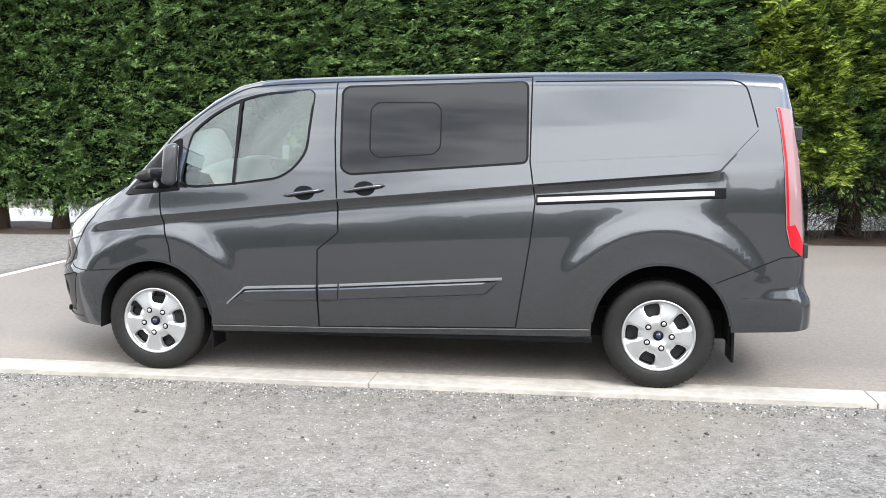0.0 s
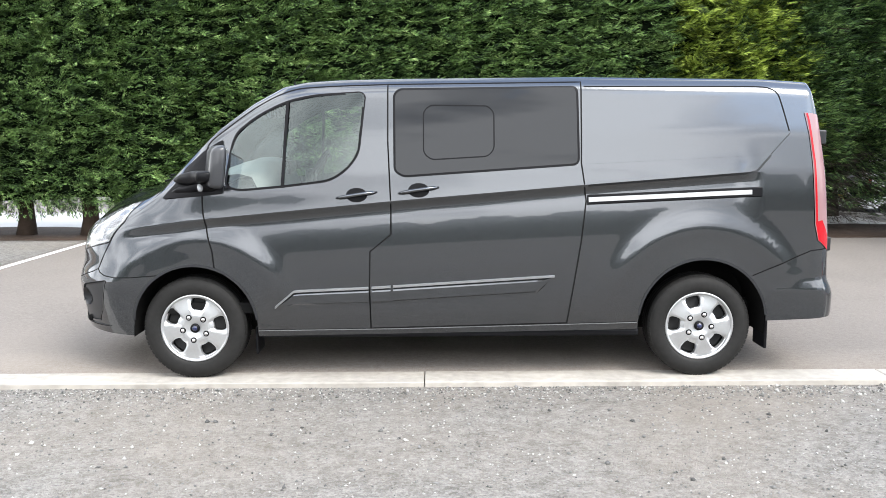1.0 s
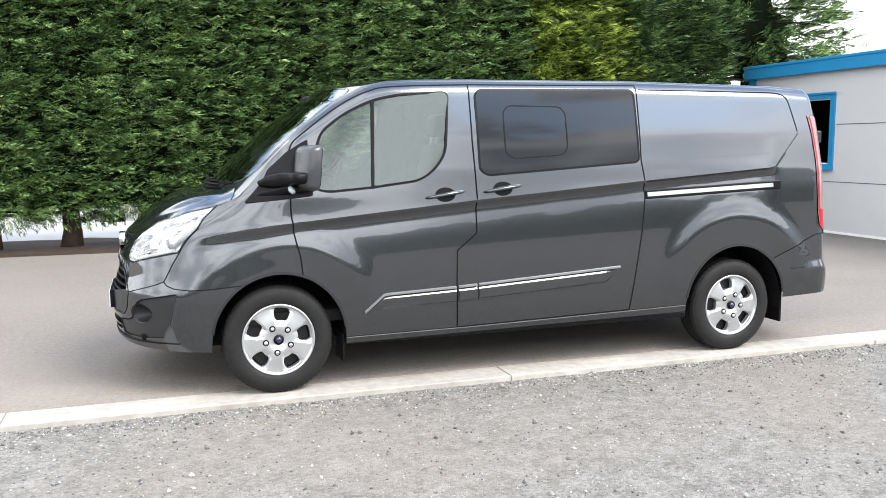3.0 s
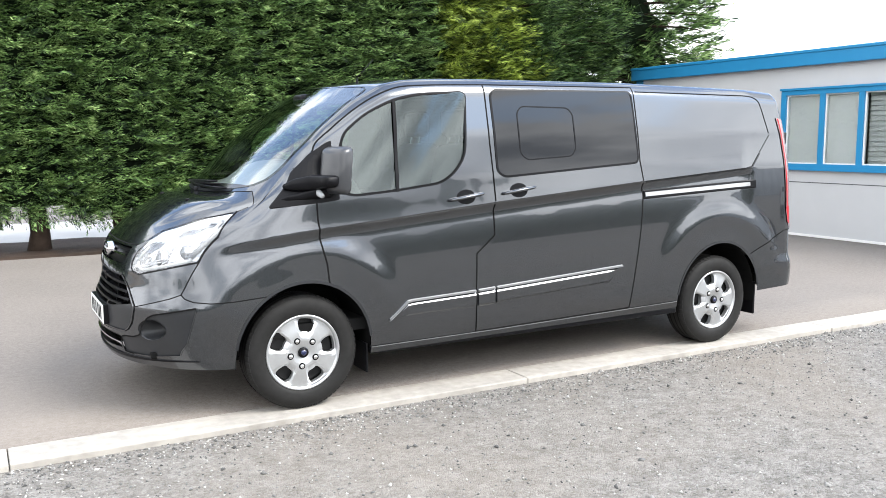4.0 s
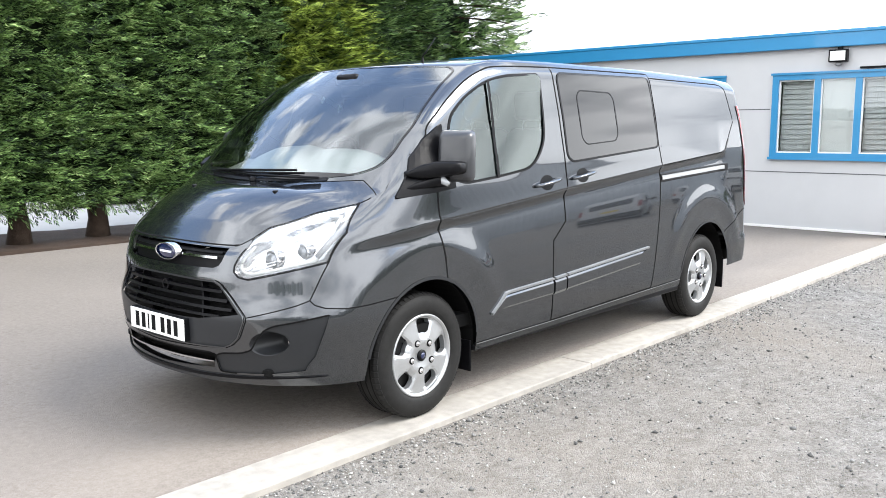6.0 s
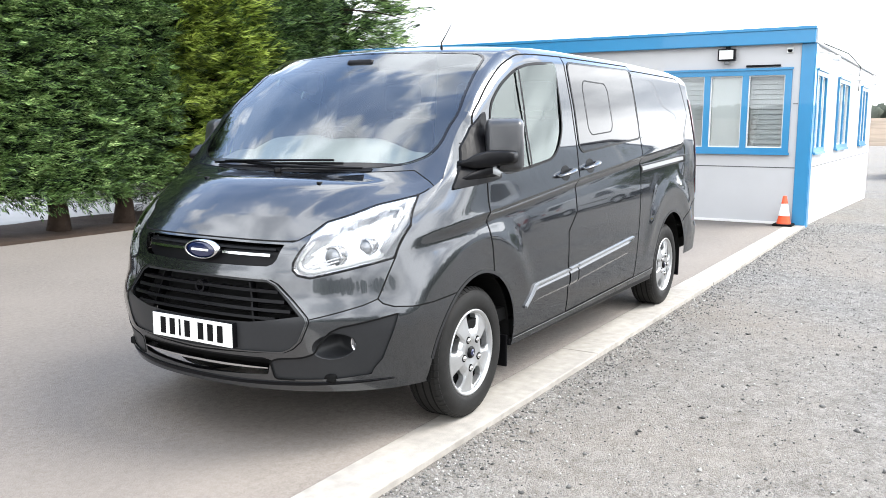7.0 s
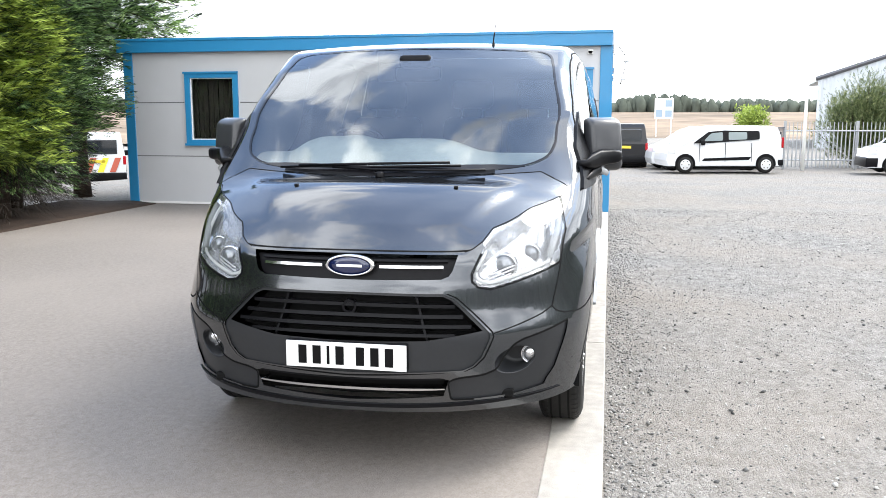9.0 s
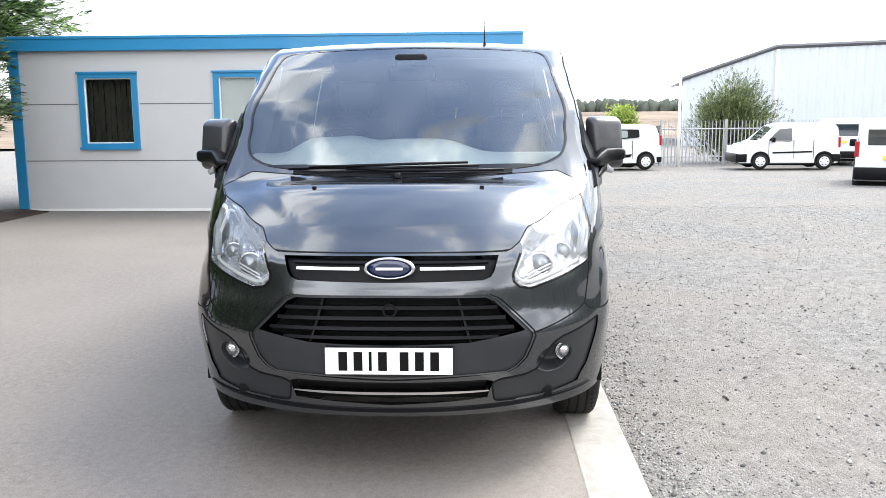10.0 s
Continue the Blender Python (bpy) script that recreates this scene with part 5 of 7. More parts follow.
def parked_van(m, label, paint, profile, w, roof_w, belt, wheels, wheel_r, windows, strip, bumpers, rear, category="van", group="parked vans", pane=None, band=None, gaps=()):
    van = empty("parked_van", label, category, group)
    b, wy = side_shell(profile, w, roof_w, belt)
    part("body", b, paint, van, smooth=False)
    for s in (-1, 1):
        if band:
            part("window_band", flank_panel(rounded(band, 0.05, 2), wy, s, 0.005), BLACK, van)
        for poly in windows:
            part("window", flank_panel(rounded(poly, 0.05, 2), wy, s, 0.011 if band else 0.006), pane or CARGLASS, van)
        for x in gaps:
            for za, zb in ((0.42, belt), (belt, belt + 0.14)):
                part("door_gap", flank_panel([(x, za), (x + 0.012, za), (x + 0.012, zb), (x, zb)], wy, s, 0.003), PAINT_DARK, van)
        if strip:
            part("side_strip", flank_panel(strip, wy, s, 0.015), BLACK, van)
        for x in wheels:
            # no hollow is cut: a black disc paints the arch's shade
            b = lathe_bm([(wheel_r + 0.07, -0.02), (wheel_r + 0.06, 0.012), (0.0, 0.014)], 28, "y", centre=(x, s * w, wheel_r + 0.02))
            if s < 0:
                for v in b.verts:
                    v.co.y = -2 * w - v.co.y
            bmesh.ops.delete(b, geom=[v for v in b.verts if v.co.z < 0.2], context="VERTS")
            part("wheel_arch", b, MATT, van)
            wh = new("wheel")
            wh.parent = van
            part("tyre", lathe_bm([(wheel_r * 0.62, -0.02), (wheel_r * 0.9, -0.01), (wheel_r, 0.02), (wheel_r, 0.17), (wheel_r * 0.6, 0.19)], 32, "y"), RUBBER, wh, smooth=True)
            part("rim", lathe_bm([(wheel_r * 0.64, -0.012), (wheel_r * 0.55, -0.022), (wheel_r * 0.3, -0.012), (wheel_r * 0.15, -0.028), (0.0, -0.03)], 24, "y"), STEELRIM, wh, smooth=True)
            for k in range(6):
                t = math.pi * k / 3
                part("rim_slot", box_bm(wheel_r * 0.42 * math.cos(t) - 0.02, wheel_r * 0.42 * math.cos(t) + 0.02, -0.025, -0.012, wheel_r * 0.42 * math.sin(t) - 0.02, wheel_r * 0.42 * math.sin(t) + 0.02, 0.006), MATT, wh)
            wh.matrix_local = pose(x, s * (w + 0.01), wheel_r, 0, 0, 0) if s < 0 else pose(x, s * (w + 0.01), wheel_r, 0, 0, 180)
    x0, x1 = min(q[0] for q in profile), max(q[0] for q in profile)
    for (xa, xb, za, zb) in bumpers:
        part("bumper", box_bm(xa, xb, -w - 0.012, w + 0.012, za, zb, 0.05, seg=3), BLACK, van, smooth=True)
    lx = x0 + 0.10
    for s in (-1, 1):
        part("headlamp", box_bm(lx - 0.06, lx + 0.22, s * w - (0.02 if s > 0 else 0.006), s * w + (0.006 if s > 0 else 0.02), 0.74, 0.90, 0.004), REFLECTOR, van)
        part("tail_lamp", box_bm(x1 - 0.07, x1 + 0.010, s * (w - 0.10) if s > 0 else s * (w + 0.008), s * (w + 0.008) if s > 0 else s * (w - 0.10), rear["lamp"][0], rear["lamp"][1], 0.02), RED, van)
        mx_ = rear["mirror"]
        part("mirror", box_bm(mx_, mx_ + 0.12, s * (w + 0.10) - 0.09, s * (w + 0.10) + 0.09, 1.05, 1.25, 0.03), BLACK, van, smooth=True)
    zt = max(q[1] for q in profile)
    part("rear_window", box_bm(x1 - 0.06, x1 + 0.006, -roof_w + 0.12, roof_w - 0.12, rear["win"][0], rear["win"][1], 0.02), CARGLASS, van)
    part("windscreen", WEDGE(rear["screen"], roof_w), CARGLASS, van)
    part("plate", box_bm(x1 + 0.004, x1 + 0.02, -0.26, 0.26, rear["plate"], rear["plate"] + 0.11), YELLOWPLATE, van)
    part("underbody", box_bm(x0 + 0.35, x1 - 0.25, -w + 0.12, w - 0.12, 0.16, 0.34), MATT, van)
    van.matrix_world = m
    return van


def WEDGE(quad, hw):
    (xa, za), (xb, zb) = quad
    b = bmesh.new()
    n = Vector((-(zb - za), 0, xb - xa)).normalized() * 0.008
    b.faces.new([b.verts.new(Vector((x, y, z)) + n) for x, y, z in ((xa, -hw + 0.02, za), (xb, -hw + 0.08, zb), (xb, hw - 0.08, zb), (xa, hw - 0.02, za))])
    thicken(b, b.faces[:], 0.01)
    return b


SMALL = dict(profile=[(-0.85, 0.24), (-0.90, 0.50), (-0.84, 0.80), (-0.60, 0.98), (-0.05, 1.10), (0.52, 1.68), (0.85, 1.80), (1.5, 1.83), (2.75, 1.80), (2.92, 1.62), (3.0, 0.95), (3.0, 0.30), (2.85, 0.24)], w=0.90, roof_w=0.74, belt=1.0, wheels=(0.0, 2.42), wheel_r=0.31,
             windows=[[(0.28, 1.12), (0.70, 1.56), (1.18, 1.60), (1.18, 1.08)]], strip=[(0.45, 0.62), (1.95, 0.66), (1.95, 0.72), (0.45, 0.68)], bumpers=[(-0.93, -0.50, 0.26, 0.62), (2.64, 3.04, 0.28, 0.60)],
             rear=dict(lamp=(0.85, 1.25), mirror=0.38, win=(1.15, 1.55), screen=((-0.02, 1.12), (0.50, 1.66)), plate=0.78), gaps=(0.30, 1.25, 2.0))
LONG = dict(profile=[(-0.66, 0.26), (-0.72, 0.48), (-0.68, 0.74), (-0.52, 0.92), (0.02, 1.08), (0.42, 1.38), (0.78, 1.62), (1.15, 1.74), (2.2, 1.79), (3.2, 1.77), (3.50, 1.70), (3.62, 1.40), (3.70, 1.0), (3.70, 0.34), (3.55, 0.26)], w=0.90, roof_w=0.74, belt=1.0, wheels=(0.0, 3.06), wheel_r=0.32,
            windows=[[(0.66, 1.20), (0.95, 1.49), (1.40, 1.54), (1.40, 1.22)], [(1.62, 1.24), (1.62, 1.54), (2.32, 1.54), (2.32, 1.27)]], strip=[(0.62, 0.46), (2.40, 0.50), (2.50, 0.62), (0.72, 0.56)], bumpers=[(3.50, 3.74, 0.28, 0.52)],
            rear=dict(lamp=(0.95, 1.35), mirror=0.55, win=(1.2, 1.55), screen=((0.06, 1.10), (0.76, 1.60)), plate=0.85),
            band=[(0.28, 1.12), (0.86, 1.55), (1.45, 1.60), (2.80, 1.58), (2.80, 1.27), (1.0, 1.14)], gaps=(0.52, 1.50, 2.50))
TALL = dict(profile=[(-0.90, 0.26), (-0.95, 0.55), (-0.86, 0.95), (-0.2, 1.20), (0.55, 1.78), (0.9, 1.92), (2.4, 1.97), (3.7, 1.95), (3.86, 1.80), (3.95, 1.1), (3.95, 0.34), (3.8, 0.26)], w=0.95, roof_w=0.80, belt=1.1, wheels=(0.0, 3.0), wheel_r=0.33,
            windows=[[(0.2, 1.2), (0.7, 1.66), (1.3, 1.70), (1.3, 1.2)]], strip=None, bumpers=[(-0.98, -0.6, 0.28, 0.62), (3.72, 4.0, 0.30, 0.58)],
            rear=dict(lamp=(0.85, 1.15), mirror=0.4, win=(1.22, 1.72), screen=((-0.15, 1.23), (0.54, 1.76)), plate=0.92))
YARD_Z = -0.49
parked_van(pose(30.1, -2.68, YARD_Z, 0, 0, -78), "white crew van parked side-on in the yard", WHITE, pane=LIGHTGLASS, **LONG)
parked_van(pose(30.6, -10.3, YARD_Z, 0, 0, -92), "small white van with black bumpers and door strip", WHITE, **SMALL)
parked_van(pose(33.0, -2.3, YARD_Z - 0.05, 0, 0, -80), "white van in the row behind", WHITE, **LONG)
parked_van(pose(35.6, -2.6, YARD_Z - 0.05, 0, 0, -80), "white van in the row behind", WHITE, **LONG)
parked_van(pose(36.5, -15.9, YARD_Z, 0, 0, 160), "white van seen from its rear", WHITE, **TALL)
parked_van(pose(20.2, -10.85, -0.34, 0, 0, 156), "white van seen from its rear, black lower bumper", WHITE, **SMALL)
parked_van(pose(37.2, -0.62, -0.62, 0, 0, 181), "black van seen from its rear with yellow plate", BLACKPAINT, **TALL)
for x, y, a in ((-4.5, 15.5, 10), (2.6, 16.0, -6), (7.5, 17.0, 4), (17.0, 17.5, 160), (13.5, 15.0, 200)):
    parked_van(pose(x, y, -0.55, 0, 0, a), "white van parked beyond the hedge", WHITE, **SMALL)
truck = parked_van(pose(26.0, 19.5, -0.9, 0, 0, 212), "white works truck with yellow and red rear chevrons", WHITE, **TALL)
for k in range(4):
    b = bmesh.new()
    y0 = -0.8 + 0.4 * k
    b.faces.new([b.verts.new(q) for q in ((3.97, y0, 0.6), (3.97, y0 + 0.2, 0.6), (3.97, y0 + 0.4, 1.1), (3.97, y0 + 0.2, 1.1))])
    thicken(b, b.faces[:], 0.01)
    part("chevron", b, ORANGERED if k % 2 else YELLOW, truck)

# ---------------------------------------------------------------- palisade fence, lamp post, shrub, shed, sign
GALV = material("galvanised_steel", (0.36, 0.37, 0.38), 0.5, 0.6, vary=0.15, scale=12)
CLAD = material("shed_cladding", (0.50, 0.535, 0.575), 0.5, 0.1, vary=0.04, scale=0.6)
CLADDARK = material("shed_edge", (0.10, 0.10, 0.11), 0.6)
FENCE = empty("palisade_fence", "grey galvanised palisade security fence", "fence", at=(0, 0, 0))
pale = box_bm(-0.032, 0.032, -0.008, 0.008, 0.05, 1.9)
for v in pale.verts:
    if v.co.z > 1.8:
        v.co.x *= 0.35
pale_me = bpy.data.meshes.new("pale")
pale.to_mesh(pale_me)
pale.free()
pale_me.materials.append(GALV)
fx0, fy0, fx1, fy1 = 33.6, -7.2, 33.2, -24.0
n = 108
for k in range(n):
    t = k / (n - 1)
    ob = new("pale", pale_me)
    ob.parent = FENCE
    ob.matrix_local = pose(fx0 + (fx1 - fx0) * t, fy0 + (fy1 - fy0) * t, YARD_Z, 0, 0, 91)
for z in (0.35, 1.55):
    part("rail", tube_bm([(fx0 + 0.03, fy0, YARD_Z + z), (fx1 + 0.03, fy1, YARD_Z + z)], 0.03, 4), GALV, FENCE)
for k in range(7):
    t = k / 6
    part("post", box_bm(fx0 + (fx1 - fx0) * t + 0.05, fx0 + (fx1 - fx0) * t + 0.15, fy0 + (fy1 - fy0) * t - 0.05, fy0 + (fy1 - fy0) * t + 0.05, YARD_Z - 0.1, YARD_Z + 1.95), GALV, FENCE)
gate = empty("mesh_gate", "dark grey mesh gate beside the fence", "gate")
for k in range(44):
    y = -7.15 + 1.25 * k / 43
    part("bar", tube_bm([(33.65, y, YARD_Z + 0.05), (33.65, y, YARD_Z + 1.7)], 0.013, 4), CLADDARK, gate)
for z in (0.08, 0.85, 1.68):
    part("rail", tube_bm([(33.65, -7.2, YARD_Z + z), (33.65, -5.9, YARD_Z + z)], 0.025, 4), CLADDARK, gate)
POST = empty("lamp_post", "slim white lamp post", "post", at=(32.6, -7.75, YARD_Z))
part("pole", tube_bm([(0, 0, -0.1), (0, 0, 3.0), (0, 0, 9.0)], [0.075, 0.06, 0.04], 10), UPVC, POST, smooth=True)
part("lamp_head", box_bm(-0.28, 0.10, -0.08, 0.08, 8.98, 9.08, 0.03), UPVC, POST)
rng = np.random.default_rng(12)
shrub = empty("shrub", "loose grey-green shrub behind the fence", "shrub", at=(36.4, -10.9, YARD_Z))
pts, outs = [], []
for k in range(46):
    a, r = rng.uniform(0, 6.28), rng.uniform(0.2, 2.1)
    h = 3.9 * (1 - (r / 2.9) ** 2) * rng.uniform(0.7, 1.05)
    stem = [Vector((0.3 * math.cos(a), 0.3 * math.sin(a), 0)), Vector((0.6 * r * math.cos(a), 0.6 * r * math.sin(a), h * 0.55)), Vector((r * math.cos(a), r * math.sin(a), h))]
    part("stem", tube_bm(stem, [0.03, 0.02, 0.006], 5), BARK, shrub, smooth=True)
    for j in range(230):
        t = rng.uniform(0.25, 1.0)
        pts.append(tuple(stem[0].lerp(stem[2], t) + Vector(rng.normal(0, 0.30, 3))))
        outs.append((math.cos(a) * 0.5, math.sin(a) * 0.5, 0.7))
co, fl = fronds(np.array(pts), np.array(outs), 0.24, rng, 0.3, 6)
mesh_object("foliage", sheet_mesh("foliage", co, fl), SHRUB, shrub, False)
lime = empty("young_tree", "small lime-green tree in the field", "tree", at=(75, -12.2, -1.2))
part("trunk", tube_bm([(0, 0, -0.2), (0, 0, 1.5), (0.1, 0, 3.2)], [0.12, 0.09, 0.04], 8), BARK, lime, smooth=True)
LIME = leaf_material("lime_leaf", (0.20, 0.28, 0.05), (0.42, 0.52, 0.10), (0.62, 0.70, 0.18))
q = np.clip(rng.normal(0, 0.62, (2200, 3)), -1.25, 1.25) * (1.0, 1.0, 1.0) + (0, 0, 2.5)
co, fl = fronds(q, rng.normal(0, 1, (2200, 3)) + (0, 0, 0.5), 0.36, rng, 0.2, 6, 0.08)
mesh_object("foliage", sheet_mesh("foliage", co, fl), LIME, lime, False)

# ribbed metal shed: gable towards the yard
SHED = empty("metal_shed", "large pale grey ribbed metal shed with dark roof edge", "building", at=(0, 0, 0))


def ribbed(p0, p1, z0, za, zb, pitch, depth, mat):
    """A ribbed sheet wall from p0 to p1 whose top runs from za to zb."""
    p0, p1 = Vector(p0), Vector(p1)
    d = p1 - p0
    n = int(d.length / pitch)
    nrm = Vector((d.y, -d.x, 0)).normalized() * depth
    b = bmesh.new()
    rows = []
    for k in range(n * 4 + 1):
        t = k / (n * 4)
        o = nrm if (k % 4) in (1, 2) else Vector((0, 0, 0))
        q = p0 + d * t + o
        rows.append([b.verts.new((q.x, q.y, z0)), b.verts.new((q.x, q.y, za + (zb - za) * t))])
    for r0, r1 in zip(rows, rows[1:]):
        b.faces.new((r0[0], r1[0], r1[1], r0[1]))
    thicken(b, b.faces[:], 0.04)
    return part("cladding", b, mat, SHED)


ribbed((62, -14.6, 0), (60, -20.8, 0), -1.2, 4.35, 6.5, 0.5, 0.06, CLAD)
ribbed((60, -20.8, 0), (50, -50, 0), -1.2, 6.5, 6.7, 0.6, 0.06, CLAD)
part("roof_edge", tube_bm([(61.9, -14.4, 4.4), (59.9, -20.8, 6.6), (49.9, -50, 6.8)], 0.16, 4), CLADDARK, SHED)
b = bmesh.new()
b.faces.new([b.verts.new(q) for q in ((62, -14.6, 4.4), (60, -20.8, 6.55), (50, -50, 6.75), (80, -60, 9.0), (92, -20, 5))])
thicken(b, b.faces[:], 0.1)
part("roof", b, CLAD, SHED)
part("door_edge", box_bm(59.85, 59.95, -20.95, -20.75, -1, 6.4), UPVC, SHED)

SIGNBLUE = material("faded_sign_blue", (0.30, 0.40, 0.50), 0.6)
SIGN = empty("site_sign", "white site sign with blue panels on two posts", "sign", at=(120, -7.9, -0.6))
for y in (-0.5, 1.5):
    part("post", tube_bm([(0.14, y, -0.5), (0.14, y, 5.2)], 0.08, 6), UPVC, SIGN)
part("board", box_bm(-0.05, 0.05, -0.75, 1.8, 2.2, 5.05, 0.03), UPVC, SIGN)
for y0, y1, z0, z1 in ((-0.55, 0.35, 3.9, 4.8), (0.75, 1.6, 2.5, 3.5), (-0.55, 0.35, 2.5, 3.4)):
    part("panel", box_bm(-0.07, -0.055, y0, y1, z0, z1), SIGNBLUE, SIGN)

# ---------------------------------------------------------------- things at the office
ORANGE = material("cone_orange", (0.80, 0.10, 0.03), 0.5, vary=0.1, scale=20)
CONE = empty("traffic_cone", "orange and white traffic cone on the kerb end", "cone", at=(9.90, 0.235, 0.0))
part("base", box_bm(-0.14, 0.14, -0.14, 0.14, 0.0, 0.03, 0.01), MATT, CONE)
part("body", lathe_bm([(0.105, 0.03), (0.078, 0.145), (0.078, 0.146), (0.030, 0.44), (0.022, 0.45), (0.0, 0.45)], 24, "z"), ORANGE, CONE, smooth=True)
part("sleeve", lathe_bm([(0.082, 0.15), (0.0395, 0.375), (0.038, 0.376)], 24, "z"), PLATE, CONE, "white reflective sleeve", smooth=True)
FLOOD = empty("floodlight", "black-framed floodlight with pale glass on the office wall", "lamp", at=(WX, 1.21, 2.56))
part("housing", box_bm(-0.14, -0.05, -0.13, 0.13, -0.09, 0.09, 0.012), BLACK, FLOOD)
part("glass", box_bm(-0.146, -0.141, -0.105, 0.105, -0.068, 0.068), PALEGLASS, FLOOD)
part("bracket", box_bm(-0.06, -0.002, -0.03, 0.03, 0.06, 0.13, 0.005), BLACK, FLOOD)
part("sensor", box_bm(-0.11, -0.05, -0.035, 0.035, -0.14, -0.092, 0.01), STEELGREY, FLOOD)
CCTV = empty("security_camera", "small dark dome security camera on the wall", "camera", at=(WX, 0.31, 2.59))
part("mount", box_bm(-0.03, -0.001, -0.045, 0.045, -0.03, 0.05, 0.008), UPVC, CCTV)
part("dome", lathe_bm([(0.036, 0.0), (0.034, -0.02), (0.022, -0.037), (0.0, -0.042)], 16, "z", centre=(-0.045, 0, 0.02)), BLACK, CCTV, smooth=True)
# slim black sign bar, not a lamp
BARSIGN = empty("light_bar", "slim black bar fixed above the window", "light", at=(WX, 0.68, 2.385))
part("bar", box_bm(-0.035, -0.002, -0.25, 0.25, -0.014, 0.014, 0.006), BLACK, BARSIGN)
for x, z in ((10.6, 2.55), (13.9, 2.4), (17.0, 2.45)):
    br = empty("wall_camera", "small white camera on a wall bracket", "camera", at=(x, BY0, z))
    part("arm", tube_bm([(0, 0.0, 0.05), (0, -0.18, 0.02), (0, -0.24, -0.03)], 0.014, 6), UPVC, br)
    part("head", box_bm(-0.14, 0.03, -0.30, -0.20, -0.09, -0.02, 0.015), UPVC, br)
cable = empty("cable", "thin dark cable sagging along the side wall", "cable")
part("strand", tube_bm([(10.1, -0.14, 2.68), (12.0, -0.28, 2.66), (13.6, -0.30, 2.55), (14.6, -0.2, 2.15)], 0.008, 5), MATT, cable)

# ---------------------------------------------------------------- loose stones on the gravel
rng = np.random.default_rng(77)
N_ST = 26000
sx, sy = rng.uniform(-6, 11, N_ST), -0.08 - 6.2 * rng.uniform(0, 1, N_ST) ** 1.4
edge_n = 5000
sx[:edge_n], sy[:edge_n] = rng.uniform(-7, 10, edge_n), -0.05 - np.abs(rng.normal(0, 0.16, edge_n))
size = rng.uniform(0.004, 0.0085, N_ST) * (1 + 0.9 * (rng.uniform(0, 1, N_ST) > 0.93))
octa = np.array([(1, 0, 0), (-1, 0, 0), (0, 1, 0), (0, -1, 0), (0, 0, 0.75), (0, 0, -0.75)], dtype=float)
jit = octa[None] * rng.uniform(0.55, 1.35, (N_ST, 6, 3)) + rng.normal(0, 0.16, (N_ST, 6, 3))
ang = rng.uniform(0, 6.28, N_ST)
ca, sa = np.cos(ang)[:, None], np.sin(ang)[:, None]
rx = jit[..., 0] * ca - jit[..., 1] * sa
ry = jit[..., 0] * sa + jit[..., 1] * ca
gz = np.array([gravel_height(a, b) for a, b in zip(sx, sy)])
co = np.stack([rx * size[:, None] + sx[:, None], ry * size[:, None] + sy[:, None], jit[..., 2] * size[:, None] + (gz + size * 0.3)[:, None]], axis=2).reshape(-1, 3)
tri = np.array([(0, 2, 4), (2, 1, 4), (1, 3, 4), (3, 0, 4), (2, 0, 5), (1, 2, 5), (3, 1, 5), (0, 3, 5)])
fl = (np.arange(N_ST)[:, None, None] * 6 + tri[None]).reshape(-1, 3)
tagged(mesh_object("gravel_stones", sheet_mesh("gravel_stones", co, fl), STONE, None, False), "loose grey and pale gravel chippings", "gravel", kind="stuff")


def front_pt(v, z, off=0.0):
    q = wall_point(p_of(v=abs(v), z=z), z, off)
    return flip_y(q) if v < 0 else q


def front_bar(name, v0, v1, zf, h, out, depth, mat, n=24, label="", parent=None, bm=None, taper=0.0):
    """A bar that follows the nose from v0 to v1 at the height zf(v)."""
    own = bm is None
    b = bm or bmesh.new()
    rows = []
    for i in range(n + 1):
        v = v0 + (v1 - v0) * i / n
        z = zf(v)
        hh = h * (1 - taper * (2 * i / n - 1) ** 4)
        rows.append([b.verts.new(front_pt(v, z + s * hh / 2, o)) for s, o in ((-1, out), (1, out), (1, out - depth), (-1, out - depth))])
    for r0, r1 in zip(rows, rows[1:]):
        for k in range(4):
            b.faces.new((r0[k], r0[(k + 1) % 4], r1[(k + 1) % 4], r1[k]))
    b.faces.new(rows[0])
    b.faces.new(rows[-1][::-1])
    bmesh.ops.recalc_face_normals(b, faces=b.faces[:])
    return part(name, b, mat, parent or VAN, label) if own else b


# nose: grilles, intake, badge and plate
centre_panel("grille_back", "grille_low", MATT, -0.085)
centre_panel("grille_back", "grille_up", BLACK, -0.028)
centre_panel("intake_back", "intake", MATT, -0.06)
for z, w in ((0.748, 0.445), (0.708, 0.48), (0.669, 0.515), (0.632, 0.45)):
    front_bar("slat", -w, w, lambda v, z=z: z - 0.02 * v * v, 0.014, -0.012, 0.05, BLACK, 30)
for s in (-1, 1):
    b = bmesh.new()
    rows = []
    for i in range(7):
        z, v = 0.60 + 0.18 * i / 6, s * (0.335 + 0.055 * (1 - i / 6) - 0.05)
        rows.append([b.verts.new(front_pt(v + dv, z, o)) for dv, o in ((-0.005, -0.03), (0.005, -0.03), (0.005, -0.07), (-0.005, -0.07))])
    for r0, r1 in zip(rows, rows[1:]):
        for k in range(4):
            b.faces.new((r0[k], r0[(k + 1) % 4], r1[(k + 1) % 4], r1[k]))
    part("grille_strut", b, BLACK, VAN)
lathe = lathe_bm([(0.030, 0.03), (0.030, 0.0), (0.021, 0.0), (0.021, 0.03)], 20, "x", centre=(front_pt(0.0, 0.735, 0).x + 0.012, CY, 0.735))
part("tow_eye_ring", lathe, BLACK, VAN)
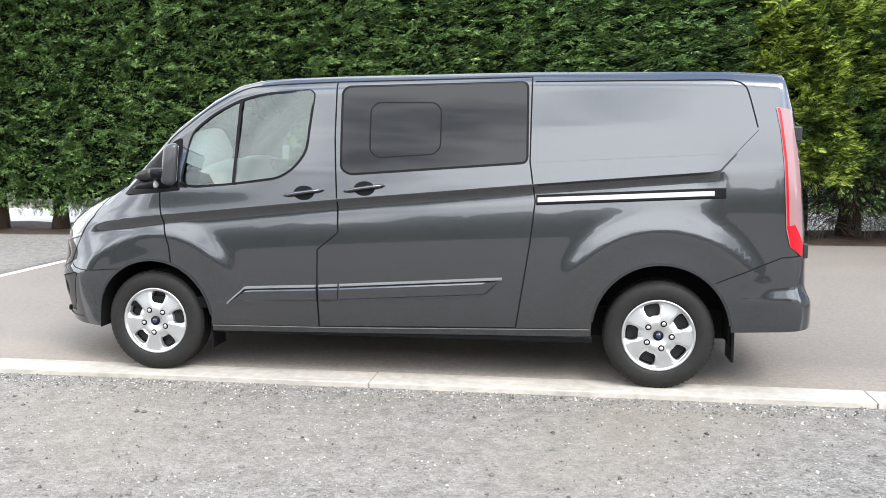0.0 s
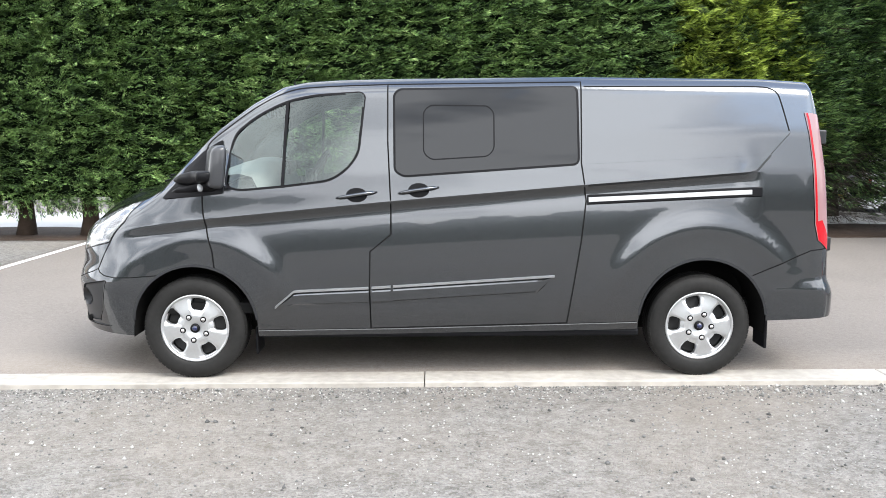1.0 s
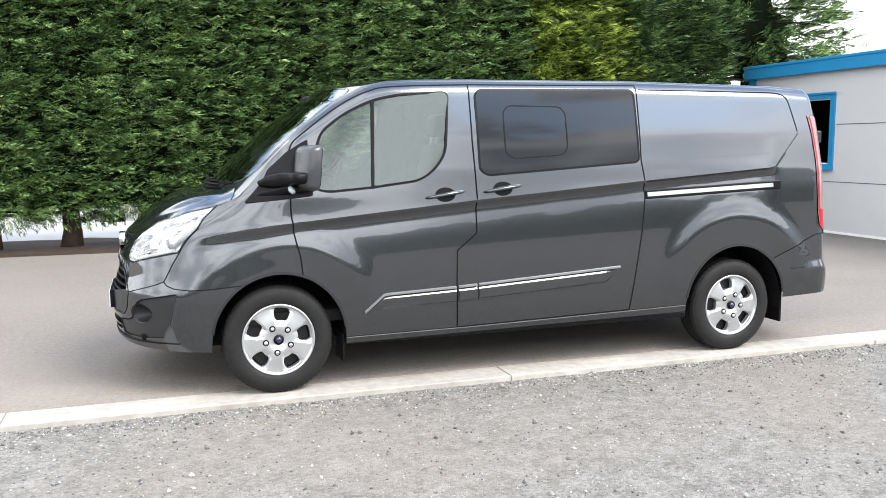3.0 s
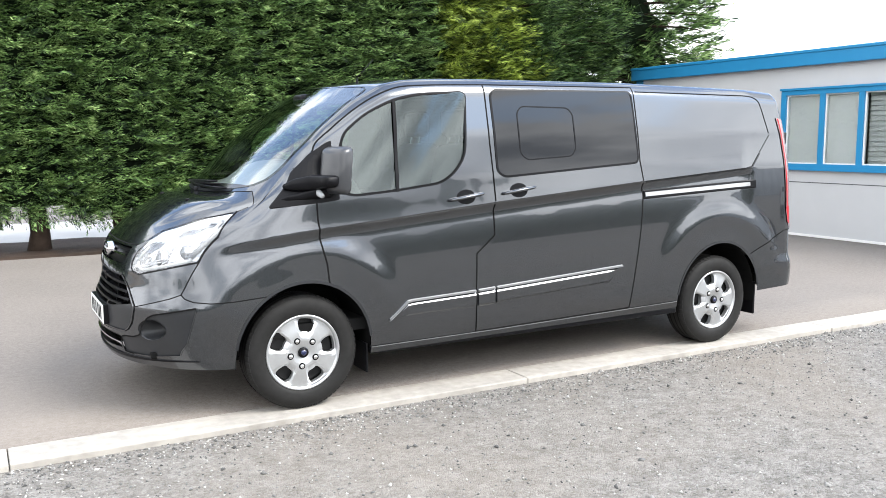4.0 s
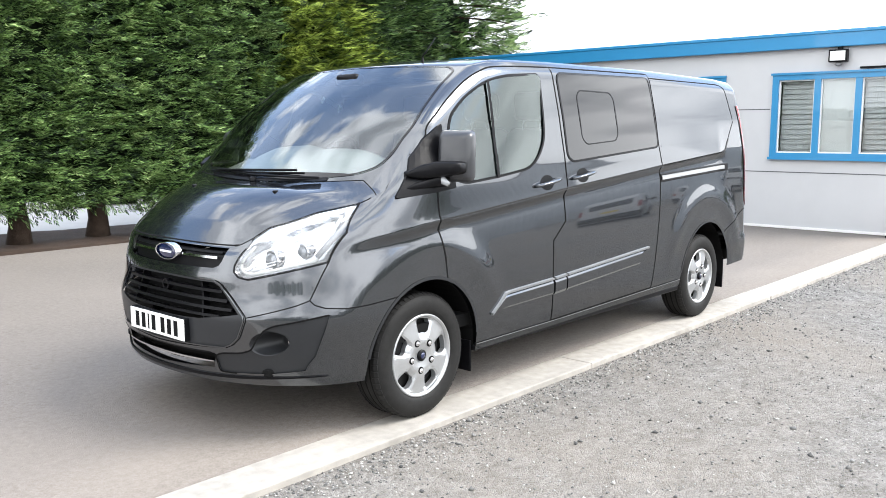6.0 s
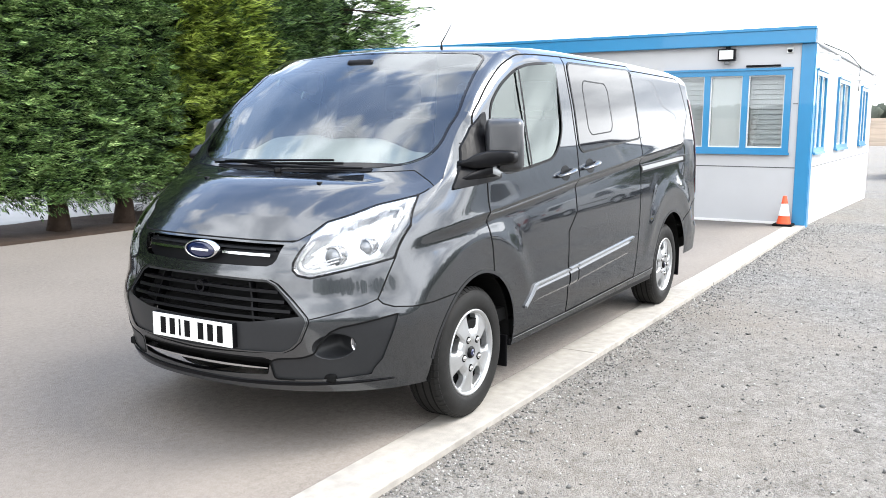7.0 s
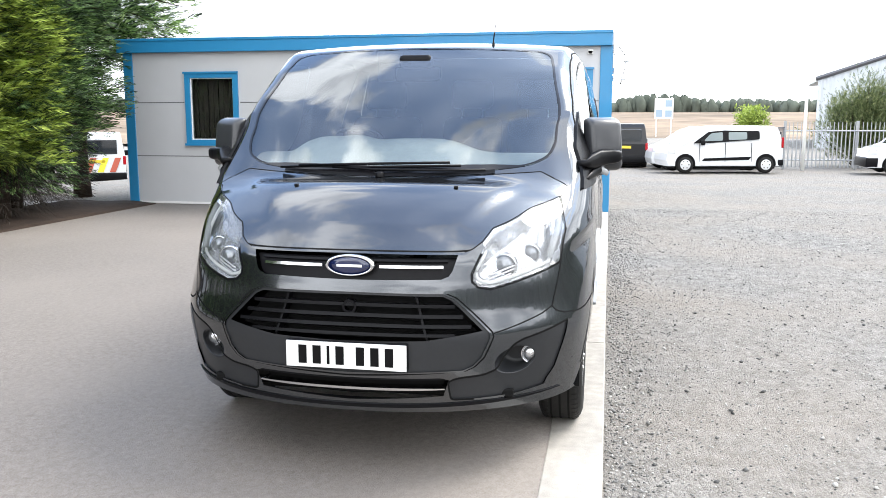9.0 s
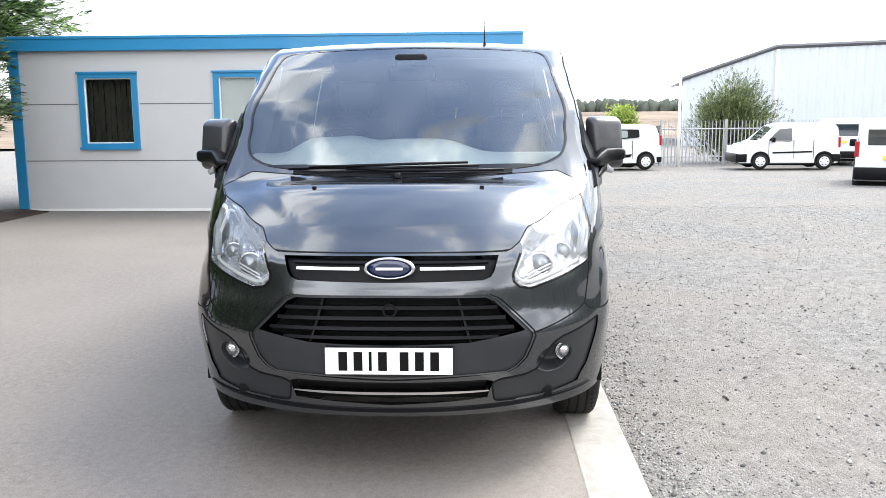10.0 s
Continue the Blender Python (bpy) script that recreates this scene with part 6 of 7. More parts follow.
for s in (-1, 1):
    front_bar("chrome_bar", s * 0.125, s * 0.392, lambda v: 0.906, 0.012, -0.004, 0.03, CHROME, 14, "bright chrome grille bar")
front_bar("grille_lip", -0.41, 0.41, lambda v: 0.935, 0.010, -0.012, 0.02, BLACK, 20)
front_bar("chrome_strip", -0.405, 0.405, lambda v: 0.398, 0.011, 0.004, 0.04, CHROME, 24, "thin chrome strip in the lower intake", taper=0.5)
front_bar("intake_lip", -0.40, 0.40, lambda v: 0.442, 0.012, -0.004, 0.05, BLACK, 20)
front_bar("lower_lip", -0.86, 0.86, lambda v: 0.322 + 0.02 * v * v, 0.016, 0.006, 0.06, BLACK, 46, "black lower bumper lip", taper=0.8)
# highlights on the edges of the grille panel and the lamp panels, laid on as paint strips
hexline = [(0.40, 0.797), (0.44, 0.78), (0.51, 0.715), (0.585, 0.64), (0.592, 0.618), (0.555, 0.53), (0.52, 0.495), (0.48, 0.477), (0.0, 0.466)]
ribbon("panel_edge", [(p_of(v=v, z=z), z) for v, z in hexline], 0.006, 0.004, PAINT)
ribbon("panel_gap", [(p_of(v=v, z=z), z) for v, z in [(q[0] + 0.011, q[1]) for q in hexline[:-1]] + [(0.0, 0.455)]], 0.006, 0.0015, MATT)
seam([("v", 0.603, 0.632), ("v", 0.70, 0.660), ("v", 0.79, 0.692), WING[0]], 0.005)

BADGE = new("badge")
BADGE.parent = VAN
tagged(BADGE, "blue oval badge with a chrome rim")
bx_ = front_pt(0, 0.908).x


def oval_bm(ry, rz, x0, x1, n=40, inner=None):
    b = bmesh.new()
    prof = [(1.0, x1), (1.0, x0), (0.93, x0 - 0.004), (0.86, x0 - 0.002)] if inner is None else [(inner, x1), (inner, x0), (inner * 0.6, x0 - 0.003), (0.0, x0 - 0.004)]
    rings = []
    for s, x in prof:
        rings.append([b.verts.new((x, CY + ry * s * math.cos(2 * math.pi * k / n), 0.908 + rz * s * math.sin(2 * math.pi * k / n))) for k in range(n)] if s else [b.verts.new((x, CY, 0.908))])
    for r0, r1 in zip(rings, rings[1:]):
        for k in range(n):
            b.faces.new((r0[k], r0[(k + 1) % n], r1[(k + 1) % n], r1[k]) if len(r1) > 1 else (r0[k], r0[(k + 1) % n], r1[0]))
    bmesh.ops.recalc_face_normals(b, faces=b.faces[:])
    return b


part("rim", oval_bm(0.107, 0.045, bx_ - 0.012, bx_ + 0.02), CHROME, BADGE, smooth=True)
part("oval", oval_bm(0.107, 0.045, bx_ - 0.010, bx_ + 0.02, inner=0.87), BLUE, BADGE, smooth=True)
part("mark", box_bm(bx_ - 0.0165, bx_ - 0.0135, CY - 0.055, CY + 0.055, 0.902, 0.913, 0.001), PLATE, BADGE, "plain silver bar")

PLT = new("number_plate")
PLT.parent = VAN
tagged(PLT, "white plate with plain dark bars")
px_ = front_pt(0, 0.54).x - 0.014
part("plate_sheet", box_bm(px_, px_ + 0.006, CY - 0.26, CY + 0.26, 0.484, 0.595, 0.002), PLATE, PLT)
part("plate_holder", box_bm(px_ + 0.0065, px_ + 0.04, CY - 0.262, CY + 0.262, 0.481, 0.598, 0.004), BLACK, PLT)
# seen from the front, the row begins on the van's right-hand side
yy = 0.0
for k, wd in enumerate((0.036, 0.036, 0.012, 0.036, 0.036, 0.036, 0.036)):
    y0 = CY + 0.205 - yy
    part("bar", box_bm(px_ - 0.0012, px_ - 0.0002, y0 - wd, y0, 0.500, 0.579), MATT, PLT)
    yy += wd + (0.052 if k == 3 else 0.026)

# headlamps: a bowl of bright reflectors behind a clear cover
LAMPPOLY = O["lamp"]


def rim_distance(a, b, poly):
    best = 9.0
    q = wall_point(a, b)
    for i in range(len(poly)):
        p0, p1 = RIM3[i], RIM3[(i + 1) % len(RIM3)]
        d = p1 - p0
        t = max(0.0, min(1.0, (q - p0).dot(d) / max(1e-9, d.dot(d))))
        best = min(best, (p0 + d * t - q).length)
    return best


RIM3 = [wall_point(a, min(b, 1.2)) for a, b in LAMPPOLY]


def bowl(a, b):
    d = rim_distance(a, b, LAMPPOLY)
    zt = NOSE_Z(0) if a < 0.2 else EDGE_Z(wall_xy(a, b)[0])
    d = min(d, max(0.0, zt - b))
    ripple = 0.006 * math.sin(a * 170) * smoothstep(d, 0.02, 0.05)
    return wall_point(a, b, -0.006 - 0.05 * smoothstep(d, 0.0, 0.035) + ripple)


for s in (0, 1):
    lamp = new("headlamp")
    lamp.parent = VAN
    tagged(lamp, "large swept-back clear headlamp")
    F = flip_y if s else (lambda q: q)
    me = faces_mesh("reflector", regions["lamp"], lambda a, b: F(bowl(a, b)), bool(s))
    mesh_object("reflector", me, LAMPBOWL, lamp)
    me = faces_mesh("lens", regions["lamp"], lambda a, b: F(wall_point(a, b, 0.001)), bool(s))
    mesh_object("lens", me, LAMPGLASS, lamp).visible_shadow = False
    for (v, z, r) in ((0.665, 0.912, 0.056), (0.775, 0.962, 0.044)):
        q = F(front_pt(v, z, -0.072))
        b = lathe_bm([(r, 0.03), (r, -0.018), (r * 0.9, -0.024), (r * 0.78, -0.016)], 28, "x")
        bmesh.ops.translate(b, verts=b.verts[:], vec=q)
        part("bezel", b, CHROME, lamp, smooth=True)
        b = lathe_bm([(r * 0.8, -0.01), (r * 0.72, -0.026), (r * 0.45, -0.036), (0.002, -0.040)], 24, "x")
        bmesh.ops.translate(b, verts=b.verts[:], vec=q)
        part("projector", b, DARKLENS, lamp, smooth=True)
    ca, cb = sum(q[0] for q in LAMPPOLY) / len(LAMPPOLY), sum(min(q[1], 1.1) for q in LAMPPOLY) / len(LAMPPOLY)
    guide = [F(wall_point(ca + (a - ca) * 0.84, cb + (min(b, 1.16) - cb) * 0.80, -0.026)) for a, b in dense(LAMPPOLY, 0.03)]
    part("light_guide", tube_bm(guide, 0.008, 8, closed=True), PALEGLASS, lamp, "pale light guide round the lamp", smooth=True)
    for k in range(3):
        pts = [F(front_pt(0.555 + 0.03 * j + 0.012 * k, 0.832 + 0.010 * j + 0.018 * k, -0.03)) for j in range(5)]
        part("light_strip", tube_bm(pts, 0.004, 6), REFLECTOR, lamp, smooth=True)
    pts = [F(wall_point(p_of(x=x, z=z), z, -0.02)) for x, z in ((-0.60, 0.92), (-0.53, 0.99), (-0.46, 1.05), (-0.39, 1.11))]
    part("indicator", tube_bm(pts, 0.016, 8), CLEARLENS, lamp, smooth=True)
    # fog lamp in a cup of the corner panel
    fog = new("fog_lamp")
    fog.parent = VAN
    # a round cup driven straight back into the slanting panel
    b = bmesh.new()
    rings = []
    for r, back in ((1.03, -0.004), (1.0, -0.003), (0.96, 0.006), (0.91, None), (0.5, None)):
        ring = []
        for k in range(36):
            c, d = math.cos(2 * math.pi * k / 36), math.sin(2 * math.pi * k / 36)
            w = wall_point(p_of(v=FOG_V + FOG_RV * r * c, z=FOG_Z), FOG_Z + FOG_RZ * r * d, -0.006)
            w.x = -0.668 if back is None else w.x + back
            ring.append(b.verts.new(F(w)))
        rings.append(ring)
    for r0, r1 in zip(rings, rings[1:]):
        for k in range(36):
            b.faces.new((r0[k], r0[(k + 1) % 36], r1[(k + 1) % 36], r1[k]))
    b.faces.new(rings[-1])
    part("cup", b, PAINT_DARK, fog, smooth=True, outward=False)
    at = F(Vector((-0.672, CY - 0.742, 0.505)))
    b = lathe_bm([(0.043, 0.02), (0.044, -0.016), (0.040, -0.020), (0.036, -0.012)], 28, "x", centre=at)
    part("ring", b, CHROME, fog, smooth=True)
    b = lathe_bm([(0.037, -0.010), (0.030, -0.018), (0.016, -0.022), (0.0, -0.023)], 24, "x", centre=at)
    part("lens", b, LAMPBOWL, fog, smooth=True)

# ---- wheels


def wheel(x, side):
    w = new("wheel")
    w.parent = VAN
    tagged(w, "five-spoke silver alloy wheel with black tyre")
    R = 0.335
    prof = [(0.215, 0.03), (0.225, 0.012), (0.245, 0.004), (0.285, 0.0), (0.312, 0.010), (0.326, 0.022), (0.3335, 0.036)]
    half = prof + [(R, 0.05 + 0.0)]
    full = half + [(R, 0.165)] + [(r, 0.215 - a) for r, a in reversed(prof)]
    b = lathe_bm(full, 72, "y")
    # circumferential grooves and shoulder blocks
    part("tyre", b, RUBBER, w, smooth=True)
    for a0, a1, r0, r1 in ((0.017, 0.050, 0.3245, 0.3385), (0.165, 0.198, 0.3385, 0.3245)):
        b = bmesh.new()
        for k in range(60):
            t0, t1 = 2 * math.pi * k / 60, 2 * math.pi * (k + 0.72) / 60
            lo_hi = [[b.verts.new((rr * math.cos(t), a, rr * math.sin(t))) for a, rr in ((a0, r0), ((a0 + a1) / 2, max(r0, r1) - 0.002), (a1, r1), (a1, r1 - 0.012), (a0, r0 - 0.012))] for t in (t0, t1)]
            for i in range(5):
                b.faces.new((lo_hi[0][i], lo_hi[0][(i + 1) % 5], lo_hi[1][(i + 1) % 5], lo_hi[1][i]))
            b.faces.new(lo_hi[0][::-1])
            b.faces.new(lo_hi[1])
        part("shoulder_tread", b, RUBBER, w)
    for g in (0.065, 0.107, 0.150):
        part("tread_groove", lathe_bm([(R + 0.0008, g - 0.005), (R + 0.0012, g), (R + 0.0008, g + 0.005)], 72, "y"), MATT, w)
    # rim barrel
    part("rim", lathe_bm([(0.222, 0.020), (0.224, 0.012), (0.219, 0.008), (0.212, 0.010), (0.206, 0.022), (0.204, 0.034)], 60, "y"), ALLOY, w, smooth=True)
    # barrel, disc and backing painted dark for the shaded wheel hollow
    part("rim_barrel", lathe_bm([(0.204, 0.034), (0.200, 0.06), (0.196, 0.13)], 48, "y"), BRAKE_SHADE, w, smooth=True)
    part("brake", lathe_bm([(0.19, 0.075), (0.12, 0.075), (0.118, 0.07), (0.06, 0.07), (0.0, 0.07)], 32, "y"), BRAKE_SHADE, w, "dull brake disc", smooth=True)
    part("wheel_inner", lathe_bm([(0.196, 0.12), (0.0, 0.12)], 32, "y"), MATT, w)
    # face with five windows
    b0 = bmesh.new()
    rr = [0.0, 0.03, 0.05, 0.07, 0.085, 0.10, 0.112, 0.122, 0.130, 0.142, 0.158, 0.172, 0.184, 0.193, 0.199, 0.208]
    half = lambda r: tab(r, [0.10, 0.122, 0.130, 0.145, 0.172, 0.188, 0.199, 0.208], [0.20, 0.20, 0.265, 0.30, 0.285, 0.26, 0.20, 0.20])
    fifth = 2 * math.pi / 5

    def face_point(r, t, ridge):
        dep = 0.021 - 0.009 * smoothstep(r, 0.03, 0.07) + 0.010 * smoothstep(r, 0.10, 0.20)
        dep += 0.017 * min(1.0, max(0.0, 0.36 - ridge) / 0.16) * smoothstep(r, 0.085, 0.13) * (1 - 0.6 * smoothstep(r, 0.19, 0.205))
        return b0.verts.new((r * math.cos(t), dep, r * math.sin(t)))
    columns = []
    for k in range(5):
        mid = fifth * k + math.pi / 2
        for j in range(14):
            columns.append((mid, j))

    def angle(r, mid, j):
        h = half(r)
        if j < 5:
            return -fifth / 2 + (fifth / 2 - h) * j / 5
        return -h + 2 * h * (j - 5) / 4 if j < 9 else h + (fifth / 2 - h) * (j - 9) / 5
    rings = [[face_point(r, mid + angle(r, mid, j), abs(angle(r, mid, j))) for mid, j in columns] for r in rr[1:]]
    centre_v = face_point(0.0, 0, 0)
    n = len(columns)
    for k in range(n):
        b0.faces.new((centre_v, rings[0][k], rings[0][(k + 1) % n]))
        for i in range(len(rings) - 1):
            if 0.121 < rr[i + 1] and rr[i + 2] < 0.2 and 5 <= k % 14 < 9:
                continue
            b0.faces.new((rings[i][k], rings[i + 1][k], rings[i + 1][(k + 1) % n], rings[i][(k + 1) % n]))
    ret = bmesh.ops.extrude_face_region(b0, geom=b0.faces[:])
    for v in ret["geom"]:
        if isinstance(v, bmesh.types.BMVert):
            v.co.y += 0.03
            v.co.x, v.co.z = v.co.x * 0.985, v.co.z * 0.985
    bmesh.ops.recalc_face_normals(b0, faces=b0.faces[:])
    part("spokes", b0, ALLOY, w)
    part("hub_cap", lathe_bm([(0.031, 0.03), (0.031, 0.012), (0.026, 0.007), (0.0, 0.006)], 24, "y"), BLACK, w, smooth=True)
    part("cap_badge", lathe_bm([(0.017, 0.0065), (0.016, 0.0045), (0.0, 0.0042)], 20, "y"), BLUE, w, smooth=True)
    for k in range(5):
        t = 2 * math.pi * k / 5 + math.pi / 2 + math.pi / 5
        q = (0.080 * math.cos(t), 0, 0.080 * math.sin(t))
        part("nut_socket", lathe_bm([(0.0195, 0.022), (0.0195, 0.0105), (0.0, 0.0105)], 20, "y", centre=q), MATT, w, smooth=False)
        part("lug_nut", lathe_bm([(0.0125, 0.03), (0.0125, 0.006), (0.009, 0.001), (0.0, 0.0)], 12, "y", centre=q), NUT, w, smooth=True)
    if side == 0:
        w.matrix_world = pose(x, 0.062, 0.335, 0, 8 if x < 1 else -14, 0)
    else:
        w.matrix_world = pose(x, 2 * CY - 0.062, 0.335, 0, 20, 180)
    return w


for x_ in (0.0, 3.3):
    for s_ in (0, 1):
        wheel(x_, s_)

# underbody, liners and flaps
part("underbody", box_bm(-0.62, 3.76, 0.36, 2 * CY - 0.36, 0.26, 0.46, 0.02), MATT, VAN)
part("underbody", box_bm(-0.80, -0.30, 0.34, 2 * CY - 0.34, 0.335, 0.375, 0.01), MATT, VAN)
part("underbody", box_bm(0.46, 2.86, 0.07, 2 * CY - 0.07, 0.30, 0.42, 0.01), MATT, VAN)
part("underbody", box_bm(3.74, 4.1, 0.12, 2 * CY - 0.12, 0.40, 0.5, 0.01), MATT, VAN)
for cx, cz, r, _ in ARCH:
    for s in (0, 1):
        b = bmesh.new()
        n = 24
        row = []
        for k in range(n + 1):
            t = math.pi * k / n
            rr = r + 0.004
            row.append([(cx + rr * math.cos(t), y, cz + rr * math.sin(t) if 0 < k < n else 0.28) for y in (0.075, 0.44)])
        vv = [[b.verts.new(flip_y(q) if s else q) for q in r_] for r_ in row]
        for r0, r1 in zip(vv, vv[1:]):
            b.faces.new((r0[0], r0[1], r1[1], r1[0]))
        b.faces.new([r_[1] for r_ in vv])
        part("arch_liner", b, MATT, VAN)
for s in (0, 1):
    F = (lambda b: b) if s == 0 else (lambda b: ([setattr(v, "co", flip_y(v.co)) for v in b.verts], b)[1])
    part("mud_flap", F(box_bm(0.395, 0.41, 0.075, 0.28, 0.16, 0.34, 0.006)), BLACK, VAN)
    part("mud_flap", F(box_bm(3.73, 3.75, 0.075, 0.28, 0.18, 0.44, 0.006)), BLACK, VAN)
    part("sill", F(box_bm(0.42, 2.90, 0.062, 0.13, 0.275, 0.318, 0.01)), BLACK, VAN)
ribbon("sill_line", outline([(0.42, 0.324), (1.3, 0.333), (2.88, 0.368)]), 0.006, 0.006, STEEL)
ribbon("moulding_edge", outline([(0.545, 0.489), (1.14, 0.506)]), 0.006, 0.0105, PAINT)
ribbon("moulding_edge", outline([(1.30, 0.514), (2.22, 0.569)]), 0.006, 0.0105, PAINT)
ribbon("arch_edge", [(p_of(x=a, z=b), b) for a, b in arch_poly(0)[2:-2]], 0.016, 0.002, PAINT_DARK)
ribbon("arch_edge", [(p_of(x=a, z=b), b) for a, b in arch_poly(1)[2:-2]], 0.016, 0.002, PAINT_DARK)

# side moulding in three lengths, one on each panel


def moulding(x0, x1):
    up = lambda x: tab(x, [0.53, 0.66, 1.15, 2.345], [0.483, 0.592, 0.612, 0.684])
    dn = lambda x: tab(x, [0.53, 1.15, 2.23, 2.345], [0.483, 0.498, 0.562, 0.684])
    for s in (0, 1):
        for nm, fa, fb, off, mat in (("side_moulding", lambda x: dn(x), lambda x: up(x) - 0.016, 0.012, PAINT), ("moulding_strip", lambda x: up(x) - 0.018, up, 0.016, CHROMISH)):
            b = bmesh.new()
            rows = []
            n = max(4, int((x1 - x0) / 0.04))
            for i in range(n + 1):
                x = x0 + (x1 - x0) * i / n
                za, zb = fa(x), max(fa(x) + 0.001, fb(x))
                q = [wall_point(p_of(x=x, z=z), z, o) for z, o in ((za, 0.0), (za + 0.2 * (zb - za), off), (zb - 0.2 * (zb - za), off), (zb, 0.0))]
                rows.append([b.verts.new(flip_y(w) if s else w) for w in q])
            for r0, r1 in zip(rows, rows[1:]):
                for k in range(3):
                    b.faces.new((r0[k], r1[k], r1[k + 1], r0[k + 1]))
            for r in (rows[0], rows[-1]):
                b.faces.new(r)
            bmesh.ops.recalc_face_normals(b, faces=b.faces[:])
            part(nm, b, mat, VAN)


moulding(0.535, 1.140)
moulding(1.160, 1.283)
moulding(1.298, 2.34)

# sliding door rail
RAILZ = lambda x: tab(x, [2.54, 3.66], [1.165, 1.214])
for s in (0, 1):
    for nm, dz0, dz1, off, x0, x1, mat, lab in (("door_rail", -0.032, 0.032, 0.004, 2.545, 3.665, BLACK, "black slot of the sliding door rail"), ("rail_cover", -0.017, 0.017, 0.011, 2.555, 3.60, RAILMAT, "bright rail cover strip")):
        b = bmesh.new()
        rows = []
        for i in range(29):
            x = x0 + (x1 - x0) * i / 28
            q = [wall_point(p_of(x=x, z=RAILZ(x) + d), RAILZ(x) + d, o) for d, o in ((dz0, 0.0), (dz0 * 0.8, off), (dz1 * 0.8, off), (dz1, 0.0))]
            rows.append([b.verts.new(flip_y(w) if s else w) for w in q])
        for r0, r1 in zip(rows, rows[1:]):
            for k in range(3):
                b.faces.new((r0[k], r1[k], r1[k + 1], r0[k + 1]))
        bmesh.ops.recalc_face_normals(b, faces=b.faces[:])
        part(nm, b, mat, VAN, lab)

# pressed edge of the rear panel, folding down to the crease: dark strips paint its shade
ribbon("press_line", outline([(3.845, 1.585), (3.72, 1.452), (2.54, 1.398)]), 0.008, 0.002, PAINT)
ribbon("press_line", outline([(3.845, 1.585), (3.72, 1.452)]), 0.004, 0.003, PAINT_DARK)
ribbon("press_edge", outline([(3.72, 1.445), (3.63, 1.345), (3.55, 1.33), (2.55, 1.258)]), 0.012, 0.004, PAINT_DARK)

# door handles
for s in (0, 1):
    for hx, hz in ((1.072, 1.203), (1.468, 1.232)):
        F = flip_y if s else (lambda q: q)
        hd = new("door_handle")
        hd.parent = VAN
        pts = [wall_point(p_of(x=hx + d, z=hz + 0.012 * math.cos(d * 12)), hz + 0.018 * d / 0.12, o) for d, o in ((-0.125, 0.004), (-0.10, 0.022), (-0.05, 0.036), (0.0, 0.040), (0.05, 0.036), (0.10, 0.022), (0.125, 0.004))]
        part("grip", tube_bm([F(q) for q in pts], [0.012, 0.019, 0.021, 0.021, 0.021, 0.019, 0.012], 10, squash=0.6), PAINT, hd, smooth=True)
        poly = [(p_of(x=hx + 0.068 * math.cos(t), z=hz), hz + 0.046 * math.sin(t)) for t in [2 * math.pi * k / 20 for k in range(20)]]
        slab("cup", poly, 0.002, BLACK, (s,), 0.02, parent=hd, base=0.0)

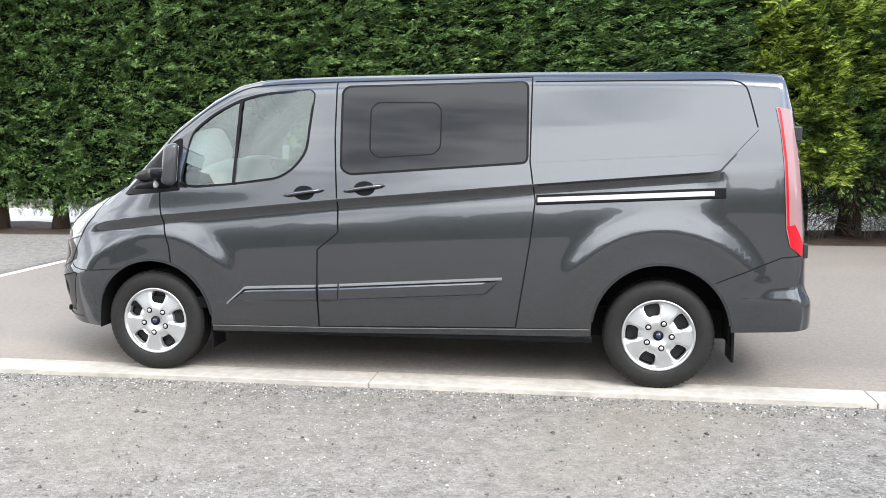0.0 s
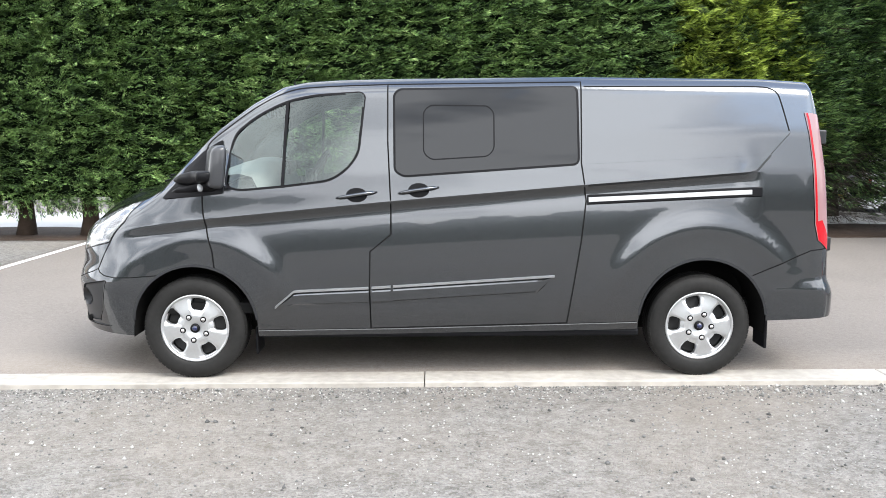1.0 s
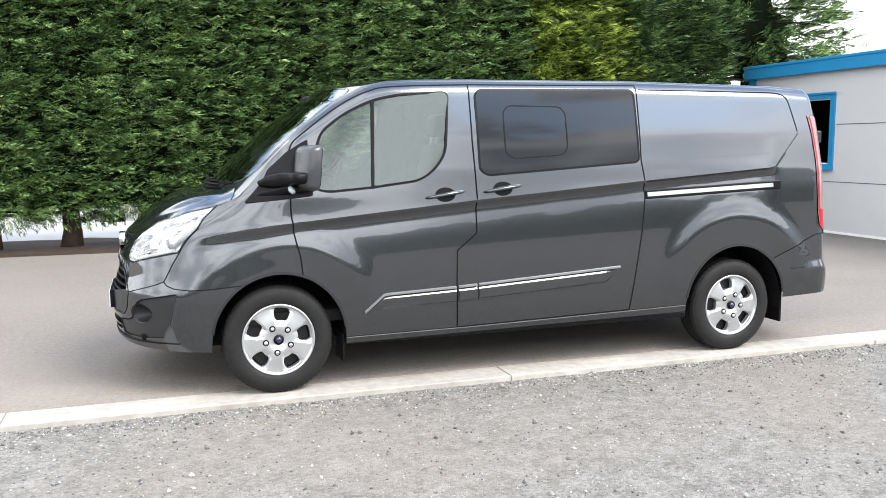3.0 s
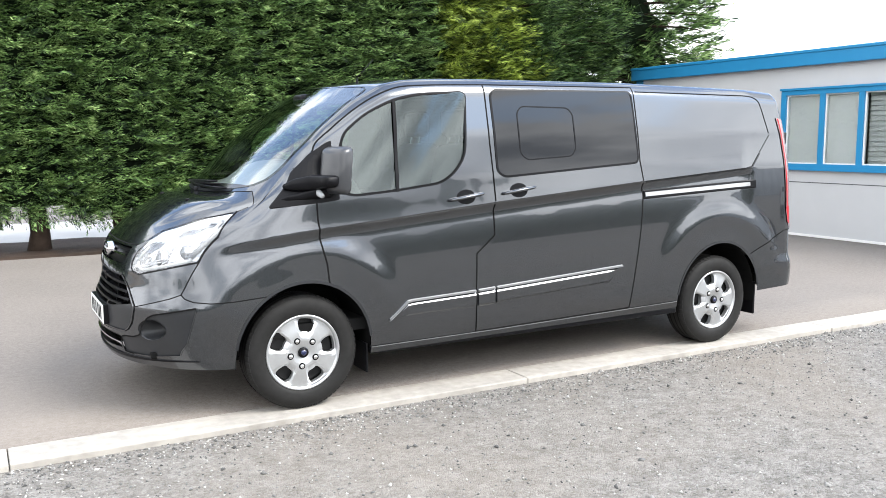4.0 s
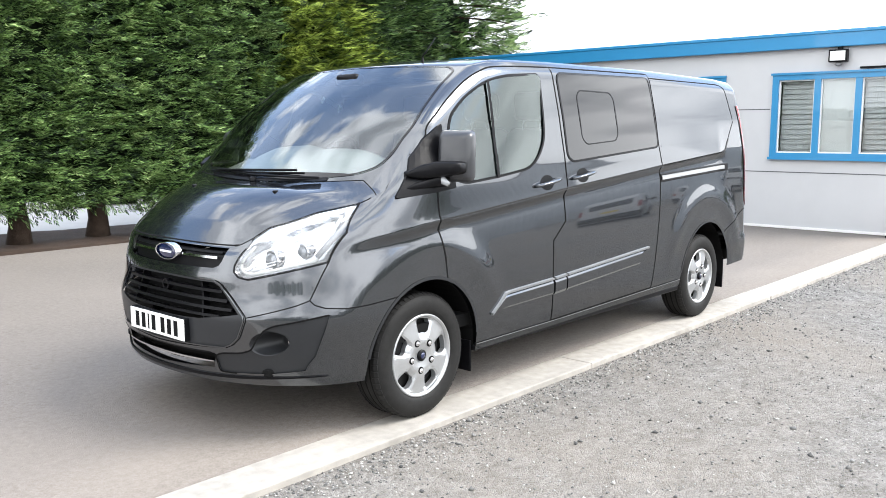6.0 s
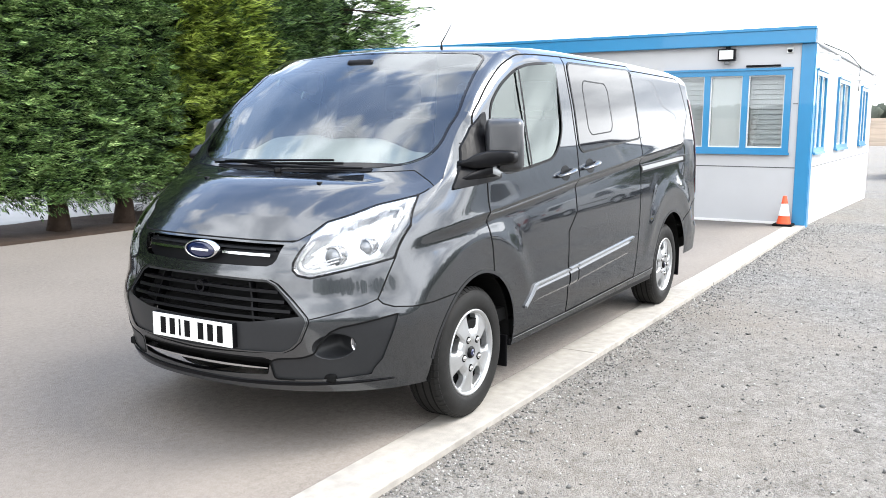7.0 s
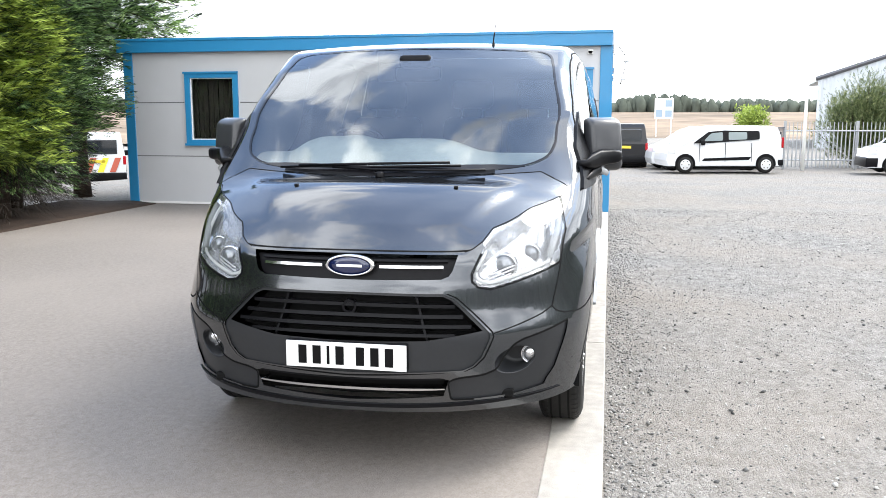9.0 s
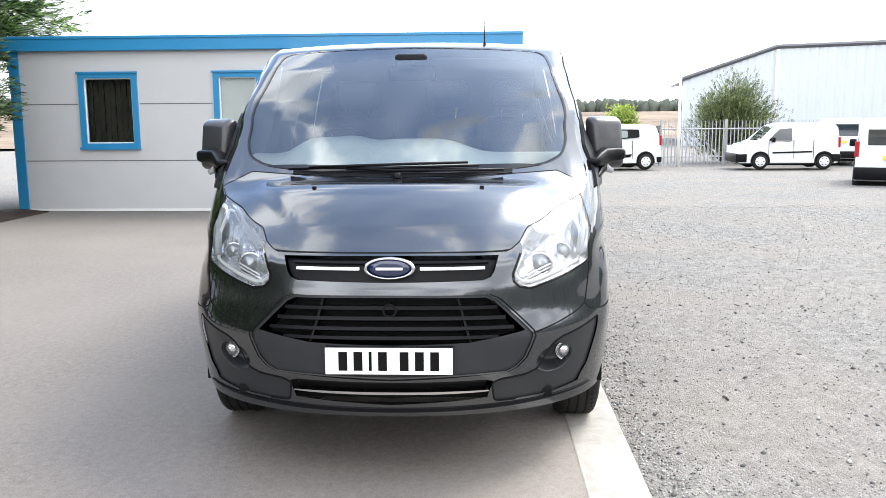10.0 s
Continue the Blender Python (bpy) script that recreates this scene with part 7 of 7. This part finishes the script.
# mirrors
for s in (0, 1):
    F = flip_y if s else (lambda q: Vector(q))
    mir = new("door_mirror")
    mir.parent = VAN
    tagged(mir, "tall dark grey door mirror on a black arm")

    # the housing sweeps outwards and back from the arm
    place = Matrix.Translation((0.178, -0.008, 0)) @ Matrix.Rotation(radians(26.7), 4, "Z")
    b = box_bm(-0.05, 0.042, -0.108, 0.108, 1.245, 1.530, 0.036, seg=4)
    for v in b.verts:
        t, front = (v.co.z - 1.245) / 0.285, (0.042 - v.co.x) / 0.092
        v.co.y *= 1 - 0.16 * front - 0.05 * abs(t - 0.35)
        v.co.z += 0.02 * front * (0.4 - t) * 2
        v.co.x += 0.03 * t
        v.co = F(place @ v.co)
    if s:
        bmesh.ops.reverse_faces(b, faces=b.faces[:])
    part("housing", b, MIRRORGREY, mir, smooth=True)
    b = box_bm(0.0425, 0.046, -0.084, 0.084, 1.280, 1.500, 0.0012)
    for v in b.verts:
        v.co.x += 0.03 * (v.co.z - 1.245) / 0.285
        v.co = F(place @ v.co)
    part("mirror_glass", b, CHROME, mir)
    # black wing of the arm and its foot, one flowing piece
    def wing(sections, n=20):
        b = bmesh.new()
        rings = []
        for x0, x1, y, z0, z1 in sections:
            cx_, cz_, hx, hz = (x0 + x1) / 2, (z0 + z1) / 2, (x1 - x0) / 2, (z1 - z0) / 2
            ring_ = []
            for k in range(n):
                c, d = math.cos(2 * math.pi * k / n), math.sin(2 * math.pi * k / n)
                ring_.append(b.verts.new(F((cx_ + hx * math.copysign(abs(c) ** 0.5, c), y, cz_ + hz * math.copysign(abs(d) ** 0.5, d)))))
            rings.append(ring_)
        for r0, r1 in zip(rings, rings[1:]):
            for k in range(n):
                b.faces.new((r0[k], r0[(k + 1) % n], r1[(k + 1) % n], r1[k]))
        b.faces.new(rings[0])
        b.faces.new(rings[-1][::-1])
        return part("arm", b, BLACK, mir, smooth=True)
    wing([(-0.08, 0.19, 0.125, 1.284, 1.316), (-0.10, 0.19, 0.075, 1.280, 1.320), (-0.06, 0.19, 0.048, 1.270, 1.348), (0.02, 0.19, 0.008, 1.276, 1.364), (0.064, 0.19, -0.030, 1.288, 1.362), (0.080, 0.19, -0.06, 1.292, 1.362), (0.085, 0.18, -0.082, 1.298, 1.358), (0.105, 0.16, -0.096, 1.308, 1.350)])
    wing([(-0.10, 0.19, 0.125, 1.214, 1.232), (-0.12, 0.19, 0.075, 1.210, 1.235), (-0.08, 0.19, 0.054, 1.214, 1.260), (0.01, 0.18, 0.030, 1.226, 1.276), (0.06, 0.15, 0.006, 1.243, 1.286), (0.09, 0.13, -0.008, 1.255, 1.284)])
    pts = [F(q) for q in ((0.085, 0.015, 1.285), (0.090, 0.0, 1.258), (0.098, -0.03, 1.243))]
    part("mirror_lamp", tube_bm(pts, [0.016, 0.020, 0.014], 8), CLEARLENS, mir, smooth=True)
slab("mirror_panel", O["tri"], 0.012, BLACK, step=0.04, label="black triangular panel at the mirror foot")

# windscreen surround, wipers, washer jets, aerial
ring = [top_point(a, t, 0.003) for a, t in dense(SCREEN, 0.03)]
b = bmesh.new()
inner = [top_point(0.22 + (a - 0.22) * 0.985, t * 0.985, 0.003) for a, t in dense(SCREEN, 0.03)]
va, vb = [b.verts.new(q) for q in ring], [b.verts.new(q) for q in inner]
for i in range(len(va)):
    b.faces.new((va[i], va[(i + 1) % len(va)], vb[(i + 1) % len(va)], vb[i]))
part("screen_band", b, SCREENBAND, VAN, "black band round the windscreen edge", smooth=True)
b = bmesh.new()
fr = [[b.verts.new(top_point(-0.122 + 0.036 * (1 - (t / 0.78) ** 4) * i / 4 + 0.03 * abs(t) ** 6, t, 0.0025)) for i in range(5)] for t in [-0.76 + 1.52 * j / 44 for j in range(45)]]
for r0, r1 in zip(fr, fr[1:]):
    for i in range(4):
        b.faces.new((r0[i], r0[i + 1], r1[i + 1], r1[i]))
part("screen_frit", b, SCREENBAND, VAN, "black printed band along the foot of the windscreen", smooth=True)
WS = lambda a, t, o=0.02: top_point(a, t, o)
for pts, r in (([WS(-0.130, 0.62), WS(-0.112, 0.42), WS(-0.104, 0.10), WS(-0.104, -0.42)], 0.0065), ([WS(-0.12, 0.50, 0.03), WS(-0.10, 0.2, 0.03), WS(-0.092, -0.10, 0.03), WS(-0.094, -0.36, 0.03)], 0.0065), ([WS(-0.130, -0.55), WS(-0.120, -0.30), WS(-0.114, 0.05), WS(-0.110, 0.30)], 0.0065)):
    part("wiper", tube_bm(pts, r, 8), BLACK, VAN, smooth=True)
part("wiper_hub", lathe_bm([(0.022, 0.0), (0.022, 0.016), (0.015, 0.024), (0.0, 0.026)], 16, "z", centre=WS(-0.135, 0.02, 0.0)), BLACK, VAN, smooth=True)
b = bmesh.new()
cow = [[b.verts.new(top_point(a, -0.60 + 1.20 * j / 40, 0.005)) for j in range(41)] for a in (-0.141, -0.137, -0.133, -0.129, -0.125, -0.12)]
for r0, r1 in zip(cow, cow[1:]):
    for j in range(40):
        b.faces.new((r0[j], r1[j], r1[j + 1], r0[j + 1]))
part("cowl", b, BLACK, VAN, "black cowl under the windscreen", smooth=True)
for t in (-0.46, 0.46):
    q = top_point(-0.36, t, 0.0)
    part("washer_jet", box_bm(q.x - 0.014, q.x + 0.012, q.y - 0.010, q.y + 0.010, q.z - 0.006, q.z + 0.006, 0.004), BLACK, VAN)
q = top_point(0.70, -0.50)
b = lathe_bm([(0.009, -0.005), (0.008, 0.006), (0.005, 0.015), (0.003, 0.03)], 14, "z", centre=q)
part("aerial", tube_bm([q + Vector((0, 0, 0.03)), q + Vector((0.06, 0, 0.09)), q + Vector((0.115, 0, 0.15))], [0.004, 0.003, 0.002], 6, bm=b), BLACK, VAN, smooth=True)
for z in (1.56, 0.865):
    part("hinge", box_bm(4.04 if z > 1 else 4.10, 4.100 if z > 1 else 4.165, 0.13, 0.18, z - 0.045, z + 0.045, 0.008), PAINT_DARK, VAN)
# hood gap
seam_top = [(-0.25, -1.0), (-0.215, -0.95), (-0.148, -0.84), (-0.140, -0.4), (-0.140, 0.4), (-0.148, 0.84), (-0.215, 0.95), (-0.25, 1.0)]


def top_ribbon(name, pts, w, mat, off=0.0015):
    pts = dense(pts, 0.03, False)
    b = bmesh.new()
    rows = []
    for i, (a, t) in enumerate(pts):
        d = top_point(*pts[min(i + 1, len(pts) - 1)]) - top_point(*pts[max(i - 1, 0)])
        o = top_point(a, t, off)
        n = (top_point(a, t, 0.01) - top_point(a, t)).normalized()
        c = d.normalized().cross(n) * w / 2
        rows.append([b.verts.new(o - c), b.verts.new(o + c)])
    for r0, r1 in zip(rows, rows[1:]):
        b.faces.new((r0[0], r0[1], r1[1], r1[0]))
    part(name, b, mat, VAN, smooth=True)


top_ribbon("hood_gap", seam_top, 0.004, MATT)
for s in (-1, 1):
    top_ribbon("hood_gap", [(a, s * 0.992) for a in [ex[0] + (-0.27 - ex[0]) * k / 14 for k in range(15)]], 0.004, MATT)
top_ribbon("hood_gap", [(ex[0] + 0.012, -0.99 + 1.98 * k / 30) for k in range(31)], 0.007, MATT)

# cab interior


def dash_height(y):
    """The dash top: a hood over the dials and a swelling over the middle."""
    d = y - CY
    return 1.335 + 0.085 * math.exp(-((d - 0.43) / 0.20) ** 4) + 0.075 * math.exp(-((d + 0.02) / 0.30) ** 4)


b = bmesh.new()
rows = []
for j in range(49):
    y = 0.17 + (2 * CY - 0.34) * j / 48
    zt = dash_height(y)
    end = 1 - 0.5 * abs(2 * j / 48 - 1) ** 8
    rows.append([b.verts.new((x, y, z)) for x, z in ((-0.22 + 0.12 * (1 - end), 1.20), (-0.10, 1.235), (0.08, zt - 0.05), (0.20, zt - 0.008), (0.30, zt), (0.38, zt - 0.02), (0.42, zt - 0.10), (0.46, 1.10), (0.40, 0.75))])
for r0, r1 in zip(rows, rows[1:]):
    for k in range(8):
        b.faces.new((r0[k], r1[k], r1[k + 1], r0[k + 1]))
part("dashboard", b, DASH, VAN, "moulded grey dashboard", smooth=True)
part("dial_hood", box_bm(0.34, 0.44, CY + 0.26, CY + 0.60, 1.28, 1.395, 0.03, seg=3), BLACK, VAN, smooth=True)
sw = [Vector((0.62, CY + 0.43, 1.30)) + Vector((0.5 * math.cos(t), 0, 0.86 * math.cos(t))) * 0.19 + Vector((0, math.sin(t), 0)) * 0.19 for t in [2 * math.pi * k / 36 for k in range(36)]]
part("steering_wheel", tube_bm(sw, 0.016, 8, closed=True), BLACK, VAN, "black steering wheel", smooth=True)
part("steering_boss", box_bm(0.54, 0.62, CY + 0.34, CY + 0.52, 1.19, 1.33, 0.03), BLACK, VAN, smooth=True)
for t in (0.5, 2.64, 3.9, 5.5):
    hub_, rim_ = Vector((0.60, CY + 0.43, 1.28)), Vector((0.62 + 0.09 * math.cos(t), CY + 0.43 + 0.18 * math.sin(t), 1.30 + 0.155 * math.cos(t)))
    part("steering_spoke", tube_bm([hub_, rim_], 0.014, 6), BLACK, VAN, smooth=True)
for y in (CY + 0.455, CY - 0.14, CY - 0.58):
    w_ = 0.24 if y > CY else 0.20
    part("seat", box_bm(0.85, 1.32, y - w_, y + w_, 0.55, 0.90, 0.06, seg=3), SEAT, VAN, smooth=True)
    b = box_bm(1.27, 1.42, y - w_, y + w_, 0.86, 1.53, 0.06, seg=3)
    for v in b.verts:
        v.co.x += 0.22 * (v.co.z - 0.86)
    part("seat_back", b, SEAT, VAN, smooth=True)
    part("headrest", box_bm(1.42, 1.52, y - 0.14, y + 0.14, 1.58, 1.77, 0.04, seg=3), SEAT, VAN, smooth=True)
    for d in (-0.07, 0.07):
        part("headrest_post", tube_bm([(1.45, y + d, 1.50), (1.47, y + d, 1.60)], 0.008, 6), CHROME, VAN)
b = bmesh.new()
rim_b = [Vector((2.5, CY + 0.86, 0.46))] + [Vector((2.5, q.y, q.z)) for q in [top_point(2.5, 0.985 - 1.97 * k / 16, -0.002) for k in range(17)]] + [Vector((2.5, CY - 0.86, 0.46))]
b.faces.new([b.verts.new(q) for q in rim_b])
part("bulkhead", thicken(b, b.faces[:], 0.02), BULKHEAD, VAN)
part("cab_floor", box_bm(-0.2, 2.5, 0.09, 2 * CY - 0.09, 0.43, 0.50), MATT, VAN)
part("rear_view_mirror", box_bm(0.40, 0.43, CY - 0.13, CY + 0.13, 1.72, 1.80, 0.02), BLACK, VAN, smooth=True)
part("mirror_stem", box_bm(0.33, 0.42, CY - 0.09, CY + 0.09, 1.79, 1.86, 0.02), BLACK, VAN, smooth=True)
